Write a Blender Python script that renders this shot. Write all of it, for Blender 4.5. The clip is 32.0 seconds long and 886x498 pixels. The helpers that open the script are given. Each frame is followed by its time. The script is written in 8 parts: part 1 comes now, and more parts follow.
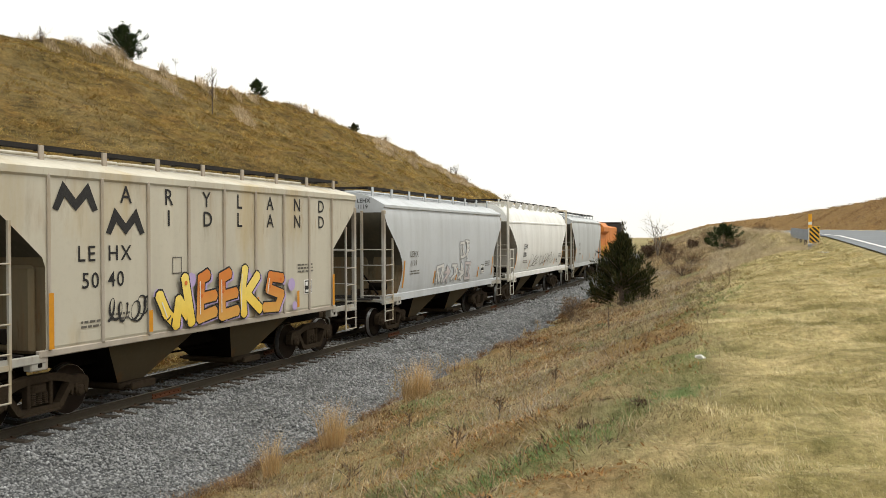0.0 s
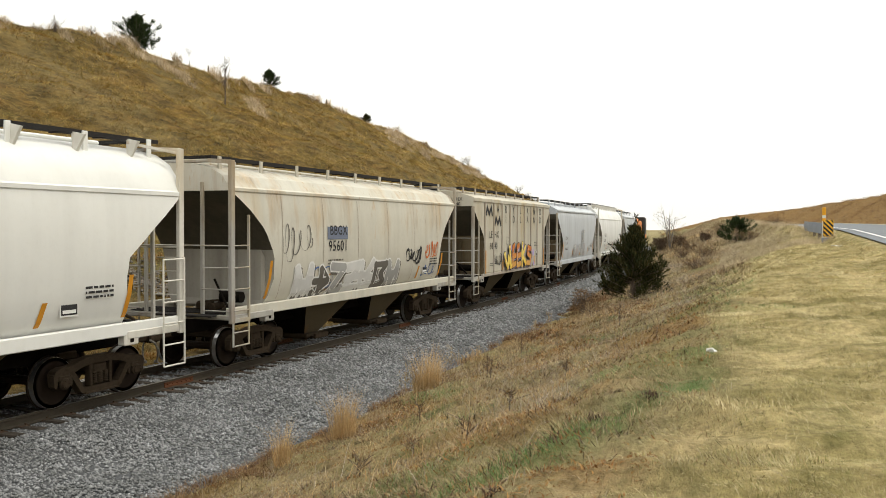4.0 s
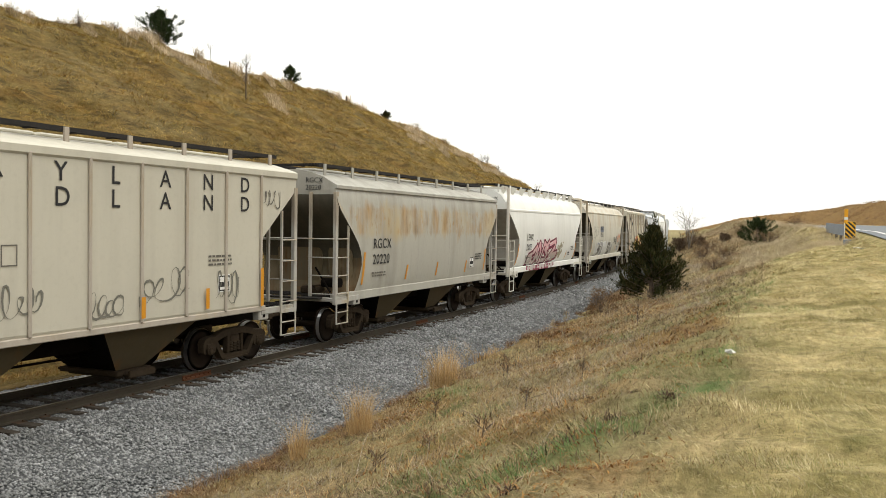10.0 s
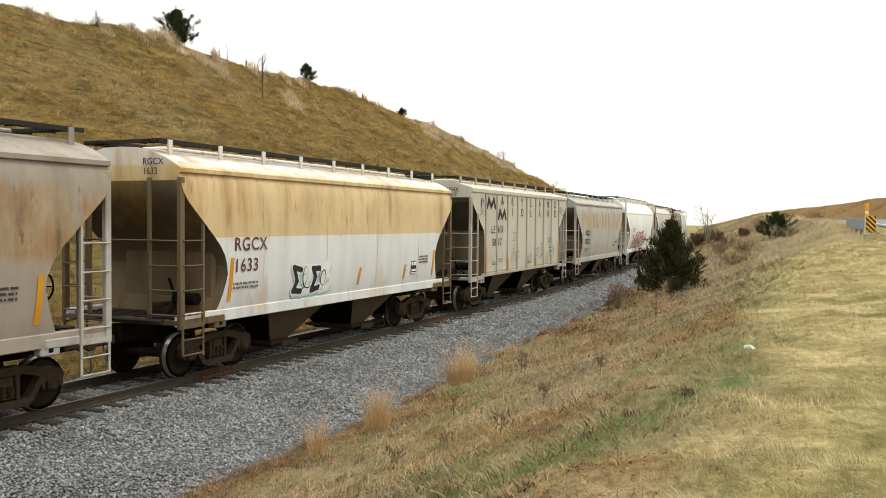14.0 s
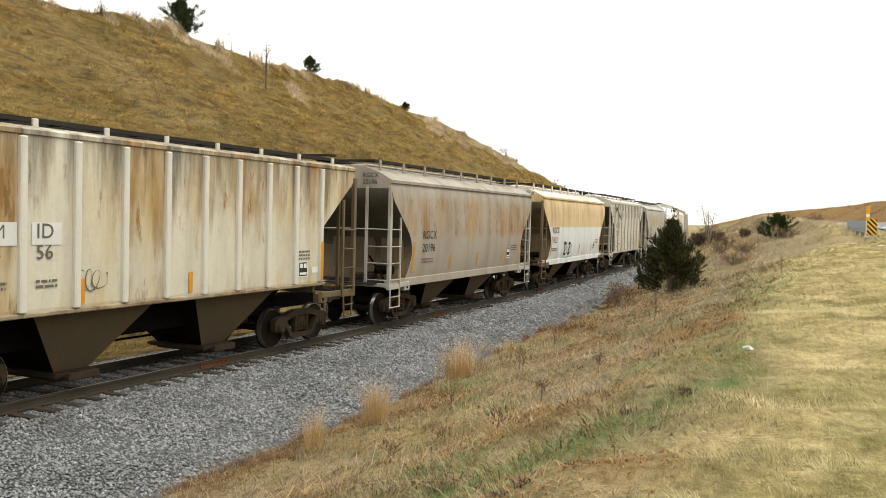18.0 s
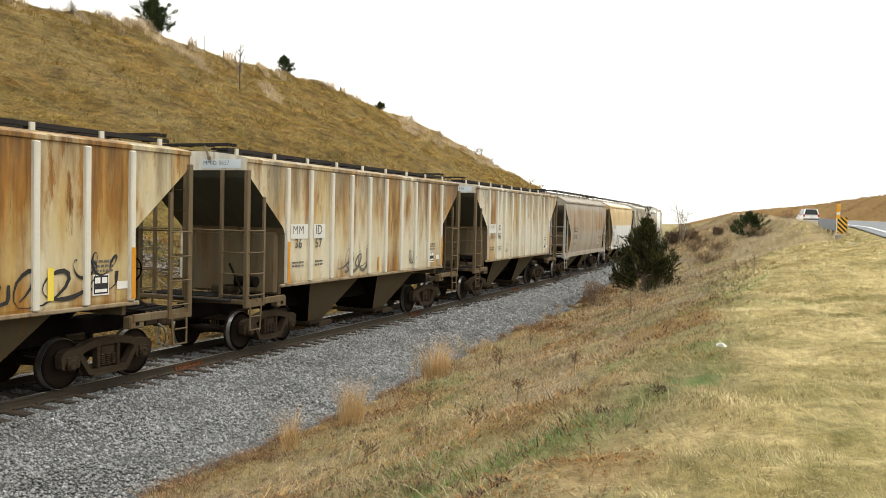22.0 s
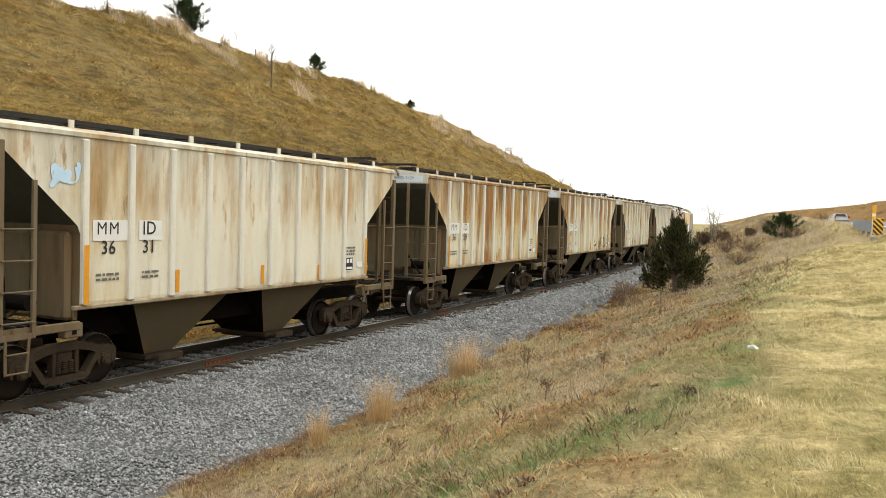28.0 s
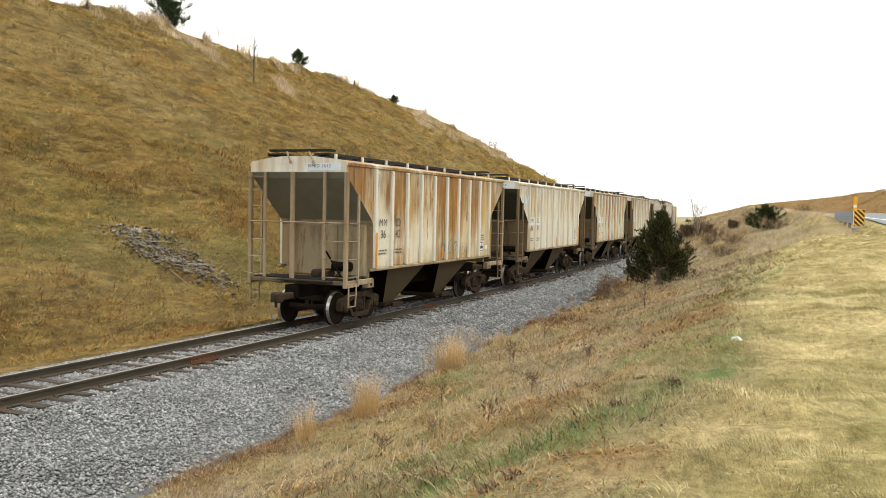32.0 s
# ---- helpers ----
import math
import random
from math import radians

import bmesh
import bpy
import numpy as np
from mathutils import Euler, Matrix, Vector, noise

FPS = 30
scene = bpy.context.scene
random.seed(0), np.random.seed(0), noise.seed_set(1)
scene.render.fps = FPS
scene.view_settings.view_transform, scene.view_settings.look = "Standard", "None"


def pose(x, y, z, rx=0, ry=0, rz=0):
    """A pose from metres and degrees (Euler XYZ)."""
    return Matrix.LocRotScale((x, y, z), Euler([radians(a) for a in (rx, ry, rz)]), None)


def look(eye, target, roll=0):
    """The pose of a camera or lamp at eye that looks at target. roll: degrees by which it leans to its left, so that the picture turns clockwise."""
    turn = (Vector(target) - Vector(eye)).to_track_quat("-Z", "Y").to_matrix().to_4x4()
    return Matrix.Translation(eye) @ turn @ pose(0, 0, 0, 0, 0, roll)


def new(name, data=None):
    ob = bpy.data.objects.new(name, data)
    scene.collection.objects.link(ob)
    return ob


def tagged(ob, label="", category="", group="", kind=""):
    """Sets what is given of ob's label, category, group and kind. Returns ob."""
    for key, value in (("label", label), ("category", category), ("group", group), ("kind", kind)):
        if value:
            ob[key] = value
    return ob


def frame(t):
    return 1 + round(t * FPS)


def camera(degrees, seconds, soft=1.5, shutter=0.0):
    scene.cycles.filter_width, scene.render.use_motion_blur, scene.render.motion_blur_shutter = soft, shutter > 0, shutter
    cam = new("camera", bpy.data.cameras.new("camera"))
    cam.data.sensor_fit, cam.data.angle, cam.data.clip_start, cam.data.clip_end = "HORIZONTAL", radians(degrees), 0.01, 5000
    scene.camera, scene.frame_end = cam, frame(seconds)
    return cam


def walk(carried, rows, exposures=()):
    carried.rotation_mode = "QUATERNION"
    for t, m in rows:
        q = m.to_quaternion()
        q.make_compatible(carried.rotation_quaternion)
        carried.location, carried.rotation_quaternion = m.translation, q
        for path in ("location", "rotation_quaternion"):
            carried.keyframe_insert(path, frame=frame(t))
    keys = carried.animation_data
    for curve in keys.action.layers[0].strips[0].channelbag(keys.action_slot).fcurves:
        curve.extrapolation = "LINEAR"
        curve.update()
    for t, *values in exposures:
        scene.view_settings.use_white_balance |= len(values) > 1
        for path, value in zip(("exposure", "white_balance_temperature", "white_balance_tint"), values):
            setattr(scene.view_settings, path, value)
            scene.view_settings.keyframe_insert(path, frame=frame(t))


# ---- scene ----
cam = camera(54.0, 32.0, soft=0.8)
EYE = (13.156, 0.0, 3.249)
walk(cam, [(t, pose(*EYE, a, b, c)) for t, a, b, c in (
    (0, 89.15, 0.17, 22.18), (0.5, 89.07, 0.26, 22.42), (1, 89.01, 0.10, 22.59),
    (1.5, 88.87, -0.13, 22.76), (2, 88.80, -0.13, 22.98), (2.5, 88.79, -0.23, 23.05),
    (4.5, 88.54, -0.16, 22.93), (5, 88.63, -0.14, 23.33), (5.5, 88.76, 0.20, 23.51),
    (6, 88.87, 0.04, 23.60), (6.5, 88.70, -0.29, 23.99), (7, 88.56, -0.70, 24.70),
    (7.5, 88.44, -0.92, 24.72), (8, 88.33, -1.01, 24.62), (8.5, 88.29, -0.85, 24.47),
    (9, 88.38, -0.46, 24.16), (9.5, 88.50, -0.53, 23.79), (10, 88.39, -0.83, 24.15),
    (10.5, 88.31, -0.91, 24.62), (11, 88.31, -0.88, 24.85), (11.5, 88.32, -0.83, 24.91),
    (12, 88.34, -0.66, 24.49), (12.5, 88.30, -0.55, 24.24), (13, 88.20, -0.38, 24.22),
    (13.5, 87.99, -0.45, 24.65), (14, 88.17, -0.47, 25.25), (14.5, 88.29, -0.83, 25.72),
    (16.5, 88.01, -1.53, 25.87), (17, 87.86, -1.85, 26.04), (17.5, 87.78, -1.88, 25.88),
    (18, 87.84, -1.53, 25.32), (18.5, 88.02, -1.43, 24.75), (19, 88.18, -1.22, 24.26),
    (19.5, 88.31, -1.07, 23.89), (20, 88.51, -0.60, 23.59), (20.5, 88.55, -0.68, 23.76),
    (21, 88.41, -0.83, 23.38), (21.5, 88.04, -1.31, 23.61), (22, 87.86, -1.31, 23.72),
    (22.5, 87.89, -1.09, 24.03), (23, 87.99, -1.05, 24.50), (23.5, 88.03, -1.09, 24.90),
    (24, 87.98, -1.15, 25.04), (24.5, 87.87, -1.32, 25.07), (25, 87.78, -1.25, 25.01),
    (25.5, 87.79, -1.34, 25.19), (27.5, 87.86, -1.35, 25.18), (28, 87.72, -1.69, 25.64),
    (28.5, 87.65, -1.43, 25.46), (29, 87.66, -1.43, 25.29), (29.5, 87.68, -1.49, 25.32),
    (30, 87.63, -1.49, 25.25), (30.5, 87.49, -1.68, 25.24), (31, 87.33, -1.73, 25.07),
    (31.5, 87.23, -1.63, 24.93), (32, 87.40, -1.22, 24.63),
)], exposures=((0, -0.28), (6, -0.24), (14, -0.07), (17, 0.04), (20, 0.05), (28, 0.11), (32, 0.16)))
# ---- world and light ----
SUN_EL, SUN_AZ = radians(64), radians(95)
world = bpy.data.worlds.new("overcast_sky")
scene.world = world
world.use_nodes = True
wn = world.node_tree.nodes
wl = world.node_tree.links
sky = wn.new("ShaderNodeTexSky")
sky.sky_type, sky.sun_disc = "NISHITA", False
sky.sun_elevation, sky.sun_rotation = SUN_EL, SUN_AZ
veil = wn.new("ShaderNodeMix")
veil.data_type = "RGBA"
veil.inputs["Factor"].default_value = 0.93
veil.inputs["B"].default_value = (11.2, 11.0, 10.25, 1)
wl.new(sky.outputs[0], veil.inputs["A"])
up = wn.new("ShaderNodeTexCoord")
high = wn.new("ShaderNodeSeparateXYZ")
dome = wn.new("ShaderNodeMapRange")
dome.inputs["To Min"].default_value, dome.inputs["To Max"].default_value = 1.0, 1.75
lit = wn.new("ShaderNodeVectorMath")
lit.operation = "SCALE"
wl.new(up.outputs["Generated"], high.inputs[0])
wl.new(high.outputs["Z"], dome.inputs["Value"])
wl.new(veil.outputs["Result"], lit.inputs[0])
wl.new(dome.outputs["Result"], lit.inputs["Scale"])
wl.new(lit.outputs[0], wn["Background"].inputs["Color"])
wn["Background"].inputs["Strength"].default_value = 0.12
sun = new("sun", bpy.data.lights.new("sun", "SUN"))
sun.data.energy, sun.data.angle, sun.data.color = 1.5, radians(20), (1.0, 0.94, 0.78)
sun.matrix_world = look((math.sin(SUN_AZ) * math.cos(SUN_EL), math.cos(SUN_AZ) * math.cos(SUN_EL), math.sin(SUN_EL)), (0, 0, 0))

# ---- the line's plan: a wide curve to the left, z = 0 on the rail heads ----
K = 0.00123


def track(s):
    return (-(1 - math.cos(K * s)) / K, math.sin(K * s) / K, K * s)


def at(u, s, z=0.0):
    """The place u to the right of the track's centre, s along it."""
    x, y, th = track(s)
    return Vector((x + u * math.cos(th), y + u * math.sin(th), z))


def us(x, y):
    """Offset to the right of the track and way along it; arrays or numbers."""
    cx = np.asarray(x) + 1 / K
    return np.hypot(cx, y) - 1 / K, np.arctan2(y, cx) / K


def edge_u(s):
    return np.interp(s, (0, 16, 21, 27, 38, 60, 75), (4.75, 4.6, 4.15, 3.85, 3.5, 2.7, 2.3))


def shoulder_z(s):
    return np.interp(s, (-200, 0, 110, 135, 200, 320), (1.2, 1.62, 3.95, 4.1, 2.2, -2.0))


def crest_z(s):
    return np.interp(s, (-150, 0, 40, 50, 56, 66, 80, 91, 100, 112, 123, 132, 145, 175, 210, 300),
                     (10, 15.5, 16.2, 16.7, 17.4, 17.2, 17.0, 16.9, 16.1, 14.6, 12.8, 10.6, 9.4, 5.5, 2.0, 0.0))


def brow_u(s):
    return np.interp(s, (-50, 8, 48, 70, 120), (10.8, 11.2, 13.9, 13.6, 11.5))


def road_x(y):
    """The road's near edge line."""
    return np.interp(y, (-420, -60, 0, 30, 48, 60, 86, 110, 150, 200, 330), (27, 20.8, 18.4, 16.6, 15.3, 14.2, 10.2, 6.0, -2.0, -14, -56))


def road_z(y):
    return np.interp(y, (-420, 0, 30, 50, 86, 110, 140, 200, 330), (0.5, 1.75, 2.57, 3.2, 3.65, 3.55, 3.1, 1.8, -1.6))


def ground_z(x, y):
    x, y = np.asarray(x, float), np.asarray(y, float)
    u, s = us(x, y)
    sm = np.clip(s, -220, 400)
    ue = edge_u(sm)
    zs = shoulder_z(sm)
    # cut slope on the far side
    rise = np.clip(-4.0 - u, 0, None)
    bank = -0.42 + 0.6 * rise + 0.2 * np.clip((u + 4.0) / 1.9, 0, 1)
    cz = crest_z(sm)
    over = np.clip(bank - cz, 0, None)
    bank = np.minimum(bank, cz) - np.minimum(over * 0.12, 6)
    # near side: slope up to the mown shoulder
    ub = brow_u(sm)
    a = np.clip((u - ue) / (ub - ue), 0, 1)
    near = -0.72 + (zs - 0.25 + 0.72) * np.power(a, np.interp(sm, (0, 20, 40, 58, 85), (1.35, 1.35, 1.5, 0.9, 0.5)))
    near = near + 0.25 * np.clip((u - ub) / 3.0, 0, 1) ** 0.8
    near = np.where(u < ue + 0.05, -1.0, near)
    # the road's bed, and the bank beyond it
    rz = road_z(y)
    side = x - road_x(y)
    bed = np.clip((side + 1.6) / 0.8, 0, 1)
    near = near * (1 - bed) + (rz - 0.07) * bed
    near = near + 0.7 * np.exp(-((side + 2.3) / 1.0) ** 2) * np.clip((y - 51) / 6, 0, 1)
    past = np.clip(side - 12.5, 0, None)
    cap = np.interp(sm, (0, 80, 115, 130, 180, 270, 300, 340), (13, 11.6, 9.6, 8.4, 7.6, 6.6, 4.4, 1.6))
    near = np.where(past > 0, np.maximum(near, np.minimum(near + 0.5 * past, cap)), near)
    z = np.where(u < -1.85, bank, near)
    far = np.clip((np.hypot(x, y) - 400) / 300, 0, 1)
    return z * (1 - far) + far * -4.0


# ---- mesh helpers ----
class Shape:
    """Plain lists of corners and faces, made into one mesh."""

    def __init__(self):
        self.v, self.f, self.m = [], [], []

    def add(self, verts, faces, mat=0):
        n = len(self.v)
        self.v += [tuple(p) for p in verts]
        self.f += [tuple(i + n for i in f) for f in faces]
        self.m += [mat] * len(faces)
        return self

    def box(self, c, size, turn=None, chamfer=0.0, mat=0):
        """A box with chamfered edges."""
        hx, hy, hz = (a / 2 for a in size)
        e = min(chamfer, hx * 0.8, hy * 0.8, hz * 0.8)
        pts, fs = [], []
        if e <= 0:
            pts = [(sx * hx, sy * hy, sz * hz) for sx in (-1, 1) for sy in (-1, 1) for sz in (-1, 1)]
            fs = [(0, 1, 3, 2), (4, 6, 7, 5), (0, 4, 5, 1), (2, 3, 7, 6), (0, 2, 6, 4), (1, 5, 7, 3)]
        else:
            idx = {}
            for sx in (-1, 1):
                for sy in (-1, 1):
                    for sz in (-1, 1):
                        for ax in range(3):
                            p = [sx * (hx - e), sy * (hy - e), sz * (hz - e)]
                            p[ax] = (sx * hx, sy * hy, sz * hz)[ax]
                            idx[(sx, sy, sz, ax)] = len(pts)
                            pts.append(p)
            for ax in range(3):
                o = [i for i in range(3) if i != ax]
                for sg in (-1, 1):
                    loop = []
                    for a, b in ((-1, -1), (1, -1), (1, 1), (-1, 1)):
                        k = [0, 0, 0]
                        k[ax], k[o[0]], k[o[1]] = sg, a, b
                        loop.append(idx[(*k, ax)])
                    fs.append(loop if (sg > 0) != (ax == 1) else loop[::-1])
            for a in range(3):
                b, c2 = [(1, 2), (0, 2), (0, 1)][a]
                for sb in (-1, 1):
                    for sc in (-1, 1):
                        k1, k2 = [0, 0, 0], [0, 0, 0]
                        k1[a], k2[a] = -1, 1
                        k1[b] = k2[b] = sb
                        k1[c2] = k2[c2] = sc
                        fs.append((idx[(*k1, b)], idx[(*k2, b)], idx[(*k2, c2)], idx[(*k1, c2)]))
            for sx in (-1, 1):
                for sy in (-1, 1):
                    for sz in (-1, 1):
                        fs.append(tuple(idx[(sx, sy, sz, ax)] for ax in range(3)))
        t = Matrix.Translation(c) @ (turn.to_4x4() if turn is not None else Matrix.Identity(4))
        return self.add([t @ Vector(p) for p in pts], fs, mat)

    def rod(self, a, b, r, n=8, r2=None, mat=0, caps=True):
        a, b = Vector(a), Vector(b)
        r2 = r if r2 is None else r2
        q = (b - a).to_track_quat("Z", "Y")
        pts = []
        for p, rr in ((a, r), (b, r2)):
            for i in range(n):
                w = 2 * math.pi * i / n
                pts.append(p + q @ Vector((rr * math.cos(w), rr * math.sin(w), 0)))
        fs = [(i, (i + 1) % n, n + (i + 1) % n, n + i) for i in range(n)]
        if caps:
            fs += [tuple(range(n))[::-1], tuple(range(n, 2 * n))]
        return self.add(pts, fs, mat)

    def bar(self, a, b, w, d, up=(0, 0, 1), mat=0):
        """A flat bar from a to b: w across, d thick."""
        a, b = Vector(a), Vector(b)
        y = (b - a)
        length = y.length
        y.normalize()
        x = y.cross(Vector(up))
        if x.length < 1e-4:
            x = y.cross(Vector((1, 0, 0)))
        x.normalize()
        z = x.cross(y)
        return self.box((a + b) / 2, (w, length, d), Matrix((x, y, z)).transposed(), 0, mat)

    def slab(self, outline, axis, lo, hi, mat=0):
        """A flat outline (pairs) pushed through along axis 0, 1 or 2."""
        def put(p, h):
            q = list(p)
            q.insert(axis, h)
            return q
        n = len(outline)
        pts = [put(p, lo) for p in outline] + [put(p, hi) for p in outline]
        fs = [tuple(range(n))[::-1], tuple(range(n, 2 * n))]
        fs += [(i, (i + 1) % n, n + (i + 1) % n, n + i) for i in range(n)]
        return self.add(pts, fs, mat)

    def ring(self, profile, axis="x", n=24, mat=0):
        """A turned body: profile pairs (along, radius) round the x axis."""
        pts, fs = [], []
        for a, r in profile:
            for i in range(n):
                w = 2 * math.pi * i / n
                pts.append((a, r * math.cos(w), r * math.sin(w)))
        for j in range(len(profile) - 1):
            for i in range(n):
                fs.append((j * n + i, j * n + (i + 1) % n, (j + 1) * n + (i + 1) % n, (j + 1) * n + i))
        fs += [tuple(range(n))[::-1], tuple(range((len(profile) - 1) * n, len(profile) * n))]
        return self.add(pts, fs, mat)

    def mesh(self, name, mats, smooth=False, fix=True):
        me = bpy.data.meshes.new(name)
        me.from_pydata(self.v, [], self.f)
        for m in mats if isinstance(mats, (list, tuple)) else [mats]:
            me.materials.append(m)
        if any(self.m):
            me.polygons.foreach_set("material_index", self.m)
        if fix:
            bm = bmesh.new()
            bm.from_mesh(me)
            bmesh.ops.recalc_face_normals(bm, faces=bm.faces)
            bm.to_mesh(me)
            bm.free()
        if smooth:
            me.shade_smooth()
        return me


class Rods:
    """Round bars, each a shape of its own."""

    def __init__(self):
        self.rods = []

    def rod(self, *a):
        self.rods.append(Shape().rod(*a))


def part(name, data, parent, label="", m=None):
    ob = new(name, data)
    ob.parent = parent
    if m is not None:
        ob.matrix_basis = m
    return tagged(ob, label)


# ---- materials ----
def shader(name):
    m = bpy.data.materials.new(name)
    m.use_nodes = True
    nt = m.node_tree
    return m, nt.nodes, nt.links, nt.nodes["Principled BSDF"]


def blend(nodes, links, fac, a, b, how="MIX"):
    """A colour mix; a and b are sockets or colours."""
    mx = nodes.new("ShaderNodeMix")
    mx.data_type, mx.blend_type = "RGBA", how
    for key, val in (("Factor", fac), ("A", a), ("B", b)):
        if isinstance(val, (int, float)):
            mx.inputs[key].default_value = val
        elif isinstance(val, tuple):
            mx.inputs[key].default_value = (*val, 1)[:4]
        else:
            links.new(val, mx.inputs[key])
    return mx.outputs["Result"]


def spots(nodes, links, vec, scale, lo, hi, detail=5, rough=0.6, w=0.0, bias=None):
    """A noise mask from 0 to 1 between lo and hi."""
    n = nodes.new("ShaderNodeTexNoise")
    n.noise_dimensions = "4D"
    n.inputs["Scale"].default_value, n.inputs["Detail"].default_value = scale, detail
    n.inputs["Roughness"].default_value, n.inputs["W"].default_value = rough, w
    if vec is not None:
        links.new(vec, n.inputs["Vector"])
    r = nodes.new("ShaderNodeMapRange")
    r.inputs["From Min"].default_value, r.inputs["From Max"].default_value = lo, hi
    fac = n.outputs["Fac"]
    if bias is not None:
        plus = nodes.new("ShaderNodeMath")
        links.new(fac, plus.inputs[0])
        links.new(bias, plus.inputs[1])
        fac = plus.outputs[0]
    links.new(fac, r.inputs["Value"])
    return r.outputs["Result"]


def ramp_z(nodes, links, vec, z0, z1, a, b):
    """A value that runs from a to b between two heights."""
    sep = nodes.new("ShaderNodeSeparateXYZ")
    links.new(vec, sep.inputs[0])
    r = nodes.new("ShaderNodeMapRange")
    for key, val in (("From Min", z0), ("From Max", z1), ("To Min", a), ("To Max", b)):
        r.inputs[key].default_value = val
    links.new(sep.outputs["Z"], r.inputs["Value"])
    return r.outputs["Result"]


def times(nodes, links, sock, k):
    m = nodes.new("ShaderNodeMath")
    m.operation, m.inputs[1].default_value = "MULTIPLY", k
    links.new(sock, m.inputs[0])
    return m.outputs[0]


def coords(nodes, links, scale=(1, 1, 1), which="Object"):
    tc = nodes.new("ShaderNodeTexCoord")
    mp = nodes.new("ShaderNodeMapping")
    mp.inputs["Scale"].default_value = scale
    links.new(tc.outputs[which], mp.inputs["Vector"])
    return mp.outputs["Vector"]


def bump(nodes, links, bsdf, height, strength=0.4, dist=0.01):
    b = nodes.new("ShaderNodeBump")
    b.inputs["Strength"].default_value, b.inputs["Distance"].default_value = strength, dist
    links.new(height, b.inputs["Height"])
    links.new(b.outputs["Normal"], bsdf.inputs["Normal"])


def paint(name, base, rust=0.0, grime=0.3, seed=0.0, rust_col=(0.30, 0.12, 0.03), rough=0.55, upper=None, split=2.9, fade=0.5, spec=0.35, stain_col=(0.42, 0.285, 0.08), soot=0.0, panels=None, even=False, band=None):
    """Weathered rolling-stock paint: chalking, streaks that run down, soot below the roof, rust."""
    m, N, L, b = shader(name)
    flat = coords(N, L)
    streak = coords(N, L, (1.0, 1.0, 0.09))
    cloud = spots(N, L, flat, 0.45, 0.38, 0.66, 3, 0.6, seed)
    col = blend(N, L, cloud, base, tuple(c * (1 - 0.16 * fade) for c in base))
    if upper:
        up = blend(N, L, cloud, upper, tuple(c * 0.85 for c in upper))
        roof = blend(N, L, cloud, tuple(c * 0.95 for c in base), tuple(b * 0.6 + u * 0.4 for b, u in zip(base, upper)))
        up = blend(N, L, ramp_z(N, L, flat, 4.26, 4.34, 0, 1), up, roof)
        col = blend(N, L, ramp_z(N, L, flat, split - 0.01, split + 0.01, 0, 1), col, up)
    lines = spots(N, L, streak, 1.9, 0.46, 0.78, 4, 0.55, seed + 3)
    col = blend(N, L, times(N, L, lines, grime), col, (0.13, 0.11, 0.085))
    fine = spots(N, L, flat, 9.0, 0.5, 0.78, 6, 0.7, seed + 5)
    col = blend(N, L, times(N, L, fine, grime * 0.55), col, (0.16, 0.13, 0.09))
    if rust > 0:
        run = coords(N, L, (1.0, 1.0, 0.42 if band else 0.2))
        ends = N.new("ShaderNodeMath")
        L.new(ramp_z(N, L, flat, 2.2, 3.4, -0.075, 0.06), ends.inputs[0])
        L.new(ramp_z(N, L, flat, 1.5, 2.2, 0.075, 0.0), ends.inputs[1])
        bias = ramp_z(N, L, flat, 1.3, 4.0, 0.045, 0.02) if even else ends.outputs[0]
        if band:   # rust worn through in patches at one height
            strip = N.new("ShaderNodeMath")
            L.new(ramp_z(N, L, flat, band[0] - 0.5, band[0], -0.20, 0.045), strip.inputs[0])
            L.new(ramp_z(N, L, flat, band[1], band[1] + 0.4, 0.0, -0.22), strip.inputs[1])
            bias = strip.outputs[0]
        if panels:   # each sheet between two posts has rusted in its own measure
            sep = N.new("ShaderNodeSeparateXYZ")
            L.new(flat, sep.inputs[0])
            cell = N.new("ShaderNodeMath")
            cell.inputs[1].default_value = panels[0]
            L.new(sep.outputs["Y"], cell.inputs[0])
            cut = N.new("ShaderNodeMath")
            cut.operation, cut.inputs[1].default_value = "FLOOR", 0
            L.new(times(N, L, cell.outputs[0], 1 / panels[1]), cut.inputs[0])
            own = N.new("ShaderNodeTexWhiteNoise")
            own.noise_dimensions = "2D"
            pair = N.new("ShaderNodeCombineXYZ")
            pair.inputs["Y"].default_value = seed
            L.new(cut.outputs[0], pair.inputs["X"])
            L.new(pair.outputs[0], own.inputs["Vector"])
            shift = N.new("ShaderNodeMapRange")
            shift.inputs["To Min"].default_value, shift.inputs["To Max"].default_value = -0.075, 0.05
            L.new(own.outputs["Value"], shift.inputs["Value"])
            both = N.new("ShaderNodeMath")
            L.new(bias, both.inputs[0])
            L.new(shift.outputs["Result"], both.inputs[1])
            bias = both.outputs[0]
        stain = spots(N, L, run, 0.9, 0.58 - 0.22 * rust, 0.82 - 0.2 * rust, 5, 0.65, seed + 13, bias)
        col = blend(N, L, times(N, L, stain, min(0.9, 0.55 + 0.4 * rust)), col, stain_col)
        big = spots(N, L, run, 1.7, 0.60 - 0.18 * rust, 0.79 - 0.18 * rust, 6, 0.62, seed + 7, bias)
        small = spots(N, L, run, 5.5, 0.67 - 0.14 * rust, 0.79 - 0.14 * rust, 5, 0.65, seed + 9, bias)
        mask = N.new("ShaderNodeMath")
        mask.operation, mask.use_clamp = "MAXIMUM", True
        L.new(big, mask.inputs[0])
        L.new(small, mask.inputs[1])
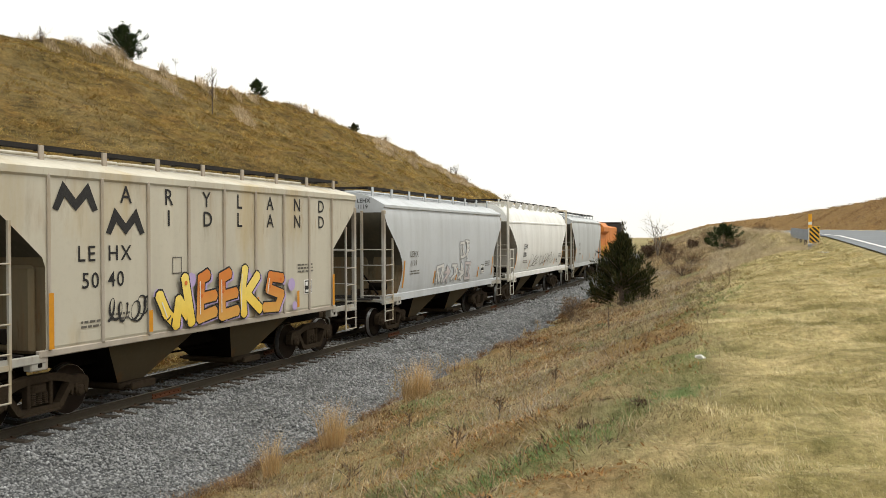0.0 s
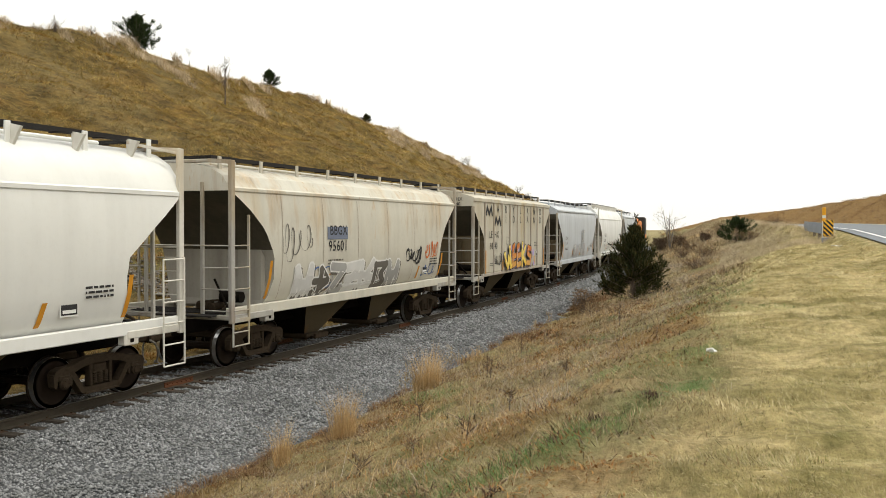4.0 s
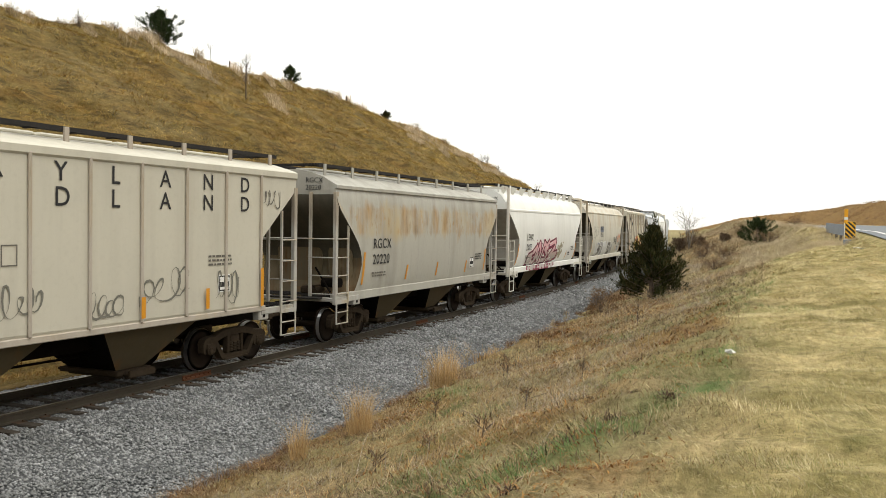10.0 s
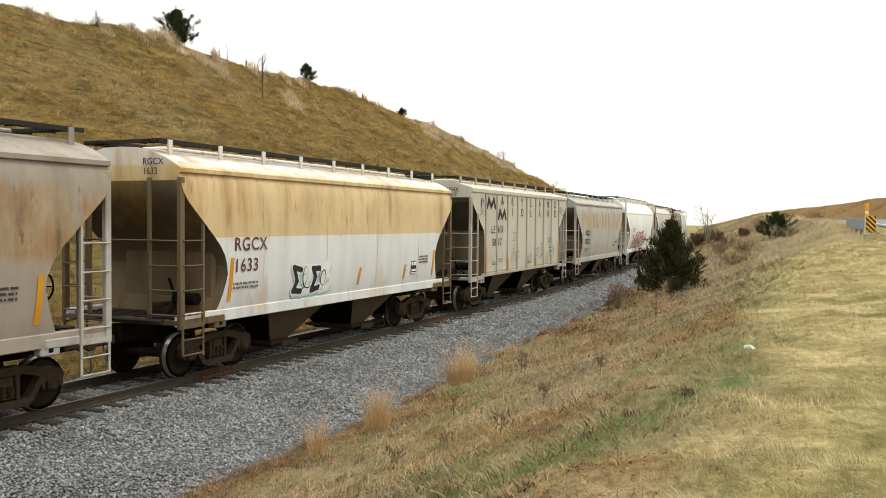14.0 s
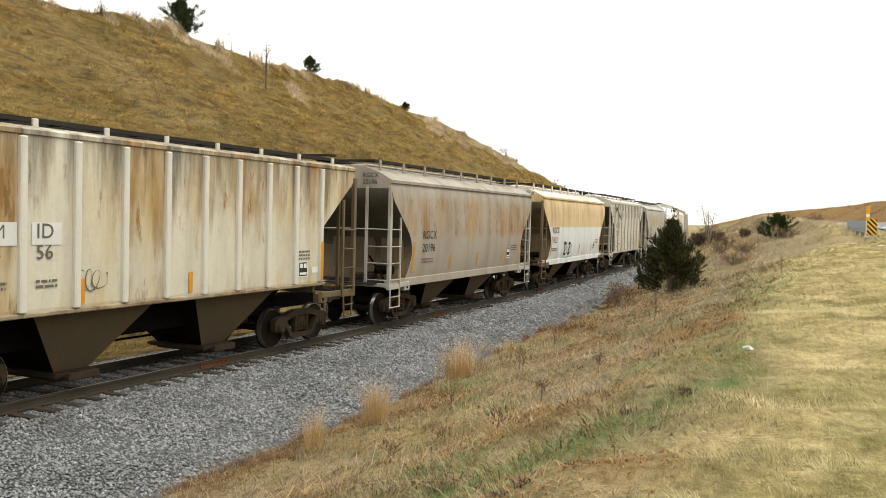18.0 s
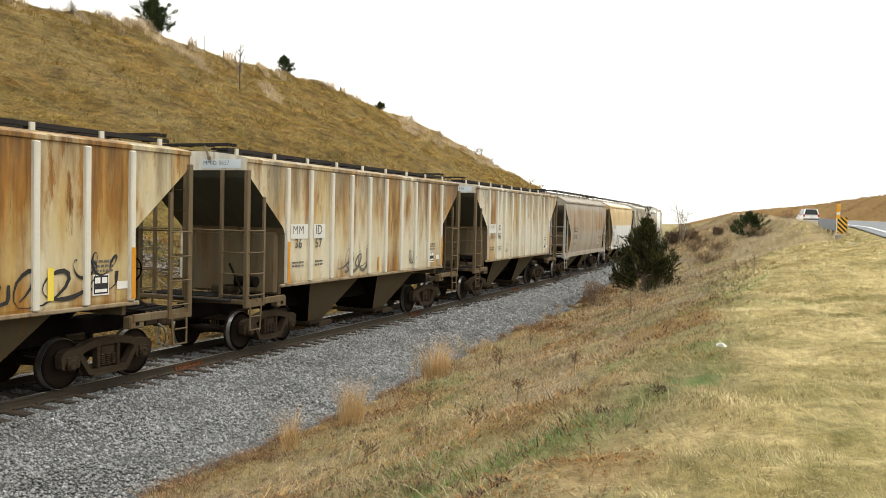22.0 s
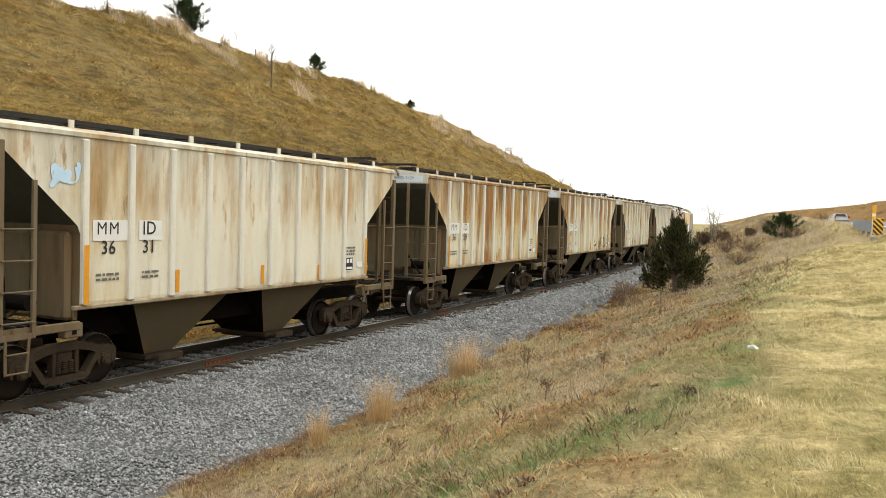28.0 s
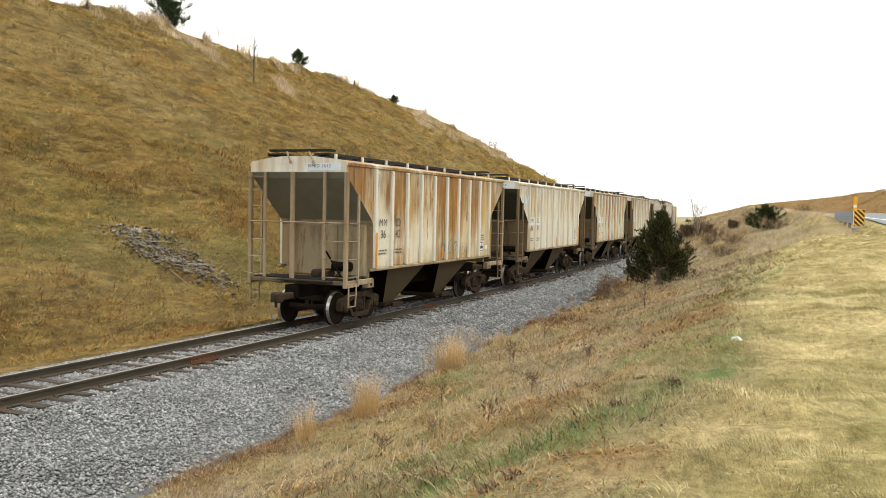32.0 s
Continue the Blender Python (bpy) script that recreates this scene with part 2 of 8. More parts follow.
        tone = spots(N, L, coords(N, L, (1.0, 1.0, 0.06)), 4.0, 0.36, 0.60, 6, 0.72, seed + 11)
        rc = blend(N, L, tone, tuple(c * 0.34 for c in rust_col), tuple(min(1, c * f) for c, f in zip(rust_col, (1.15, 1.2, 1.2))))
        col = blend(N, L, times(N, L, mask.outputs[0], min(0.97, 0.6 + 0.4 * rust)), col, rc)
    if soot > 0:
        black = spots(N, L, coords(N, L, (1.0, 1.0, 0.10)), 2.4, 0.50, 0.74, 6, 0.7, seed + 17, ramp_z(N, L, flat, 2.6, 4.4, -0.12, 0.13))
        col = blend(N, L, times(N, L, black, soot), col, (0.045, 0.038, 0.028))
    L.new(col, b.inputs["Base Color"])
    b.inputs["Specular IOR Level"].default_value = spec
    rg = N.new("ShaderNodeMapRange")
    rg.inputs["To Min"].default_value, rg.inputs["To Max"].default_value = rough, min(0.95, rough + 0.3)
    L.new(lines, rg.inputs["Value"])
    L.new(rg.outputs["Result"], b.inputs["Roughness"])
    bump(N, L, b, fine, 0.25, 0.004)
    return m


def plain(name, base, rough=0.6, metal=0.0, vary=0.35, scale=6.0, dirt=(0.05, 0.045, 0.04), bumpy=0.2, squash=(1, 1, 1), spec=0.25):
    """A coloured surface with two scales of wear."""
    m, N, L, b = shader(name)
    v = coords(N, L, squash)
    a = spots(N, L, v, scale * 0.25, 0.35, 0.7, 4, 0.6)
    c = spots(N, L, v, scale * 2.5, 0.45, 0.75, 6, 0.7, 4)
    col = blend(N, L, a, base, tuple(x * (1 - vary * 0.5) for x in base))
    k = N.new("ShaderNodeMath")
    k.operation, k.inputs[1].default_value = "MULTIPLY", vary
    L.new(c, k.inputs[0])
    col = blend(N, L, k.outputs[0], col, dirt)
    L.new(col, b.inputs["Base Color"])
    b.inputs["Roughness"].default_value, b.inputs["Metallic"].default_value = rough, metal
    b.inputs["Specular IOR Level"].default_value = spec
    if bumpy:
        bump(N, L, b, c, bumpy, 0.01)
    return m


def ground_material():
    """Winter turf: tan, brown, rusty weeds and green patches by zone."""
    m, N, L, b = shader("winter_turf")
    v = coords(N, L)
    zone = N.new("ShaderNodeVertexColor")
    zone.layer_name = "zone"
    sep = N.new("ShaderNodeSeparateColor")
    L.new(zone.outputs["Color"], sep.inputs[0])
    along = coords(N, L, (1.0, 0.35, 1.0))
    n1 = spots(N, L, v, 0.22, 0.38, 0.62, 6, 0.65)
    n2 = spots(N, L, along, 1.1, 0.40, 0.62, 7, 0.72, 3)
    n3 = spots(N, L, v, 9.0, 0.35, 0.7, 5, 0.75, 6)
    n4 = spots(N, L, along, 0.55, 0.50, 0.68, 6, 0.7, 9)
    n5 = spots(N, L, along, 2.2, 0.49, 0.66, 7, 0.74, 12)
    brush = blend(N, L, n1, (0.36, 0.295, 0.165), (0.40, 0.30, 0.15))
    brush = blend(N, L, n2, brush, (0.28, 0.26, 0.12))
    brush = blend(N, L, n5, brush, (0.12, 0.09, 0.045))
    hill = blend(N, L, n1, (0.29, 0.19, 0.06), (0.22, 0.17, 0.055))
    hill = blend(N, L, n2, hill, (0.30, 0.20, 0.066))
    hill = blend(N, L, n4, hill, (0.33, 0.18, 0.04))
    hill = blend(N, L, times(N, L, spots(N, L, v, 0.5, 0.52, 0.66, 8, 0.75, 21), 0.5), hill, (0.15, 0.14, 0.04))
    hill = blend(N, L, n5, hill, (0.06, 0.046, 0.018))
    hill = blend(N, L, times(N, L, spots(N, L, along, 4.0, 0.55, 0.68, 6, 0.75, 27), 0.7), hill, (0.46, 0.33, 0.13))
    # shade in the hollows between tussocks is put into the hill's colour
    lie = coords(N, L, (1.0, 0.5, 1.6))
    hill = blend(N, L, spots(N, L, lie, 1.5, 0.42, 0.62, 5, 0.62, 33), hill, (0.55, 0.53, 0.48), "MULTIPLY")
    hill = blend(N, L, spots(N, L, lie, 4.5, 0.44, 0.62, 4, 0.6, 37), hill, (0.62, 0.60, 0.56), "MULTIPLY")
    tan = blend(N, L, n2, (0.70, 0.56, 0.29), (0.52, 0.43, 0.20))
    tan = blend(N, L, times(N, L, n5, 0.6), tan, (0.27, 0.26, 0.10))
    tan = blend(N, L, spots(N, L, coords(N, L, (0.5, 1.3, 1)), 1.8, 0.40, 0.62, 5, 0.6, 8), tan, (0.55, 0.56, 0.46), "MULTIPLY")
    green = blend(N, L, n2, (0.08, 0.17, 0.05), (0.17, 0.20, 0.07))
    col = blend(N, L, sep.outputs["Blue"], hill, brush)
    col = blend(N, L, times(N, L, zone.outputs["Alpha"], 0.7), col, blend(N, L, n5, (0.29, 0.165, 0.06), (0.16, 0.085, 0.035)))
    col = blend(N, L, sep.outputs["Red"], col, tan)
    col = blend(N, L, times(N, L, sep.outputs["Green"], 0.85), col, green)
    col = blend(N, L, times(N, L, n3, 0.62), col, (0.05, 0.038, 0.016))
    L.new(col, b.inputs["Base Color"])
    b.inputs["Roughness"].default_value = 0.95
    b.inputs["Specular IOR Level"].default_value = 0.1
    rise = N.new("ShaderNodeMath")
    L.new(times(N, L, n3, 0.35), rise.inputs[0])
    L.new(times(N, L, n2, 0.8), rise.inputs[1])
    bump(N, L, b, rise.outputs[0], 0.8, 0.2)
    return m


MAT = dict(
    turf=ground_material(),
    ballast=plain("ballast_bed", (0.13, 0.134, 0.14), 0.9, 0, 0.9, 22, (0.03, 0.032, 0.036), 0.9, spec=0.06),
    steel=plain("rail_steel", (0.056, 0.047, 0.034), 0.65, 0.1, 0.4, 8, (0.06, 0.042, 0.03), 0.2),
    head=plain("polished_rail_head", (0.36, 0.34, 0.31), 0.32, 0.7, 0.3, 8, (0.14, 0.12, 0.1), 0.05),
    joint=plain("rusty_joint_bar", (0.13, 0.052, 0.024), 0.85, 0.1, 0.5, 10, (0.06, 0.025, 0.015)),
    plate=plain("dull_tie_plate", (0.09, 0.06, 0.042), 0.85, 0.1, 0.5, 10, spec=0.06),
    tie=plain("weathered_tie", (0.075, 0.064, 0.054), 0.9, 0, 0.6, 8, (0.03, 0.025, 0.02), 0.5, (1, 6, 6), spec=0.06),
    asphalt=plain("road_asphalt", (0.16, 0.175, 0.19), 0.85, 0, 0.3, 3, (0.09, 0.09, 0.095), 0.3),
    white_line=plain("white_road_paint", (0.72, 0.72, 0.70), 0.7, 0, 0.2, 3, (0.4, 0.4, 0.4)),
    yellow_line=plain("yellow_road_paint", (0.62, 0.44, 0.07), 0.7, 0, 0.2, 3, (0.3, 0.25, 0.1)),
    # near-black: deep shade below the cars is put into this colour, with grime
    under=plain("grimy_shaded_underframe", (0.007, 0.0055, 0.0045), 0.9, 0, 0.5, 5, (0.014, 0.010, 0.007), spec=0.06),
    truck=plain("rust_brown_truck_casting", (0.058, 0.043, 0.029), 0.85, 0.1, 0.6, 6, (0.018, 0.013, 0.009), spec=0.06),
    wheel=plain("dark_wheel_steel", (0.028, 0.02, 0.015), 0.6, 0.4, 0.5, 8, (0.02, 0.015, 0.012), spec=0.06),
    tread=plain("bright_wheel_tread", (0.5, 0.5, 0.5), 0.3, 0.95, 0.15, 8, (0.2, 0.2, 0.2), 0.05),
    black=plain("black_lettering", (0.025, 0.025, 0.027), 0.7, 0, 0.25, 12, (0.12, 0.11, 0.09), 0.05),
    grate=plain("dark_walkway_grate", (0.035, 0.034, 0.034), 0.8, 0.3, 0.4, 8, (0.08, 0.06, 0.045), spec=0.06),
    orange=plain("amber_reflector", (0.62, 0.27, 0.02), 0.45, 0, 0.25, 6, (0.25, 0.13, 0.04), 0.05),
)

# ---- ground ----


def spread(*runs):
    """Lines of a grid: runs of (from, to, step)."""
    return np.unique(np.round(np.concatenate([np.arange(a, b + 1e-6, st) for a, b, st in runs]), 3))


def value_noise(x, y, cell, seed):
    """Smooth noise from 0 to 1 on a lattice, for arrays."""
    gx, gy = np.floor(x / cell), np.floor(y / cell)
    fx, fy = x / cell - gx, y / cell - gy
    fx, fy = fx * fx * (3 - 2 * fx), fy * fy * (3 - 2 * fy)

    def h(i, j):
        v = np.sin(i * 127.1 + j * 311.7 + seed * 74.7) * 43758.5453
        return v - np.floor(v)
    return (h(gx, gy) * (1 - fx) + h(gx + 1, gy) * fx) * (1 - fy) + (h(gx, gy + 1) * (1 - fx) + h(gx + 1, gy + 1) * fx) * fy


def rough_z(x, y):
    """Ground with its lumps; the track bed and the road stay even."""
    u, s = us(x, y)
    lumps = 0.30 * (value_noise(x, y, 3.1, 1) - 0.5) + 0.16 * (value_noise(x, y, 1.1, 2) - 0.5) + 0.9 * (value_noise(x, y, 11.0, 3) - 0.5) * (u < -9)
    calm = np.where(u < -4, np.clip((-u - 4) / 3, 0, 1), np.clip((u - edge_u(s)) / 1.5, 0, 1))
    calm = calm * np.where(u > brow_u(s) - 0.7, 0.35, 1.0) * np.where(x > road_x(y) - 1.7, np.clip((x - road_x(y) - 12) / 3, 0, 1), 1)
    tuss = (0.22 * (value_noise(x * 0.7, y * 1.5, 0.5, 14) - 0.5) + 0.06 * (value_noise(x, y, 0.3, 15) - 0.5)) * (u > edge_u(s) + 0.3) * (s > 0) * (s < 40) * (x < road_x(y) - 1.0)
    ledge = (0.62 * (value_noise(u, s * 0.35, 0.9, 41) - 0.5) + 0.75 * (value_noise(u, s * 0.5, 2.2, 42) - 0.5)) * np.clip((-u - 5) / 3, 0, 1) * (s < 150)
    return ground_z(x, y) + lumps * calm + tuss + ledge


def zones(x, y):
    """How tan, how green, how brushy and how rusty the ground is."""
    u, s = us(x, y)
    wob = 1.2 * (value_noise(x, y, 3.0, 5) - 0.5) + 0.8 * (value_noise(x, y, 1.1, 6) - 0.5)
    edge = np.interp(s, (0, 5, 9, 14, 22, 36, 44, 50), (12.3, 12.15, 12.15, 12.1, 11.0, 9.4, 10.9, 13.0))
    tan = np.clip((u - edge + 0.35 + wob * np.interp(s, (8, 25), (0.5, 1.0))) / 0.9, 0, 1) * (x < road_x(y) + 1) * np.clip((75 - s) / 20, 0, 1)
    lane = np.interp(u, (10.0, 10.5, 11.1, 11.5, 11.9, 12.2), (6.1, 6.35, 6.6, 7.2, 8.0, 9.1))
    strip = np.exp(-((s - lane + 0.4 * wob) / 0.78) ** 2) * np.clip((value_noise(x, y, 0.7, 8) - 0.12) * 2.6, 0, 1) * np.clip((u - 9.8) / 0.5, 0, 1) * np.clip((12.5 - u) / 0.3, 0, 1)
    moss = np.clip((value_noise(x, y, 4.5, 9) - 0.62) * 4, 0, 1) * (u < -4.2) * (u > -16) * 0.22
    moss = moss + 0.5 * np.clip((value_noise(x, y, 1.4, 10) - 0.52) * 4, 0, 1) * (u > 5.5) * (u < 12.2)
    brush = np.where((u > 0) & (x < road_x(y) + 11.5), 1.0, np.clip((value_noise(x, y, 6.0, 11) - 0.5) * 1.2, 0, 0.22))
    rusty = np.clip((value_noise(x, y * 0.7, 1.5, 61) - 0.47 + 0.12 * np.clip((edge_u(s) + 2.2 - u) / 2, 0, 1)) * 4, 0, 1) * (u > 4) * np.clip((edge + 0.2 - u) / 0.5, 0, 1) * (s < 50)
    rusty = rusty + np.exp(-((u - 11.7) / 0.45) ** 2 - ((s - 6.05) / 0.3) ** 2) + np.exp(-((u - 10.3) / 0.5) ** 2 - ((s - 8.1) / 0.35) ** 2) + np.exp(-((u - 11.4) / 0.5) ** 2 - ((s - 11.9) / 1.1) ** 2)
    moss = moss + 0.4 * np.clip((value_noise(x * 0.6, y, 1.7, 71) - 0.5) * 3, 0, 1) * (u > edge - 0.4) * (s < 48) * np.clip((edge + 2.2 - u) / 1.5, 0, 1)
    rusty = rusty + 1.0 * (x > road_x(y) + 12)
    return tan, np.clip(np.maximum(strip, moss), 0, 1), brush, np.clip(rusty, 0, 1)


def build_ground():
    xs = spread((-3000, -400, 400), (-400, -90, 30), (-90, -46, 1.1), (-46, -12, 0.45), (-12, 4.4, 0.32), (4.4, 17, 0.17), (17, 70, 1.5), (70, 400, 30), (400, 3000, 400))
    ys = spread((-3000, -400, 400), (-400, -40, 30), (-40, 0, 2.0), (0, 5, 0.4), (5, 24, 0.19), (24, 60, 0.4), (60, 180, 1.5), (180, 330, 6), (330, 600, 45), (600, 3000, 400))
    gx, gy = np.meshgrid(xs, ys)
    gz = rough_z(gx, gy)
    me = bpy.data.meshes.new("ground")
    nx, ny = len(xs), len(ys)
    idx = np.arange(nx * ny).reshape(ny, nx)
    quads = np.stack([idx[:-1, :-1], idx[:-1, 1:], idx[1:, 1:], idx[1:, :-1]], -1).reshape(-1, 4)
    me.from_pydata(np.stack([gx, gy, gz], -1).reshape(-1, 3).tolist(), [], quads.tolist())
    me.materials.append(MAT["turf"])
    rgba = np.stack(zones(gx, gy), -1).reshape(-1)
    at_ = me.color_attributes.new("zone", "FLOAT_COLOR", "POINT")
    at_.data.foreach_set("color", rgba.astype(np.float32))
    me.shade_smooth()
    return tagged(new("ground", me), "winter turf ground with tan grass and brown weeds", "ground", kind="structure")


build_ground()


def ribbon(name, lines, mats, label, category, s0, s1, step, jitter=0.0):
    """A strip along the track: lines of (u, z), u may be a function of s."""
    sh = Shape()
    ss = np.arange(s0, s1 + 1e-6, step)
    n = len(lines)
    rnd = random.Random(5)
    for s in ss:
        for u, z in lines:
            uu = u(s) if callable(u) else u
            sh.v.append(tuple(at(uu, s, z + rnd.uniform(-jitter, jitter))))
    for j in range(len(ss) - 1):
        for i in range(n - 1):
            sh.f.append((j * n + i, j * n + i + 1, (j + 1) * n + i + 1, (j + 1) * n + i))
            sh.m.append(0)
    return tagged(new(name, sh.mesh(name, mats, True, False)), label, category, kind="structure")


ribbon("ballast_bed", [(-4.6, -0.75), (-3.6, -0.5), (-2.6, -0.36), (-1.55, -0.21), (-0.7, -0.195), (0.0, -0.19), (0.7, -0.195), (1.55, -0.205), (2.3, -0.33), (3.1, -0.48),
                       (lambda s: float(edge_u(s)) - 0.3, -0.68), (lambda s: float(edge_u(s)) + 0.5, -0.78)], MAT["ballast"],
       "grey crushed-stone ballast under the railway line", "ballast", -205, 335, 1.0, 0.015)

# rails: head, web and foot as one rolled section each
RAIL = [(-0.07, -0.175), (0.07, -0.175), (0.07, -0.16), (0.012, -0.14), (0.012, -0.045), (0.036, -0.035), (0.036, -0.004), (0.028, 0.0), (-0.028, 0.0), (-0.036, -0.004), (-0.036, -0.035), (-0.012, -0.045), (-0.012, -0.14), (-0.07, -0.16)]


def rail_length(u0, s0, s1):
    sh = Shape()
    ss = np.linspace(s0, s1, 7)
    n = len(RAIL)
    for s in ss:
        for a, z in RAIL:
            sh.v.append(tuple(at(u0 + a, float(s), z)))
    for j in range(len(ss) - 1):
        for i in range(n):
            sh.f.append((j * n + i, j * n + (i + 1) % n, (j + 1) * n + (i + 1) % n, (j + 1) * n + i))
            sh.m.append(1 if i == 7 else 0)
    sh.f += [tuple(range(n)), tuple(range(len(ss) * n - n, len(ss) * n))]
    sh.m += [0, 0]
    return sh.mesh("rail_length", [MAT["steel"], MAT["head"]])


def build_rail(u0, joint):
    """Bolted lengths of rail, with a hair's gap at each joint."""
    rail = tagged(new("rail"), "jointed steel rail with a worn bright head on wooden ties", "rail", "rails of the line")
    s = joint - 11.9 * 18
    while s < 330:
        part("rail_length", rail_length(u0, s + 0.004, s + 11.896), rail)
        s += 11.9


for u0, joint in ((-0.765, 21.6), (0.765, 14.95)):
    build_rail(u0, joint)

# ---- rolling stock ----
TRIP = ((0, -189.94), (1, -184.36), (2, -178.78), (5, -162.02), (6, -156.4), (8, -145.11), (9, -139.42), (11, -127.92), (12, -122.16), (13, -116.38), (14, -110.56), (17, -92.99), (18, -87.1),
        (19, -81.17), (20, -75.18), (21, -69.13), (22, -63.02), (23, -56.87), (24, -50.67), (25, -44.43), (28, -25.56), (29, -19.2), (30, -12.8), (32, 0.0))
ROLLING = []   # (car, its place along the track at the end)
WHEELS = []    # (wheelset, its place on the truck)
CACHE = {}


def once(key, make):
    if key not in CACHE:
        CACHE[key] = make()
    return CACHE[key]


def wheelset_mesh():
    sh = Shape()
    for sg in (-1, 1):
        sh.ring([(sg * x, r) for x, r in ((0.70, 0.10), (0.71, 0.36), (0.685, 0.40), (0.685, 0.485), (0.715, 0.485), (0.73, 0.462))], n=28, mat=0)
        sh.ring([(sg * x, r) for x, r in ((0.73, 0.4625), (0.825, 0.455))], n=28, mat=1)
        sh.ring([(sg * x, r) for x, r in ((0.826, 0.45), (0.826, 0.39), (0.79, 0.36), (0.77, 0.17), (0.84, 0.13), (0.84, 0.085), (1.0, 0.08))], n=28, mat=0)
    sh.rod((-0.72, 0, 0), (0.72, 0, 0), 0.085, 12)
    return sh.mesh("wheelset", [MAT["wheel"], MAT["tread"]])


def sideframe_mesh():
    """Cast truck side: arched top chord, dished lower chord, columns, pedestal jaws over the axle ends."""
    sh = Shape()
    top = [(-1.13, 0.60), (-1.08, 0.70), (-0.95, 0.745), (-0.74, 0.745), (-0.52, 0.82), (-0.28, 0.865), (0.28, 0.865), (0.52, 0.82), (0.74, 0.745), (0.95, 0.745), (1.08, 0.70), (1.13, 0.60),
           (1.06, 0.585), (0.72, 0.60), (0.50, 0.68), (0.26, 0.725), (-0.26, 0.725), (-0.50, 0.68), (-0.72, 0.60), (-1.06, 0.585)]
    sh.slab(top, 0, -0.085, 0.085)
    low = [(-0.80, 0.66), (-0.50, 0.235), (-0.42, 0.20), (0.42, 0.20), (0.50, 0.235), (0.80, 0.66), (0.67, 0.66), (0.42, 0.31), (-0.42, 0.31), (-0.67, 0.66)]
    sh.slab(low, 0, -0.08, 0.08)
    sh.slab([(-0.44, 0.19), (0.44, 0.19), (0.40, 0.225), (-0.40, 0.225)], 0, -0.11, 0.11)
    for y in (-0.245, 0.245):
        sh.box((0, y, 0.54), (0.15, 0.075, 0.46), None, 0.015)
    for sg in (-1, 1):   # jaw round the bearing
        jaw = [(0.70, 0.66), (0.70, 0.42), (0.74, 0.38), (0.76, 0.50), (0.80, 0.58), (0.98, 0.58), (1.03, 0.50), (1.05, 0.38), (1.11, 0.42), (1.13, 0.64)]
        sh.slab([(sg * y, z) for y, z in jaw], 0, -0.075, 0.075)
        sh.box((0, sg * 0.89, 0.56), (0.20, 0.26, 0.10), None, 0.02)
    return sh.mesh("sideframe", MAT["truck"])


def spring_mesh():
    """One coil spring with its turns."""
    prof = [(0.34, 0.03)]
    for i in range(6):
        z = 0.345 + i * 0.036
        prof += [(z, 0.046), (z + 0.005, 0.058), (z + 0.014, 0.063), (z + 0.023, 0.058), (z + 0.028, 0.046)]
    sh = Shape().ring(prof + [(0.565, 0.03)], n=9)
    sh.v = [(y, z, x) for x, y, z in sh.v]
    return sh.mesh("spring", MAT["truck"])


def cap_mesh():
    sh = Shape()
    sh.ring([(0, 0.105), (0.05, 0.11), (0.07, 0.09), (0.09, 0.085), (0.1, 0.05)], n=14)
    for i in range(3):
        w = i * 2.094
        sh.rod((0.08, 0.06 * math.cos(w), 0.06 * math.sin(w)), (0.11, 0.06 * math.cos(w), 0.06 * math.sin(w)), 0.014, 6)
    return sh.mesh("bearing_cap", MAT["truck"])


def bolster_mesh():
    sh = Shape()
    sh.box((0, 0, 0.62), (2.1, 0.36, 0.18), None, 0.03)
    sh.box((0, 0, 0.78), (0.5, 0.5, 0.16), None, 0.03)
    for y in (-0.42, 0.42):
        sh.box((0, y, 0.42), (1.5, 0.09, 0.12), None, 0.02)
    return sh.mesh("bolster", MAT["truck"])


def add_truck(car, y):
    tr = part("truck", once("bolster", bolster_mesh), car, "rust-brown cast freight truck", pose(0, y, 0))
    for sg in (-1, 1):
        part("sideframe", once("frame", sideframe_mesh), tr, m=pose(sg * 1.0, 0, 0))
        for a in (-0.135, 0.0, 0.135):
            part("spring", once("spring", spring_mesh), tr, m=pose(sg * 1.02, a, 0))
        for a in (-0.89, 0.89):
            part("bearing_cap", once("cap", cap_mesh), tr, m=pose(sg * 1.05, a, 0.457, 0, 0, 0 if sg > 0 else 180))
    for a in (-0.89, 0.89):
        WHEELS.append((part("wheelset", once("wheels", wheelset_mesh), tr), a))
    return tr


def coupler_mesh():
    sh = Shape()
    sh.box((0, -0.25, 0.86), (0.16, 0.7, 0.18), None, 0.03)
    sh.box((0.02, 0.17, 0.86), (0.30, 0.24, 0.28), None, 0.06)
    sh.box((-0.13, 0.31, 0.86), (0.10, 0.16, 0.26), None, 0.03)
    sh.box((0.1, 0.3, 0.86), (0.09, 0.14, 0.26), None, 0.03)
    return sh.mesh("coupler", MAT["truck"])


def hose_mesh():
    sh = Shape()
    p = [Vector((0.28, 0.02, 0.82)), Vector((0.30, 0.16, 0.74)), Vector((0.27, 0.28, 0.58)), Vector((0.2, 0.36, 0.42)), Vector((0.1, 0.42, 0.30))]
    for a, b in zip(p, p[1:]):
        sh.rod(a, b, 0.022, 7)
    sh.box(p[-1], (0.1, 0.06, 0.06), None, 0.015)
    return sh.mesh("air_hose", plain_once("dusty_rubber_hose", (0.20, 0.19, 0.17)))


def plain_once(name, col, rough=0.75, metal=0.0):
    return once("mat " + name, lambda: plain(name, col, rough, metal))


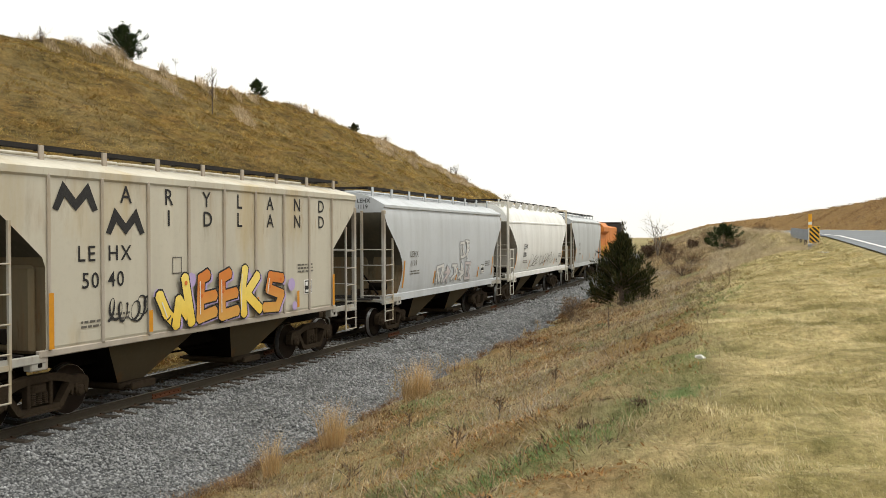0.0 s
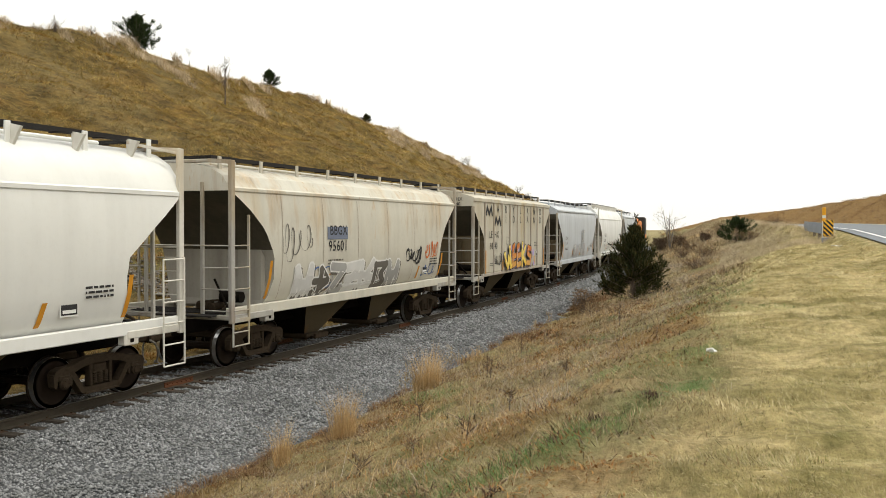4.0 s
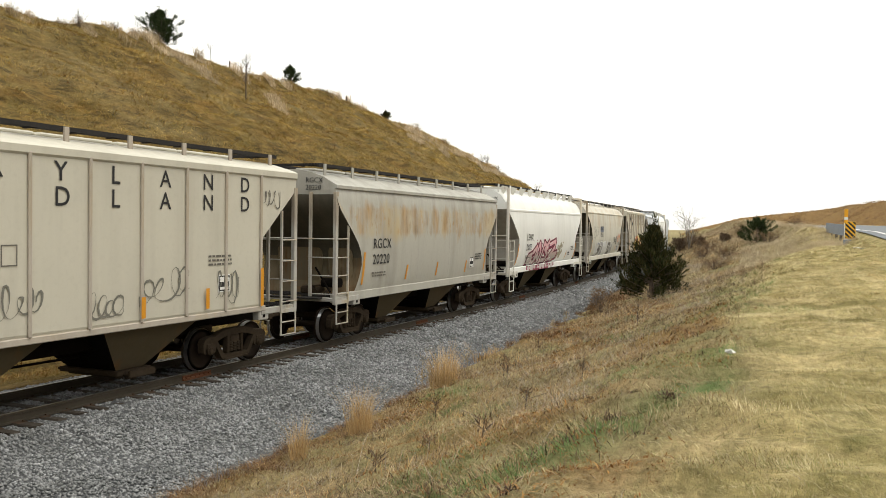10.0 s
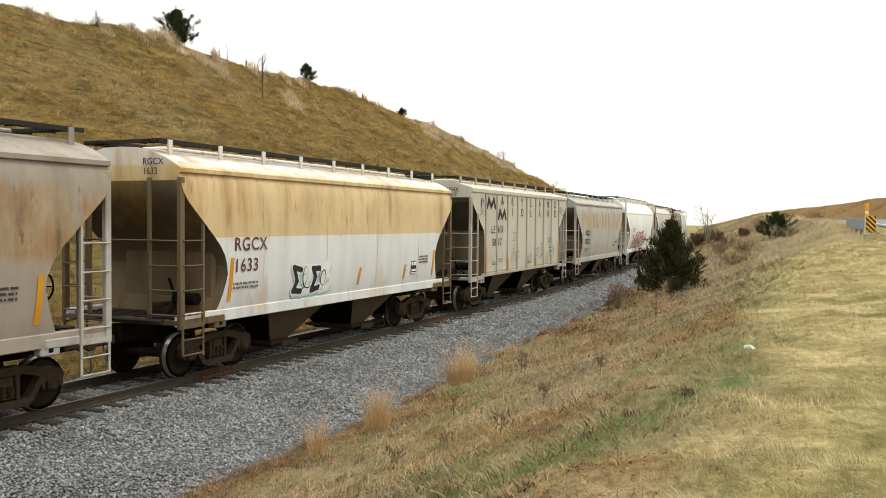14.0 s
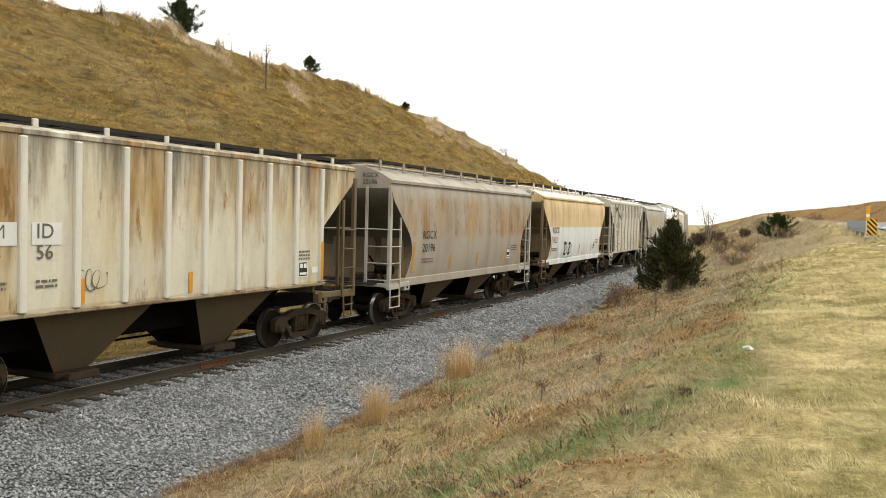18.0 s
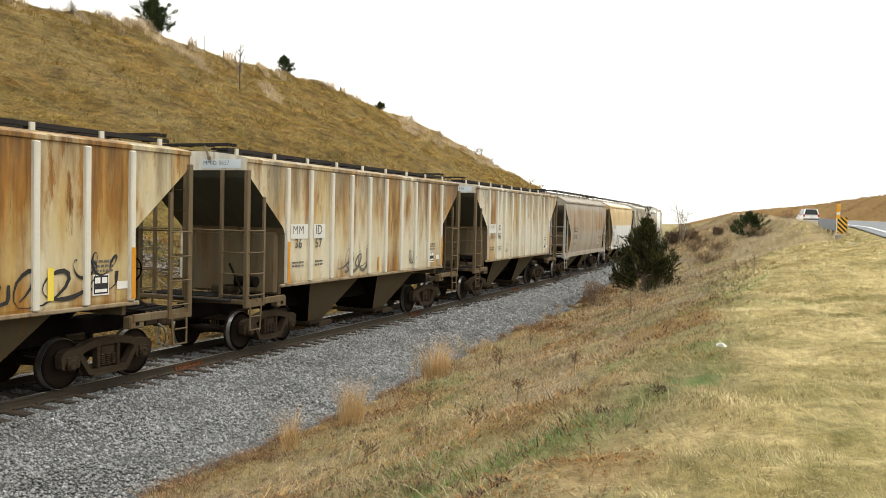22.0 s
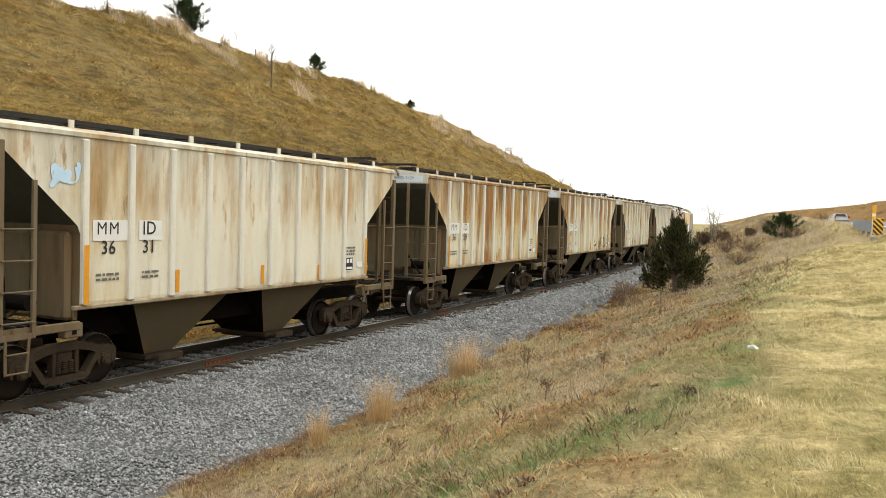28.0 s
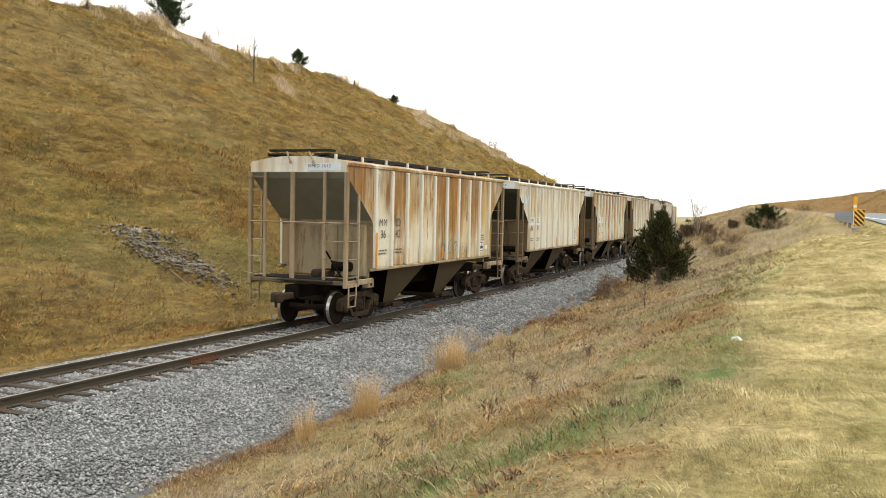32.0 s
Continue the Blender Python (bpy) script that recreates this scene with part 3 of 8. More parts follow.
PROFILE = dict(
    ribbed=[(1.49, 1.54), (1.50, 1.6), (1.50, 4.34), (1.53, 4.36), (1.53, 4.43), (1.47, 4.46), (0.95, 4.55), (0.5, 4.6), (0, 4.61)],
    panel=[(1.50, 1.32), (1.53, 1.4), (1.53, 4.26), (1.57, 4.30), (1.57, 4.42), (1.50, 4.46), (0.95, 4.62), (0.5, 4.70), (0, 4.72)],
    curved=[(1.47, 1.30), (1.52, 1.5), (1.57, 1.9), (1.60, 2.5), (1.60, 3.1), (1.585, 3.6), (1.55, 4.0), (1.50, 4.14), (1.56, 4.16), (1.56, 4.24), (1.44, 4.30), (1.15, 4.46), (0.8, 4.58), (0.4, 4.66), (0, 4.68)],
    tank=[(1.25, 1.36), (1.42, 1.6), (1.53, 2.0), (1.585, 2.5), (1.60, 3.0), (1.585, 3.45), (1.54, 3.84), (1.56, 3.86), (1.56, 3.93), (1.52, 3.96), (1.42, 4.22), (1.22, 4.5), (0.9, 4.70), (0.45, 4.83), (0, 4.86)],
    barrel=[(1.28, 1.36), (1.44, 1.6), (1.55, 2.0), (1.60, 2.5), (1.60, 3.1), (1.58, 3.6), (1.53, 4.02), (1.555, 4.05), (1.555, 4.11), (1.47, 4.15), (1.30, 4.40), (0.95, 4.58), (0.45, 4.68), (0, 4.70)],
)
CUT = dict(
    ribbed=((9, 0.04), (4.12, 0.04), (2.83, 1.62), (0, 1.62)),
    panel=((9, 0.02), (4.02, 0.04), (2.86, 1.42), (0, 1.42)),
    curved=((9, 0.0), (3.86, 0.02), (3.62, 0.16), (3.2, 0.62), (2.75, 1.12), (2.4, 1.36), (2.1, 1.40), (1.7, 1.28), (1.2, 1.05)),
    tank=((9, 0.0), (3.9, 0.0), (3.72, 0.22), (3.2, 0.9), (2.67, 1.55), (2.3, 1.6), (1.4, 1.45), (0, 1.4)),
    barrel=((9, 0.0), (4.05, 0.0), (3.7, 0.6), (3.2, 1.25), (2.6, 1.65), (2.0, 1.7), (1.4, 1.55), (0, 1.5)),
)


def cut_at(kind, z):
    zs, cs = zip(*CUT[kind][::-1])
    return float(np.interp(z, zs, cs))


def side_x(kind, z):
    pr = [p for p in PROFILE[kind] if p[0] > 1.2 and p[1] < 4.14]
    return float(np.interp(z, [p[1] for p in pr], [p[0] for p in pr]))


def body_mesh(kind, half, mats):
    """The covered body: sides, roof, and sloping end sheets between the side cuts."""
    src = PROFILE[kind]
    prof = []
    for (x0, z0), (x1, z1) in zip(src, src[1:]):
        n = max(1, int(abs(z1 - z0) / 0.16))
        prof += [(x0 + (x1 - x0) * i / n, z0 + (z1 - z0) * i / n) for i in range(n)]
    prof.append(src[-1])
    nst = 14
    sh = Shape()
    loop = [(x, z) for x, z in prof] + [(-x, z) for x, z in prof[-2::-1]]
    n, m = len(loop), len(prof)
    for x, z in loop:
        h = half - cut_at(kind, z)
        sh.v += [(x, -h + 2 * h * j / nst, z) for j in range(nst + 1)]
    w = nst + 1
    for i in range(n - 1):
        for j in range(nst):
            sh.f.append((i * w + j, i * w + j + 1, (i + 1) * w + j + 1, (i + 1) * w + j))
            sh.m.append(0)
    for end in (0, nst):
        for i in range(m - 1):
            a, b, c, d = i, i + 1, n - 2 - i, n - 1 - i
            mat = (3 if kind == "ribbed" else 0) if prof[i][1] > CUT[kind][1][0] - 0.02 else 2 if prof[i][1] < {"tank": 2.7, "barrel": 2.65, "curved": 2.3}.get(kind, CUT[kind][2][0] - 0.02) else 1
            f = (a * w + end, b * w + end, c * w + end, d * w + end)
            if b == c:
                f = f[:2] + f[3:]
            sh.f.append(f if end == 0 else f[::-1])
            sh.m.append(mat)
    for j in range(nst):
        sh.f.append((j, (n - 1) * w + j, (n - 1) * w + j + 1, j + 1))
        sh.m.append(1)
    me = sh.mesh("body", mats)
    if kind in ("curved", "tank", "barrel"):
        me.shade_smooth()
        me.set_sharp_from_angle(angle=radians(28))
    return me


def ladder_mesh(kind, e):
    """The inner stile beside a corner post, and the stirrup below the sill; y runs from the corner inwards."""
    sh = Shape()
    k = -e
    sh.bar((0, k * 0.6, 1.12), (0, k * 0.6, 3.60 if kind == "ribbed" else 3.52), 0.07 if kind == "ribbed" else 0.05, 0.05, (1, 0, 0))
    y0, y1 = (k * 0.10, k * 0.48) if kind == "ribbed" else (k * 0.0, k * 0.60)
    sh.bar((0.0, k * 0.6, 1.16), (0.0, 0.0, 1.16), 0.09, 0.03, (1, 0, 0))
    for y, lean in ((y0, 0.0), (y1, k * 0.05 if kind == "ribbed" else 0.0)):
        sh.bar((0, y + lean, 1.18), (0, y, 0.58), 0.045, 0.025, (1, 0, 0))
    return sh


def walkway_mesh(half, z):
    sh = Shape()
    for k in (-0.2, -0.1, 0.0, 0.1, 0.2):
        sh.box((k, 0, z), (0.04, 2 * half - 0.1, 0.045))
    sh.box((0.245, 0, z - 0.015), (0.02, 2 * half - 0.1, 0.08))
    for i in range(14):
        sh.box((0.02, -half + 0.3 + (2 * half - 0.6) * i / 13, z - 0.03), (0.46, 0.05, 0.03))
    return sh.mesh("roof_walkway", MAT["grate"])


def cross_walk_mesh(z):
    sh = Shape()
    for k in (-0.14, 0.0, 0.14):
        sh.box((0, k, z), (1.9, 0.06, 0.045))
    for x in (-0.9, -0.3, 0.3, 0.9):
        sh.box((x, 0, z - 0.03), (0.05, 0.36, 0.03))
    return sh.mesh("cross_walkway", MAT["grate"])


def bay_mesh(top_z, low_z, mats):
    sh = Shape()
    t, b = (1.32, 1.45), (0.62, 0.38)
    pts = [(sx * t[0], sy * t[1], top_z) for sx, sy in ((-1, -1), (1, -1), (1, 1), (-1, 1))] + [(sx * b[0], sy * b[1], low_z) for sx, sy in ((-1, -1), (1, -1), (1, 1), (-1, 1))]
    # shade is put into the end faces' near-black colour; the sides stay olive
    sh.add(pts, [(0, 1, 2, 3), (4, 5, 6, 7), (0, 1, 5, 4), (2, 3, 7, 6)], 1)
    sh.add(pts, [(1, 2, 6, 5), (3, 0, 4, 7)], 0)
    return sh.mesh("hopper_bay", mats)


def gate_mesh():
    sh = Shape()
    sh.box((0, 0, 0.27), (1.5, 0.95, 0.10), None, 0.015)
    sh.box((0, 0, 0.20), (1.3, 0.7, 0.07), None, 0.015)
    for y in (-0.3, 0.3):
        sh.rod((-0.95, y, 0.24), (0.95, y, 0.24), 0.03, 8)
    sh.box((0.93, 0, 0.26), (0.08, 0.7, 0.14), None, 0.02)
    return sh.mesh("discharge_gate", MAT["truck"])


def text_mesh(body, size, mat, gap=1.0):
    """Letters of the built-in font as a thin flat mesh."""
    cu = bpy.data.curves.new("lettering", "FONT")
    cu.body, cu.size, cu.space_character, cu.align_x, cu.align_y = body, size, gap, "LEFT", "BOTTOM"
    cu.resolution_u = 3
    cu.offset = 0.0 if "M" in body else 0.008 * size
    tmp = bpy.data.objects.new("lettering", cu)
    me = bpy.data.meshes.new_from_object(tmp)
    bpy.data.objects.remove(tmp)
    bpy.data.curves.remove(cu)
    me.materials.clear()
    me.materials.append(mat)
    return me


FACE = Matrix(((0, 0, 1, 0), (1, 0, 0, 0), (0, 1, 0, 0), (0, 0, 0, 1)))   # flat drawing laid on the car's right side


def on_side(x, y, z):
    return Matrix.Translation((x, y, z)) @ FACE


def wrapped_lettering(car, kind, body, y, z, size, mat, gap=1.1):
    me = text_mesh(body, size, mat, gap)
    for v in me.vertices:
        v.co = (side_x(kind, z + v.co.y) + 0.016, y + v.co.x, z + v.co.y)
    return part("lettering", me, car)


def lettering(car, body, y, z, size, mat=None, gap=1.0, x=None, squeeze=1.0):
    me = once(("text", body, size, gap, (mat or MAT["black"]).name), lambda: text_mesh(body, size, mat or MAT["black"], gap))
    return part("lettering", me, car, m=on_side(x, y, z) @ Matrix.Diagonal((squeeze, 1, 1, 1)))


def shapes_on_side(name, car, mat, polys, x, label=""):
    """Flat painted shapes (y, z outlines) on the right side."""
    sh = Shape()
    for p in polys:
        sh.add([(x, a, b) for a, b in p], [tuple(range(len(p)))])
    return part(name, sh.mesh(name, mat, fix=False), car, label)


def rect(y, z, w, h):
    return [(y, z), (y + w, z), (y + w, z + h), (y, z + h)]


def hopper_car(name, kind, s_rear, s_front, mats, label, ribs=0, trim=None, post=None, rear=None):
    half = (s_front - s_rear) / 2
    side, dark = mats
    trim = trim or side
    post = post or trim
    rear = rear or dark
    car = tagged(new("hopper_car"), label, "hopper car", "cars of the freight train")
    ROLLING.append((car, (s_front + s_rear) / 2))
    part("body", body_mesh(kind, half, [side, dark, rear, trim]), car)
    bottom = PROFILE[kind][0][1]
    low = half - cut_at(kind, 2.0)
    wide = 1.5 if kind in ("ribbed", "panel") else 1.45
    # posts on the side
    if ribs:
        ya = half - cut_at(kind, 2.0) - 0.06
        w, d = (0.13, 0.10) if kind == "ribbed" else (0.07, 0.06)
        rib = once(("rib", kind, trim.name), lambda: Shape().box((0, 0, (bottom + 4.34) / 2), (d, w, 4.34 - bottom - 0.03), None, 0.02).mesh("side_post", trim))
        for sg in (-1, 1):
            for i in range(ribs):
                part("side_post", rib, car, m=pose(sg * (1.53 if kind == "ribbed" else 1.555), -ya + 2 * ya * i / (ribs - 1), 0))
    # sills, end platforms, middle sill
    sh = Shape()
    for sg in (-1, 1):
        sh.box((sg * wide, 0, bottom - 0.03), (0.09, 2 * low + 0.3, 0.075) if kind == "ribbed" else (0.10, 2 * low + 0.3, 0.12) if ribs else (0.14, 2 * half - 0.02, 0.24), None, 0.015)
    part("side_sill", sh.mesh("side_sill", trim if kind != "ribbed" else POSTS), car)
    for e in (-1, 1):
        sh = Shape()
        sh.box((0, e * (half - 0.06), 1.23), (3.0, 0.12, 0.11), None, 0.02)
        part("end_sill", sh.mesh("end_sill", DULLPOST if kind == "ribbed" else post), car)
        for sg in (-1, 1):
            sh = Shape().box((sg * 1.50, e * (half + low) / 2, 1.215), (0.07, half - low, 0.15), None, 0.015)
            part("corner_sill", sh.mesh("corner_sill", post), car)
            pad = part("jacking_pad", Shape().box((sg * 1.43, e * (low + 0.12), 1.14), (0.18, 0.38, 0.24), None, 0.02).mesh("jacking_pad", post), car)
            part("pad_slot", Shape().box((sg * 1.522, e * (low + 0.12), 1.14), (0.012, 0.09, 0.13), None, 0.004).mesh("pad_slot", MAT["under"]), pad)
        sh = Shape()
        sh.box((-e * 0.35, e * (half + 0.06), 1.27), (1.6, 0.30, 0.04), None, 0.01)
        for i in range(5):
            sh.box((0, e * (half - 0.2 - i * 0.2), 1.30), (2.9, 0.06, 0.03))
        part("end_platform", sh.mesh("end_platform", MAT["grate"]), car)
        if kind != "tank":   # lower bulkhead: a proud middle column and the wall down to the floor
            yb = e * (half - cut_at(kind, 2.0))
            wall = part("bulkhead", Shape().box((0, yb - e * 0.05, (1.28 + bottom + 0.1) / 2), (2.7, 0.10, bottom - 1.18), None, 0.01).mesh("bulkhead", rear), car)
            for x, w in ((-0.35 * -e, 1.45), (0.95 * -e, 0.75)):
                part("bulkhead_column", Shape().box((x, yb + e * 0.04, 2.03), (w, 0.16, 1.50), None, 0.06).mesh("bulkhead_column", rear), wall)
        # brake gear and slope props under the end sheet
        sh = Shape()
        sh.box((0.15, e * (half - 0.95), 1.40), (0.30, 0.40, 0.22), None, 0.05)
        sh.rod((0.5, e * (half - 0.7), 1.37), (0.5, e * (half - 1.1), 1.42), 0.09, 12)
        sh.rod((0.9, e * (half - 0.55), 1.34), (0.9, e * (half - 1.0), 1.55), 0.03, 6)
        sh.rod((0.9, e * (half - 1.0), 1.55), (0.25, e * (half - 1.0), 1.50), 0.03, 6)
        part("brake_gear", sh.mesh("brake_gear", MAT["truck"]), car)
        post_x = (e * 1.0, e * 0.12, -e * 0.87) if kind == "ribbed" else (0.72, -0.35) if kind == "panel" else (0.78, -0.78)
        top = CUT[kind][1][0] + (0.06 if kind in ("ribbed", "panel") else 0.2)
        pm = once(("post", kind, post.name), lambda: Shape().box((0, 0, (1.3 + top) / 2), (0.085, 0.07, top - 1.3), None, 0.012).mesh("end_post", post))
        for x in post_x:
            part("end_post", pm, car, m=pose(x, e * (half - 0.0), 0) @ Matrix.Diagonal((1.5 if abs(x) == 0.12 else 1, 1, 1, 1)))
        corner = once(("corner", kind, post.name), lambda: Shape().box((0, 0, (1.1 + top) / 2), (0.10, 0.13, top - 1.1), None, 0.012).mesh("corner_post", post))
        for sg in (-1, 1):
            if kind not in ("tank", "barrel"):
                part("corner_post", corner, car, m=pose(sg * 1.505, e * (half - 0.06), 0))
            if kind == "tank":
                continue
            lad = once(("ladder", kind, post.name, e), lambda: ladder_mesh(kind, e).mesh("ladder", post))
            lad = part("ladder", lad, car, m=pose(sg * 1.55, e * (half - 0.06), 0))
            rung = once(("rung", post.name), lambda: Shape().rod((0.02, 0, 0), (0.02, 0.60, 0), 0.017, 6).mesh("rung", post))
            short = once(("short rung", post.name), lambda: Shape().rod((0.02, 0, 0), (0.02, 0.38, 0), 0.017, 6).mesh("rung", post))
            for z in (2.83, 2.34, 1.86, 1.38):
                part("rung", rung, lad, m=pose(0, 0 if e < 0 else -0.60, z))
            for z in (0.90, 0.60):
                if kind == "ribbed":
                    part("rung", short, lad, m=pose(0, 0.10 if e < 0 else -0.48, z))
                else:
                    part("rung", rung, lad, m=pose(0, 0 if e < 0 else -0.60, z))
        sh = Rods()
        sh.rod((-1.5, e * (half + 0.03), 2.83), (1.5, e * (half + 0.03), 2.83), 0.018, 6)
        if kind != "ribbed":
            for z in (2.34, 1.86, 1.38):
                sh.rod((post_x[0], e * (half + 0.03), z), (1.5, e * (half + 0.03), z), 0.016, 6)
                sh.rod((-0.95, e * (half + 0.03), z), (-1.5, e * (half + 0.03), z), 0.016, 6)
        else:
            for z in (1.38, 1.86, 2.34):
                sh.rod((-e * 0.87, e * (half + 0.03), z), (-e * 1.5, e * (half + 0.03), z), 0.015, 6)
            for z in (1.38, 1.86, 2.34, 3.25, 3.67, 4.05):
                sh.rod((e * 1.0, e * (half + 0.03), z), (e * 1.5, e * (half + 0.03), z), 0.016, 6)
            for x in (-0.35, 0.35):   # bent brackets under the roof walk
                sh.rod((x, e * (half - 0.03), 4.72), (x + 0.16, e * (half + 0.02), 4.46), 0.025, 6)
                sh.rod((x + 0.16, e * (half + 0.02), 4.48), (x + 0.16, e * (half + 0.02), 4.40), 0.04, 6)
        for i, one in enumerate(sh.rods):
            part("grab_rail", once((kind, e, i, round(half, 2), post.name), lambda: one.mesh("grab_rail", post)), car)
        part("coupler", once("coupler", coupler_mesh), car, m=pose(0, e * (half + 0.62), 0, 0, 0, 0 if e > 0 else 180))
        part("air_hose", once("hose", hose_mesh), car, m=pose(0, e * (half + 0.45), 0, 0, 0, 0 if e > 0 else 180))
        add_truck(car, e * (half - 1.74))
    # black slab added between the bays, in place of the deep shade there
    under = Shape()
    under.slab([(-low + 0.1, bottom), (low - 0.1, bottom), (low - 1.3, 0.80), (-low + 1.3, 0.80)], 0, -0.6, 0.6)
    part("underbody_shade", once(("underbody_shade", kind, round(half, 2)), lambda: under.mesh("underbody_shade", MAT["under"])), car)
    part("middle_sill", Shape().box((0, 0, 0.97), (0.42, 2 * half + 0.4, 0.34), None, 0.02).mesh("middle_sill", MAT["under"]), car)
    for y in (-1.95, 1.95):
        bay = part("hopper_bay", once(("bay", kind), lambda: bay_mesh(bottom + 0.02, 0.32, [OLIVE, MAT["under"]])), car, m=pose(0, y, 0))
        part("discharge_gate", once("gate", gate_mesh), bay)
    # roof: hatch trough, two walkways and their props
    peak = PROFILE[kind][-1][1]
    hl = (2 * half - 1.8) / 6
    # ribbed hatches take the dark grate colour in place of shade below the walkway
    hm = once(("hatch", kind, round(half, 2), side.name), lambda: Shape().box((0, 0, peak + 0.03), (0.62, hl - 0.1, 0.09), None, 0.03).mesh("roof_hatch", MAT["grate"] if kind == "ribbed" else side))
    for i in range(6):
        part("roof_hatch", hm, car, m=pose(0, -half + 0.9 + hl * (i + 0.5), 0))
    over = 0.05 if kind == "ribbed" else 0.12
    wx = 0.72
    wm = once(("walk", kind, round(half, 2)), lambda: walkway_mesh(half, peak + over))
    for sg in (-1, 1):
        part("roof_walkway", wm, car, m=pose(sg * wx, 0, 0, 0, 0, 0 if sg > 0 else 180))
    cm = once(("cross", kind), lambda: cross_walk_mesh(peak + (0.16 if kind == "ribbed" else over)))
    for e in (-1, 1):
        part("cross_walkway", cm, car, m=pose(0, e * (half - 0.26), 0))
    roof_z = float(np.interp(1.0, [p[0] for p in PROFILE[kind][::-1]], [p[1] for p in PROFILE[kind][::-1]]))
    prop = once(("prop", kind, trim.name), lambda: Shape().box((0, 0, (roof_z - 0.03 + peak + over) / 2), (0.05, 0.11, peak + over - roof_z + 0.06), None, 0.008).mesh("walkway_prop", trim))
    for sg in (-1, 1):
        for i in range(9):
            part("walkway_prop", prop, car, m=pose(sg * 0.99, -half + 0.35 + (2 * half - 0.7) * i / 8, 0))
    return car, half

# end sheets: shade of the recessed end bays is put into their base colours
DARK = paint("shaded_end_sheets", (0.065, 0.066, 0.05), 0.0, 0.5, 1.0, spec=0.1, rough=0.8)
# lit copy of the same sheets, for the last car's end, open to the sky
SKYEND = paint("skylit_end_sheets", (0.21, 0.21, 0.165), 0.0, 0.5, 1.5, spec=0.1, rough=0.8)
OLIVE = paint("dusty_hopper_bays", (0.105, 0.084, 0.05), 0.1, 0.5, 2.0, spec=0.1, rough=0.8)
BULK = paint("rust_stained_bulkhead", (0.32, 0.275, 0.18), 0.5, 0.4, 4.0, (0.13, 0.055, 0.018), spec=0.15, rough=0.75, stain_col=(0.24, 0.13, 0.05), even=True)
# shade between coupled cars is put into this darker bulkhead colour
GREYBULK = paint("shaded_grey_bulkhead", (0.125, 0.107, 0.068), 0.5, 0.6, 4.6, (0.15, 0.08, 0.035), spec=0.15, rough=0.75, stain_col=(0.2, 0.14, 0.08), even=True)
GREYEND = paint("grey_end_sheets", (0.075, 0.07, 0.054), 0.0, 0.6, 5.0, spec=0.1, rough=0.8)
PALEEND = paint("pale_end_sheets", (0.40, 0.385, 0.34), 0.0, 0.5, 6.0, spec=0.2)
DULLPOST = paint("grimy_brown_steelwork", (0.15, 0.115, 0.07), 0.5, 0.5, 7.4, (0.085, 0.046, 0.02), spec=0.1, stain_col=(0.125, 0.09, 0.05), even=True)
POSTS = paint("rusty_beige_steelwork", (0.33, 0.28, 0.19), 0.45, 0.5, 7.0, (0.11, 0.05, 0.02), spec=0.15, stain_col=(0.22, 0.13, 0.065), even=True)
WHITEPOST = paint("white_steelwork", (0.66, 0.64, 0.58), 0.12, 0.35, 8.0)
GREYPOST = paint("grey_steelwork", (0.40, 0.39, 0.36), 0.3, 0.5, 9.0, (0.2, 0.11, 0.05))
PANELRIB = paint("dull_pinkish_side_posts", (0.42, 0.375, 0.32), 0.1, 0.4, 10.5, (0.25, 0.14, 0.07))
RIBS = paint("pale_side_posts", (0.70, 0.68, 0.60), 0.2, 0.28, 10.0, (0.34, 0.16, 0.04), soot=0.3)
TRAIN = (
    ("3642", "ribbed", 19.68, 32.44), ("3631", "ribbed", 34.37, 47.14), ("3659", "ribbed", 49.28, 62.12), ("3653", "ribbed", 64.01, 77.07), ("3557", "ribbed", 78.9, 91.97),
    ("3656", "ribbed", 93.74, 106.75), ("20196", "curved", 108.68, 121.76), ("1633", "curved", 123.48, 136.64), ("5017", "panel", 138.37, 151.34), ("20220", "curved", 153.18, 166.18),
    ("2002", "tank", 167.63, 181.76), ("95601", "barrel", 183.36, 197.42), ("5040", "panel", 199.47, 212.39), ("1119", "curved", 214.32, 227.37), ("white", "tank", 228.6, 242.9), ("grey", "curved", 244.7, 258.5))


def sheets(key):
    """Where the side sheets of a ribbed car begin, and their width."""
    s0, s1 = next((c[2], c[3]) for c in TRAIN if c[0] == key)
    ya = (s1 - s0) / 2 - 1.68
    return ya, 2 * ya / 9


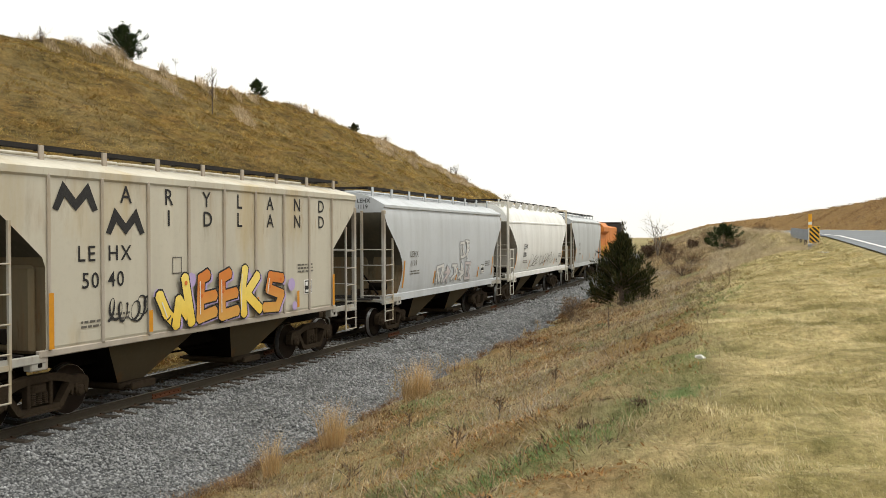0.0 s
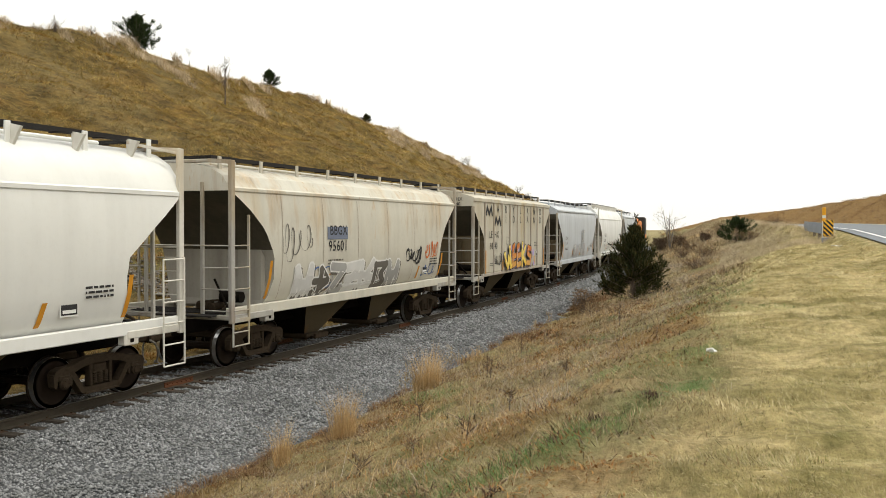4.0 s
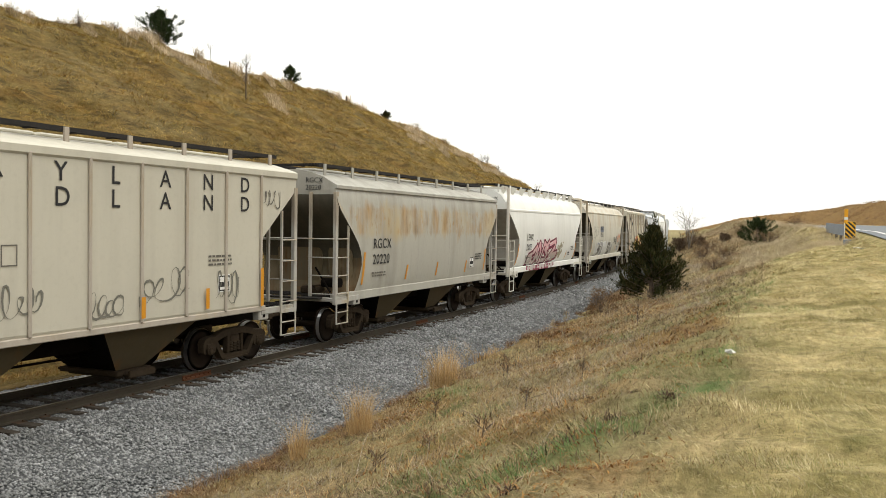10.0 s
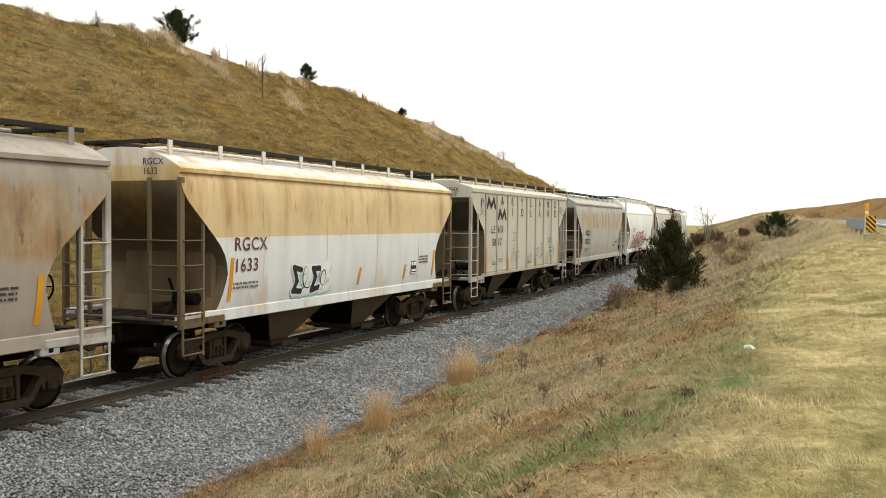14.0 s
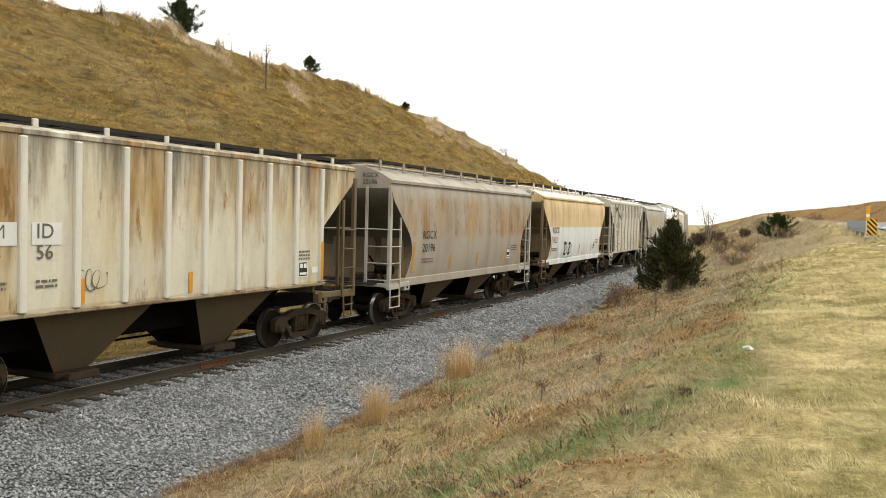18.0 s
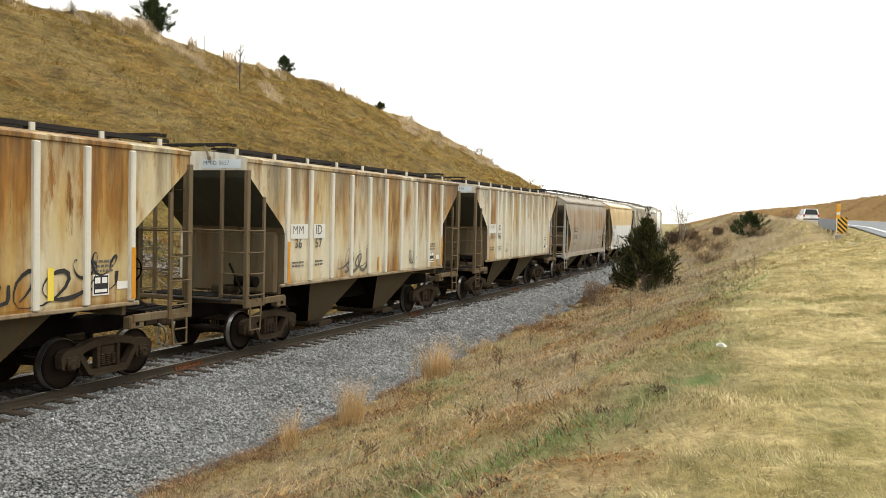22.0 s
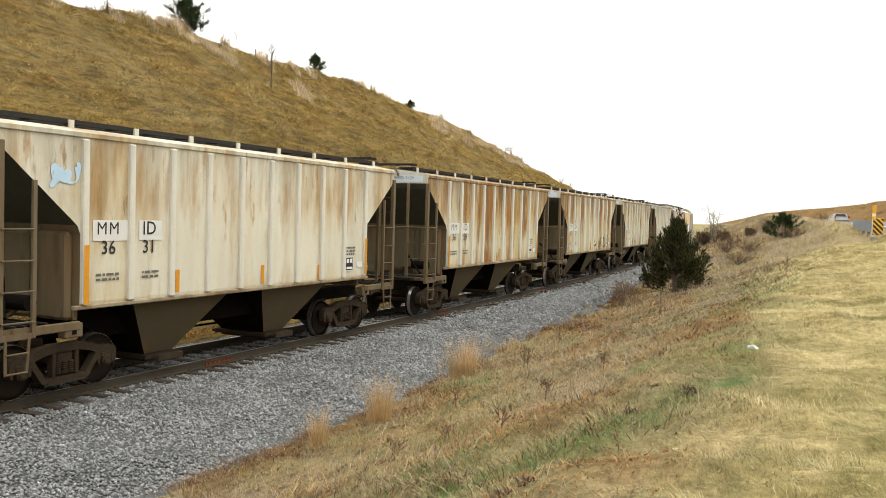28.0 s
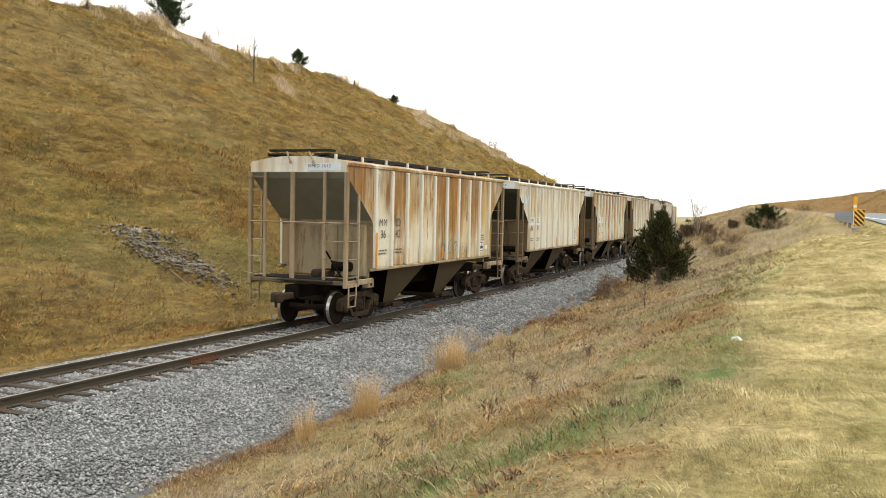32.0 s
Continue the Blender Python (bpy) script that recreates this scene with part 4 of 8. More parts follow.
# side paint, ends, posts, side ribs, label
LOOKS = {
    "3642": (paint("rusty_cream_paint", (0.64, 0.61, 0.50), 0.98, 0.35, 21, (0.29, 0.125, 0.018), soot=0.55, panels=sheets("3642")), SKYEND, POSTS, RIBS, "ribbed cream covered hopper car heavily streaked with orange rust"),
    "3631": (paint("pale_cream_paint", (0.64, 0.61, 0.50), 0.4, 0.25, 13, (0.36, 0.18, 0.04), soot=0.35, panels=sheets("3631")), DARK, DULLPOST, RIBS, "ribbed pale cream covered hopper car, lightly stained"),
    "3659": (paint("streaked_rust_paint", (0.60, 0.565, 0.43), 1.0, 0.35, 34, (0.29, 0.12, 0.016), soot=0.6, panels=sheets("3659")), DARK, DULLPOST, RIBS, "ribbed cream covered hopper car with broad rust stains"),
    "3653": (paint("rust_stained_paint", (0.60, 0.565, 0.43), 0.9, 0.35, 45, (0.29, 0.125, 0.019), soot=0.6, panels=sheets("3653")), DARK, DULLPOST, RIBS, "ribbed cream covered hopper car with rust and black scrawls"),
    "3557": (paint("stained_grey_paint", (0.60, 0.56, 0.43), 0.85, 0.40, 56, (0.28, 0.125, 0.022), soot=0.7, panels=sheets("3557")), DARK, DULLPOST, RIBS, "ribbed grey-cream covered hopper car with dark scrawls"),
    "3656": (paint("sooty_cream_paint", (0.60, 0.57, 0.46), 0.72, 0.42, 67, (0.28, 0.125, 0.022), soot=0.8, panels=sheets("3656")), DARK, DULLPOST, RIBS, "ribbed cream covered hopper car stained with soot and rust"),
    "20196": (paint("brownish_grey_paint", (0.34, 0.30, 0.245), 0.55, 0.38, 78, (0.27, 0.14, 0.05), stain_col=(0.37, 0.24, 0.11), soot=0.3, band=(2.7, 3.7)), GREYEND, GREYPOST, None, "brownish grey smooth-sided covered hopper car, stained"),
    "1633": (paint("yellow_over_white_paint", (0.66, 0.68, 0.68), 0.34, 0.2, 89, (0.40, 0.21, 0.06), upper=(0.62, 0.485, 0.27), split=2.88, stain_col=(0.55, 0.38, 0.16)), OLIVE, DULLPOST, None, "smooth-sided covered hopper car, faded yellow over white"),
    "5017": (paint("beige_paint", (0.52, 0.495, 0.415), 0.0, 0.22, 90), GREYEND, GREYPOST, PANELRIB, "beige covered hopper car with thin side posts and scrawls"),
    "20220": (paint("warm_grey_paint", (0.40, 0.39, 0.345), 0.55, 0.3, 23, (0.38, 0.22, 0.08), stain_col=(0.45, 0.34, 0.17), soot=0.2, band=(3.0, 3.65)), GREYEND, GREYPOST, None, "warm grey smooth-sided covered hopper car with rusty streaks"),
    "2002": (paint("white_tank_paint", (0.76, 0.765, 0.735), 0.0, 0.10, 12), PALEEND, WHITEPOST, None, "white round-bodied covered hopper car with pink graffiti"),
    "95601": (paint("ivory_paint", (0.57, 0.55, 0.475), 0.16, 0.22, 43, (0.46, 0.27, 0.10), stain_col=(0.56, 0.43, 0.25)), GREYEND, GREYPOST, None, "ivory round-sided covered hopper car with graffiti along the bottom"),
    "5040": (paint("stone_beige_paint", (0.52, 0.492, 0.41), 0.04, 0.2, 54, (0.32, 0.2, 0.1)), GREYEND, GREYPOST, PANELRIB, "beige covered hopper car with bright yellow and orange graffiti"),
    "1119": (paint("pale_blue_grey_paint", (0.50, 0.53, 0.56), 0.0, 0.2, 65), GREYEND, GREYPOST, None, "pale blue-grey smooth-sided covered hopper car"),
    "white": (paint("chalky_white_paint", (0.78, 0.79, 0.775), 0.0, 0.2, 76, (0.5, 0.42, 0.2)), PALEEND, WHITEPOST, None, "chalky white round-bodied covered hopper car"),
    "grey": (paint("light_grey_paint", (0.50, 0.53, 0.55), 0.0, 0.25, 87), GREYEND, GREYPOST, None, "light grey smooth-sided covered hopper car"),
}
CARS = {}
for key, kind, s0, s1 in TRAIN:
    side, ends, posts, ribs_mat, words = LOOKS[key]
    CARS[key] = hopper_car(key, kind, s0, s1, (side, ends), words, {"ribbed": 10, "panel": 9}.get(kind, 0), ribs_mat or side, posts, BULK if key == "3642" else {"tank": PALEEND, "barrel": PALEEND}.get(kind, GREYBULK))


# ---- painted marks on the cars ----
def flat_paint(name, col):
    return once("flat " + name, lambda: plain(name, col, 0.6, 0, 0.22, 9, tuple(c * 0.6 + 0.05 for c in col), 0.05))


INK = MAT["black"]
FADED = flat_paint("faded_black_lettering", (0.13, 0.12, 0.105))
BROWN = flat_paint("brown_lettering", (0.12, 0.055, 0.03))
PATCH = flat_paint("white_number_patch", (0.66, 0.66, 0.63))
WHITE = flat_paint("white_marking", (0.74, 0.74, 0.72))


def reflector(car, y, z, h, x, tilt=0.0, w=0.11):
    shapes_on_side("reflector", car, MAT["orange"], [[(y, z), (y + w, z), (y + w + tilt, z + h), (y + tilt, z + h)]], x, "amber reflective strip")


def data_bars(car, y, z, x, rows=3, w=0.5, mat=None):
    """Small writing that nobody can read, as bars."""
    rnd = random.Random(int(y * 31 + z * 17 + rows))
    polys = []
    for r in range(rows):
        a = y
        while a < y + w:
            b = min(y + w, a + rnd.uniform(0.06, 0.2))
            polys.append(rect(a, z - r * 0.085, b - a - 0.03, 0.042))
            a = b
    shapes_on_side("small_writing", car, mat or FADED, polys, x)


def placard(car, y, z, x, s=1.0):
    shapes_on_side("placard_edge", car, WHITE, [rect(y - 0.025 * s, z - 0.025 * s, 0.41 * s, 0.39 * s)], x)
    shapes_on_side("placard", car, INK, [rect(y, z, 0.36 * s, 0.34 * s)], x + 0.002, "black and white inspection placard")
    shapes_on_side("placard_field", car, WHITE, [rect(y + 0.03 * s, z + 0.2 * s, 0.13 * s, 0.11 * s), rect(y + 0.20 * s, z + 0.2 * s, 0.13 * s, 0.11 * s), rect(y + 0.03 * s, z + 0.03 * s, 0.30 * s, 0.06 * s)], x + 0.005)


def stroke(points, w):
    """A thick line as joined quads with pointed ends."""
    out = []
    for (a, b), (c, d) in zip(points, points[1:]):
        ln = math.hypot(c - a, d - b) or 1
        ny, nz = -(d - b) / ln * w / 2, (c - a) / ln * w / 2
        ey, ez = (c - a) / ln * w * 0.3, (d - b) / ln * w * 0.3
        out.append([(a - ey + ny, b - ez + nz), (a - ey - ny, b - ez - nz), (c + ey - ny, d + ez - nz), (c + ey + ny, d + ez + nz)])
    if w > 0.1:
        out += [[(a + w * 0.53 * math.cos(k * 0.628), b + w * 0.53 * math.sin(k * 0.628)) for k in range(10)] for a, b in points]
    return out


def curved_part(name, car, kind, mat, polys, lift, label=""):
    """Painted shapes that follow the curve of a smooth side."""
    sh = Shape()
    top = lift
    for i, p in enumerate(polys):
        lift = top + 0.00022 * (i % 20)   # later strokes lie over earlier ones
        tall = max(b for a, b in p) - min(b for a, b in p)
        if len(p) == 4 and tall > 0.14 and kind not in ("ribbed", "panel"):   # follow the curve in slices
            ends = (p[0], p[1], p[3], p[2]) if abs(p[0][1] - p[3][1]) > abs(p[0][1] - p[1][1]) else (p[1], p[2], p[0], p[3])
            n = int(tall / 0.1) + 1
            row = []
            for k in range(n + 1):
                g = k / n
                for q0, q1 in ((ends[0], ends[2]), (ends[1], ends[3])):
                    a, b = q0[0] + (q1[0] - q0[0]) * g, q0[1] + (q1[1] - q0[1]) * g
                    row.append((side_x(kind, b) + lift, a, b))
            sh.add(row, [(2 * k, 2 * k + 1, 2 * k + 3, 2 * k + 2) for k in range(n)])
            continue
        sh.add([(side_x(kind, b) + lift, a, b) for a, b in p], [tuple(range(len(p)))])
    return part(name, sh.mesh(name, mat, fix=False), car, label)


def piece(car, kind, y0, y1, z0, z1, letters, fills, edge, seed, w=0.17, lift=0.012, shade=None):
    """Spray-painted block shapes: edged strokes, each in its own fill; no letters meant."""
    rnd = random.Random(seed)
    step = (y1 - y0) / letters
    edges, tops, lows = [], {}, []
    for i in range(letters):
        a = y0 + step * i
        g = [[(a + step * (0.12 + 0.38 * c) + rnd.uniform(-0.05, 0.05) * step, z0 + (z1 - z0) * (0.1 + 0.4 * r) + rnd.uniform(-0.06, 0.06)) for c in range(3)] for r in range(3)]
        form = rnd.choice((((0, 0), (2, 0), (0, 1), (2, 2), (0, 2)), ((2, 0), (0, 0), (0, 2), (1, 1), (2, 2)), ((2, 2), (2, 0), (1, 1), (0, 0), (0, 2)), ((2, 0), (2, 2), (0, 0), (0, 2)), ((0, 0), (1, 2), (2, 1), (0, 1))))
        line = [g[r][c] for r, c in form]
        bar2 = [g[1][0], g[1][2]] if rnd.random() < 0.5 else [g[2][0], g[2][2]]
        edges += stroke(line, w + 0.09) + stroke(bar2, w * 0.8 + 0.09)
        lows += stroke([(p + 0.06, q - 0.06) for p, q in line], w + 0.10)
        tops.setdefault(fills[i % len(fills)], []).extend(stroke(line, w) + stroke(bar2, w * 0.8))
    g = curved_part("graffiti", car, kind, edge, edges, lift + 0.005, "spray-painted graffiti with edged strokes")
    if shade:
        curved_part("cloud", g, kind, shade, lows, lift)
    for j, (m, polys) in enumerate(tops.items()):
        curved_part("fill", g, kind, m, polys, lift + 0.010)
    return g


def scrawl(car, kind, y0, y1, z0, z1, mat, seed, w=0.035, loops=7, lift=0.014):
    """A thin looping tag, one unbroken line of spray paint."""
    rnd = random.Random(seed)
    wide, tall = (y1 - y0) / loops, (z1 - z0) / 2
    keys = [(rnd.uniform(0.25, 0.95) * wide, rnd.uniform(0.35, 1.0) * tall, rnd.uniform(-0.35, 0.35) * tall, rnd.choice((0.5, 0.85, 1.15, 1.5))) for i in range(loops + 1)]
    pts, turn = [], rnd.uniform(0, 6)
    for i in range(loops):
        for k in range(14):
            g = k / 14
            ry, rz, mid, spin = (keys[i][j] + (keys[i + 1][j] - keys[i][j]) * g for j in range(4))
            turn += spin * 2 * math.pi / 14
            pts.append((min(y1, max(y0, y0 + wide * (i + g) + ry * math.cos(turn))), min(z1, max(z0, (z0 + z1) / 2 + mid + rz * math.sin(turn) + 0.3 * ry * math.cos(turn)))))
    sh = Shape()
    for i, (a, b) in enumerate(pts):
        p, q = pts[max(0, i - 1)], pts[min(len(pts) - 1, i + 1)]
        ln = math.hypot(q[0] - p[0], q[1] - p[1]) or 1
        k = w * (0.35 + 0.25 * math.sin(i * 0.5 + seed))
        ny, nz = -(q[1] - p[1]) / ln * k, (q[0] - p[0]) / ln * k
        over = lift + 0.0001 * (i % 40)
        sh.v += [(side_x(kind, b + nz) + over, a + ny, b + nz), (side_x(kind, b - nz) + over, a - ny, b - nz)]
    for i in range(len(pts) - 1):
        sh.f.append((2 * i, 2 * i + 1, 2 * i + 3, 2 * i + 2))
        sh.m.append(0)
    part("tag", sh.mesh("tag", mat, fix=False), car)


def fade_paint(name, low, high, z0, z1):
    """Spray paint that runs from one colour into another up the side."""
    m, N, L, b = shader(name)
    v = coords(N, L)
    f = ramp_z(N, L, v, z0, z1, 0, 1)
    col = blend(N, L, f, low, high)
    col = blend(N, L, times(N, L, spots(N, L, v, 7, 0.45, 0.75, 5, 0.7), 0.25), col, tuple(c * 0.55 for c in low))
    L.new(col, b.inputs["Base Color"])
    b.inputs["Roughness"].default_value = 0.55
    return m


def big_piece(car, kind, y0, y1, z0, z1):
    """Sharp interlocked strokes, pink above and grey below, edged and backed in wine red."""
    lines = (((0.16, 0.50), (0.07, 0.42), (0.05, 0.22), (0.14, 0.12), (0.22, 0.16)), ((0.06, 0.28), (0.17, 0.32)), ((0.20, 0.58), (0.30, 0.80), (0.25, 0.16), (0.33, 0.46), (0.38, 0.10), (0.42, 0.60)),
             ((0.33, 0.62), (0.38, 0.93), (0.42, 0.66)), ((0.45, 0.14), (0.49, 0.62), (0.53, 0.94), (0.61, 0.80), (0.68, 0.96)), ((0.66, 0.74), (0.56, 0.66), (0.66, 0.44), (0.61, 0.18), (0.50, 0.20)),
             ((0.72, 0.86), (0.92, 1.0), (0.90, 0.72), (0.74, 0.34), (0.98, 0.46)), ((0.72, 0.20), (0.96, 0.34)))
    put = [[(y0 + (y1 - y0) * a, z0 + (z1 - z0) * (0.04 + 0.92 * b)) for a, b in ln] for ln in lines]
    back, edge, fill = [], [], []
    for ln in put:
        back += stroke([(a + 0.05, b - 0.03) for a, b in ln], 0.42)
        edge += stroke(ln, 0.27)
        fill += stroke(ln, 0.19)
    rnd = random.Random(4)
    for i in range(16):   # spatter round the rim
        a, b, r = y0 + (y1 - y0) * rnd.random(), z0 + (z1 - z0) * rnd.choice((0.08, 0.3, 0.9, 1.02)), rnd.uniform(0.03, 0.07)
        back.append([(a + r * math.cos(k * 1.047), b + r * math.sin(k * 1.047)) for k in range(6)])
    back = [[(a, max(b, z0)) for a, b in q] for q in back]
    g = curved_part("graffiti", car, kind, WINE, back, 0.010, "pink and grey spray-painted graffiti edged in wine red")
    curved_part("outline", g, kind, flat_paint("dark_wine_spray", (0.09, 0.012, 0.03)), edge, 0.016)
    curved_part("fill", g, kind, fade_paint("pink_to_grey_spray", (0.42, 0.38, 0.34), (0.74, 0.42, 0.46), 1.75, 2.25), fill, 0.022)
    shine = []
    for ln in put:
        a, b = ln[0]
        shine += stroke([(a - 0.02, b + 0.03), (ln[1][0] * 0.4 + a * 0.6, ln[1][1] * 0.4 + b * 0.6 + 0.03)], 0.035)
    curved_part("highlight", g, kind, WHITE, shine, 0.028)
    spots_ = [[(y0 + c + 0.10 * math.cos(k * 1.047), 1.56 + d + 0.09 * math.sin(k * 1.047)) for k in range(6)] for c, d in ((0.95, 0.06), (1.35, 0.0), (2.2, 0.05), (2.6, 0.02), (3.1, 0.08), (3.75, 0.06), (4.2, 0.08))]
    curved_part("bubble", g, kind, PINK, spots_, 0.028)
    edge = [(y0 + (y1 - y0) * k / 20, 1.215 + (0.05 if k < 2 else 0) + (0.10 + 0.03 * math.sin(k * 2.1)) * (k > 14)) for k in range(19)]
    sill = shapes_on_side("sill_spray", car, WINE, [[p, q, (q[0], 1.448), (p[0], 1.448)] for p, q in zip(edge, edge[1:])], 1.524, "wine red graffiti paint on the sill")
    foam = []
    for k in range(9):
        c, r = y0 + 0.35 + k * 0.52, 0.12 + 0.05 * math.sin(k * 1.7)
        foam.append([(c + 1.7 * r * math.cos(i * 0.628), max(1.222, min(1.447, 1.34 + 0.02 * (k % 3) + r * math.sin(i * 0.628)))) for i in range(10)])
    shapes_on_side("foam", sill, ROSE, foam, 1.528)
    shapes_on_side("bubble", sill, PINK, [[(y0 + 0.5 + k * 0.8 + 0.07 * math.cos(i * 1.047), 1.33 + 0.05 * math.sin(i * 1.047)) for i in range(6)] for k in range(6)], 1.532)


YELLOW, LILAC = flat_paint("yellow_spray", (0.78, 0.60, 0.08)), flat_paint("lilac_spray", (0.45, 0.36, 0.62))
PINK, ROSE, WINE = flat_paint("pink_spray", (0.72, 0.50, 0.52)), flat_paint("pale_grey_spray", (0.50, 0.47, 0.45)), flat_paint("wine_red_spray", (0.23, 0.02, 0.06))
CYAN, SILVER, BLUE = flat_paint("pale_cyan_spray", (0.40, 0.60, 0.68)), flat_paint("silver_spray", (0.62, 0.62, 0.61)), flat_paint("blue_spray", (0.10, 0.16, 0.34))
DRAB, RED = flat_paint("drab_overspray", (0.34, 0.31, 0.22)), flat_paint("orange_red_spray", (0.62, 0.16, 0.03))


def tall_piece(car):
    """Tall fat strokes in yellow and orange over lilac, edged in black."""
    fy = fade_paint("yellow_to_amber_spray", (0.80, 0.56, 0.08), (0.84, 0.66, 0.16), 1.6, 2.2)
    fo = fade_paint("ochre_to_orange_spray", (0.62, 0.33, 0.07), (0.60, 0.19, 0.03), 1.5, 2.2)
    forms = ((fy, ((0.00, 0.62), (0.04, 0.30), (0.10, 0.06), (0.12, 0.5), (0.20, 0.08), (0.16, 0.92))), (fo, ((0.36, 0.20), (0.26, 0.12), (0.27, 0.90), (0.31, 0.97))), (fo, ((0.27, 0.50), (0.36, 0.54))),
             (fo, ((0.53, 0.16), (0.42, 0.10), (0.42, 0.90), (0.47, 0.97))), (fo, ((0.42, 0.50), (0.52, 0.55))), (fy, ((0.59, 0.10), (0.58, 0.62), (0.60, 1.02))), (fy, ((0.70, 0.86), (0.61, 0.50), (0.72, 0.14))),
             (fo, ((0.92, 0.78), (0.82, 0.84), (0.80, 0.56), (0.92, 0.40), (0.88, 0.12), (0.77, 0.14))))
    y0, y1, z0, z1 = -2.25, 2.65, 1.42, 2.46
    back, edge, fills = [], [], {}
    for m, ln in forms:
        q = [(y0 + (y1 - y0) * a, z0 + (z1 - z0) * b) for a, b in ln]
        edge += stroke(q, 0.31)
        back += stroke([(a + 0.10, b - 0.05) for a, b in q], 0.24)
        fills.setdefault(m, []).extend(stroke(q, 0.24))
    clip = lambda ps: [[(a, max(b, 1.36)) for a, b in p] for p in ps]
    for k in range(5):   # lilac bubbles in the gaps
        c, d, r = (-2.3, -1.25, 0.85, 2.75, 2.9)[k], (2.1, 2.35, 2.3, 2.05, 1.5)[k], (0.13, 0.16, 0.14, 0.17, 0.12)[k]
        back.append([(c + r * math.cos(i * 0.785), d + r * math.sin(i * 0.785)) for i in range(8)])
    g = curved_part("graffiti", car, "panel", LILAC, clip(back), 0.075, "yellow, orange and lilac spray-painted graffiti")
    curved_part("outline", g, "panel", INK, clip(edge), 0.081)
    for m, polys in fills.items():
        curved_part("fill", g, "panel", m, clip(polys), 0.087)
    dots = [[(c + r * math.cos(i * 0.785), d + r * math.sin(i * 0.785)) for i in range(8)] for c, d, r in ((-0.9, 2.2, 0.06), (-0.92, 2.0, 0.045), (-0.15, 2.22, 0.06), (-0.17, 2.05, 0.045), (2.2, 2.2, 0.05), (1.72, 2.05, 0.04), (-1.45, 2.3, 0.05))]
    curved_part("dot", g, "panel", RED, dots, 0.098)
    shine = stroke([(-0.98, 1.62), (-0.98, 2.3)], 0.03) + stroke([(-0.22, 1.6), (-0.22, 2.3)], 0.03) + stroke([(0.52, 1.6), (0.56, 2.4)], 0.03) + stroke([(1.62, 1.9), (1.7, 2.25)], 0.03) + stroke([(-2.2, 1.95), (-2.05, 1.65)], 0.03)
    curved_part("highlight", g, "panel", WHITE, shine, 0.098)



RIB_X, PANEL_X = 1.512, 1.542


def ribbed_marks(key, left, right, mat, patch=True, top="MM", top2="ID"):
    car, half = CARS[key]
    y1, y2 = -half + 1.95, -half + 3.02
    if patch:
        shapes_on_side("number_patch", car, PATCH, [rect(y1 - 0.08, 2.62, 0.80, 0.36), rect(y2 - 0.08, 2.62, 0.58, 0.36)], RIB_X, "repainted white patch")
    x = RIB_X + 0.004
    lettering(car, top, y1, 2.67, 0.31, mat, 1.2, x)
    lettering(car, top2, y2, 2.66, 0.34, mat, 1.05, x)
    lettering(car, left, y1 + 0.1, 2.33, 0.33, mat, 1.05, x)
    lettering(car, right, y2, 2.33, 0.33, mat, 1.05, x)
    data_bars(car, y1, 2.02, x, 2, 0.55)
    data_bars(car, y2, 2.02, x, 2, 0.45)
    data_bars(car, half - 2.6, 2.3, x, 3, 0.5)
    placard(car, half - 2.58, 1.74, x, 0.95)
    shapes_on_side("notice", car, WHITE, [rect(half - 2.02, 1.80, 0.26, 0.14)], x)
    for i, (y, z, h) in enumerate(((-half + 1.62, 1.56, 1.0), (-half + 3.9, 1.62, 0.42), (-half + 6.6, 1.62, 0.40), (half - 3.9, 1.60, 0.34), (half - 1.74, 1.60, 0.95))):
        reflector(car, y, z, h, 1.592 if i in (0, 4) else RIB_X + 0.006)
    me = once(("end mark", left, right), lambda: text_mesh("MMID " + left + right, 0.135, FADED, 1.1))
    part("lettering", me, car, m=Matrix.Translation((0.33, -half + 0.018, 4.27)) @ Matrix(((1, 0, 0, 0), (0, 0, -1, 0), (0, 1, 0, 0), (0, 0, 0, 1))))
    part("end_patch", Shape().add([(0.28, -half + 0.026, 4.22), (1.34, -half + 0.026, 4.22), (1.34, -half + 0.026, 4.42), (0.28, -half + 0.026, 4.42)], [(0, 1, 2, 3)]).mesh("end_patch", flat_paint("pale_blue_patch", (0.55, 0.62, 0.68)), fix=False), car)


ribbed_marks("3642", "36", "42", FADED, False)
ribbed_marks("3631", "36", "31", INK)
ribbed_marks("3659", "36", "59", FADED)
ribbed_marks("3653", "36", "53", FADED)
ribbed_marks("3557", "36", "57", FADED)
ribbed_marks("3656", "36", "56", FADED)
scrawl(CARS["3642"][0], "ribbed", 0.0, 1.7, 1.7, 2.4, flat_paint("dull_teal_spray", (0.16, 0.22, 0.22)), 4, 0.055, 4)
scrawl(CARS["3642"][0], "ribbed", 1.9, 3.0, 1.7, 2.1, flat_paint("dull_teal_spray", (0.16, 0.22, 0.22)), 5, 0.03, 4)
scrawl(CARS["3631"][0], "ribbed", -5.4, -4.85, 3.5, 3.9, flat_paint("sky_blue_spray", (0.45, 0.62, 0.78)), 6, 0.11, 4)
scrawl(CARS["3653"][0], "ribbed", 0.9, 2.2, 1.65, 2.15, INK, 7, 0.06, 4)
scrawl(CARS["3653"][0], "ribbed", 2.3, 4.5, 1.62, 2.35, INK, 18, 0.07, 4)
scrawl(CARS["3653"][0], "ribbed", 3.5, 4.6, 1.9, 2.5, INK, 28, 0.05, 3)
scrawl(CARS["3653"][0], "ribbed", -4.5, -3.7, 1.7, 2.1, WHITE, 9, 0.03, 5)
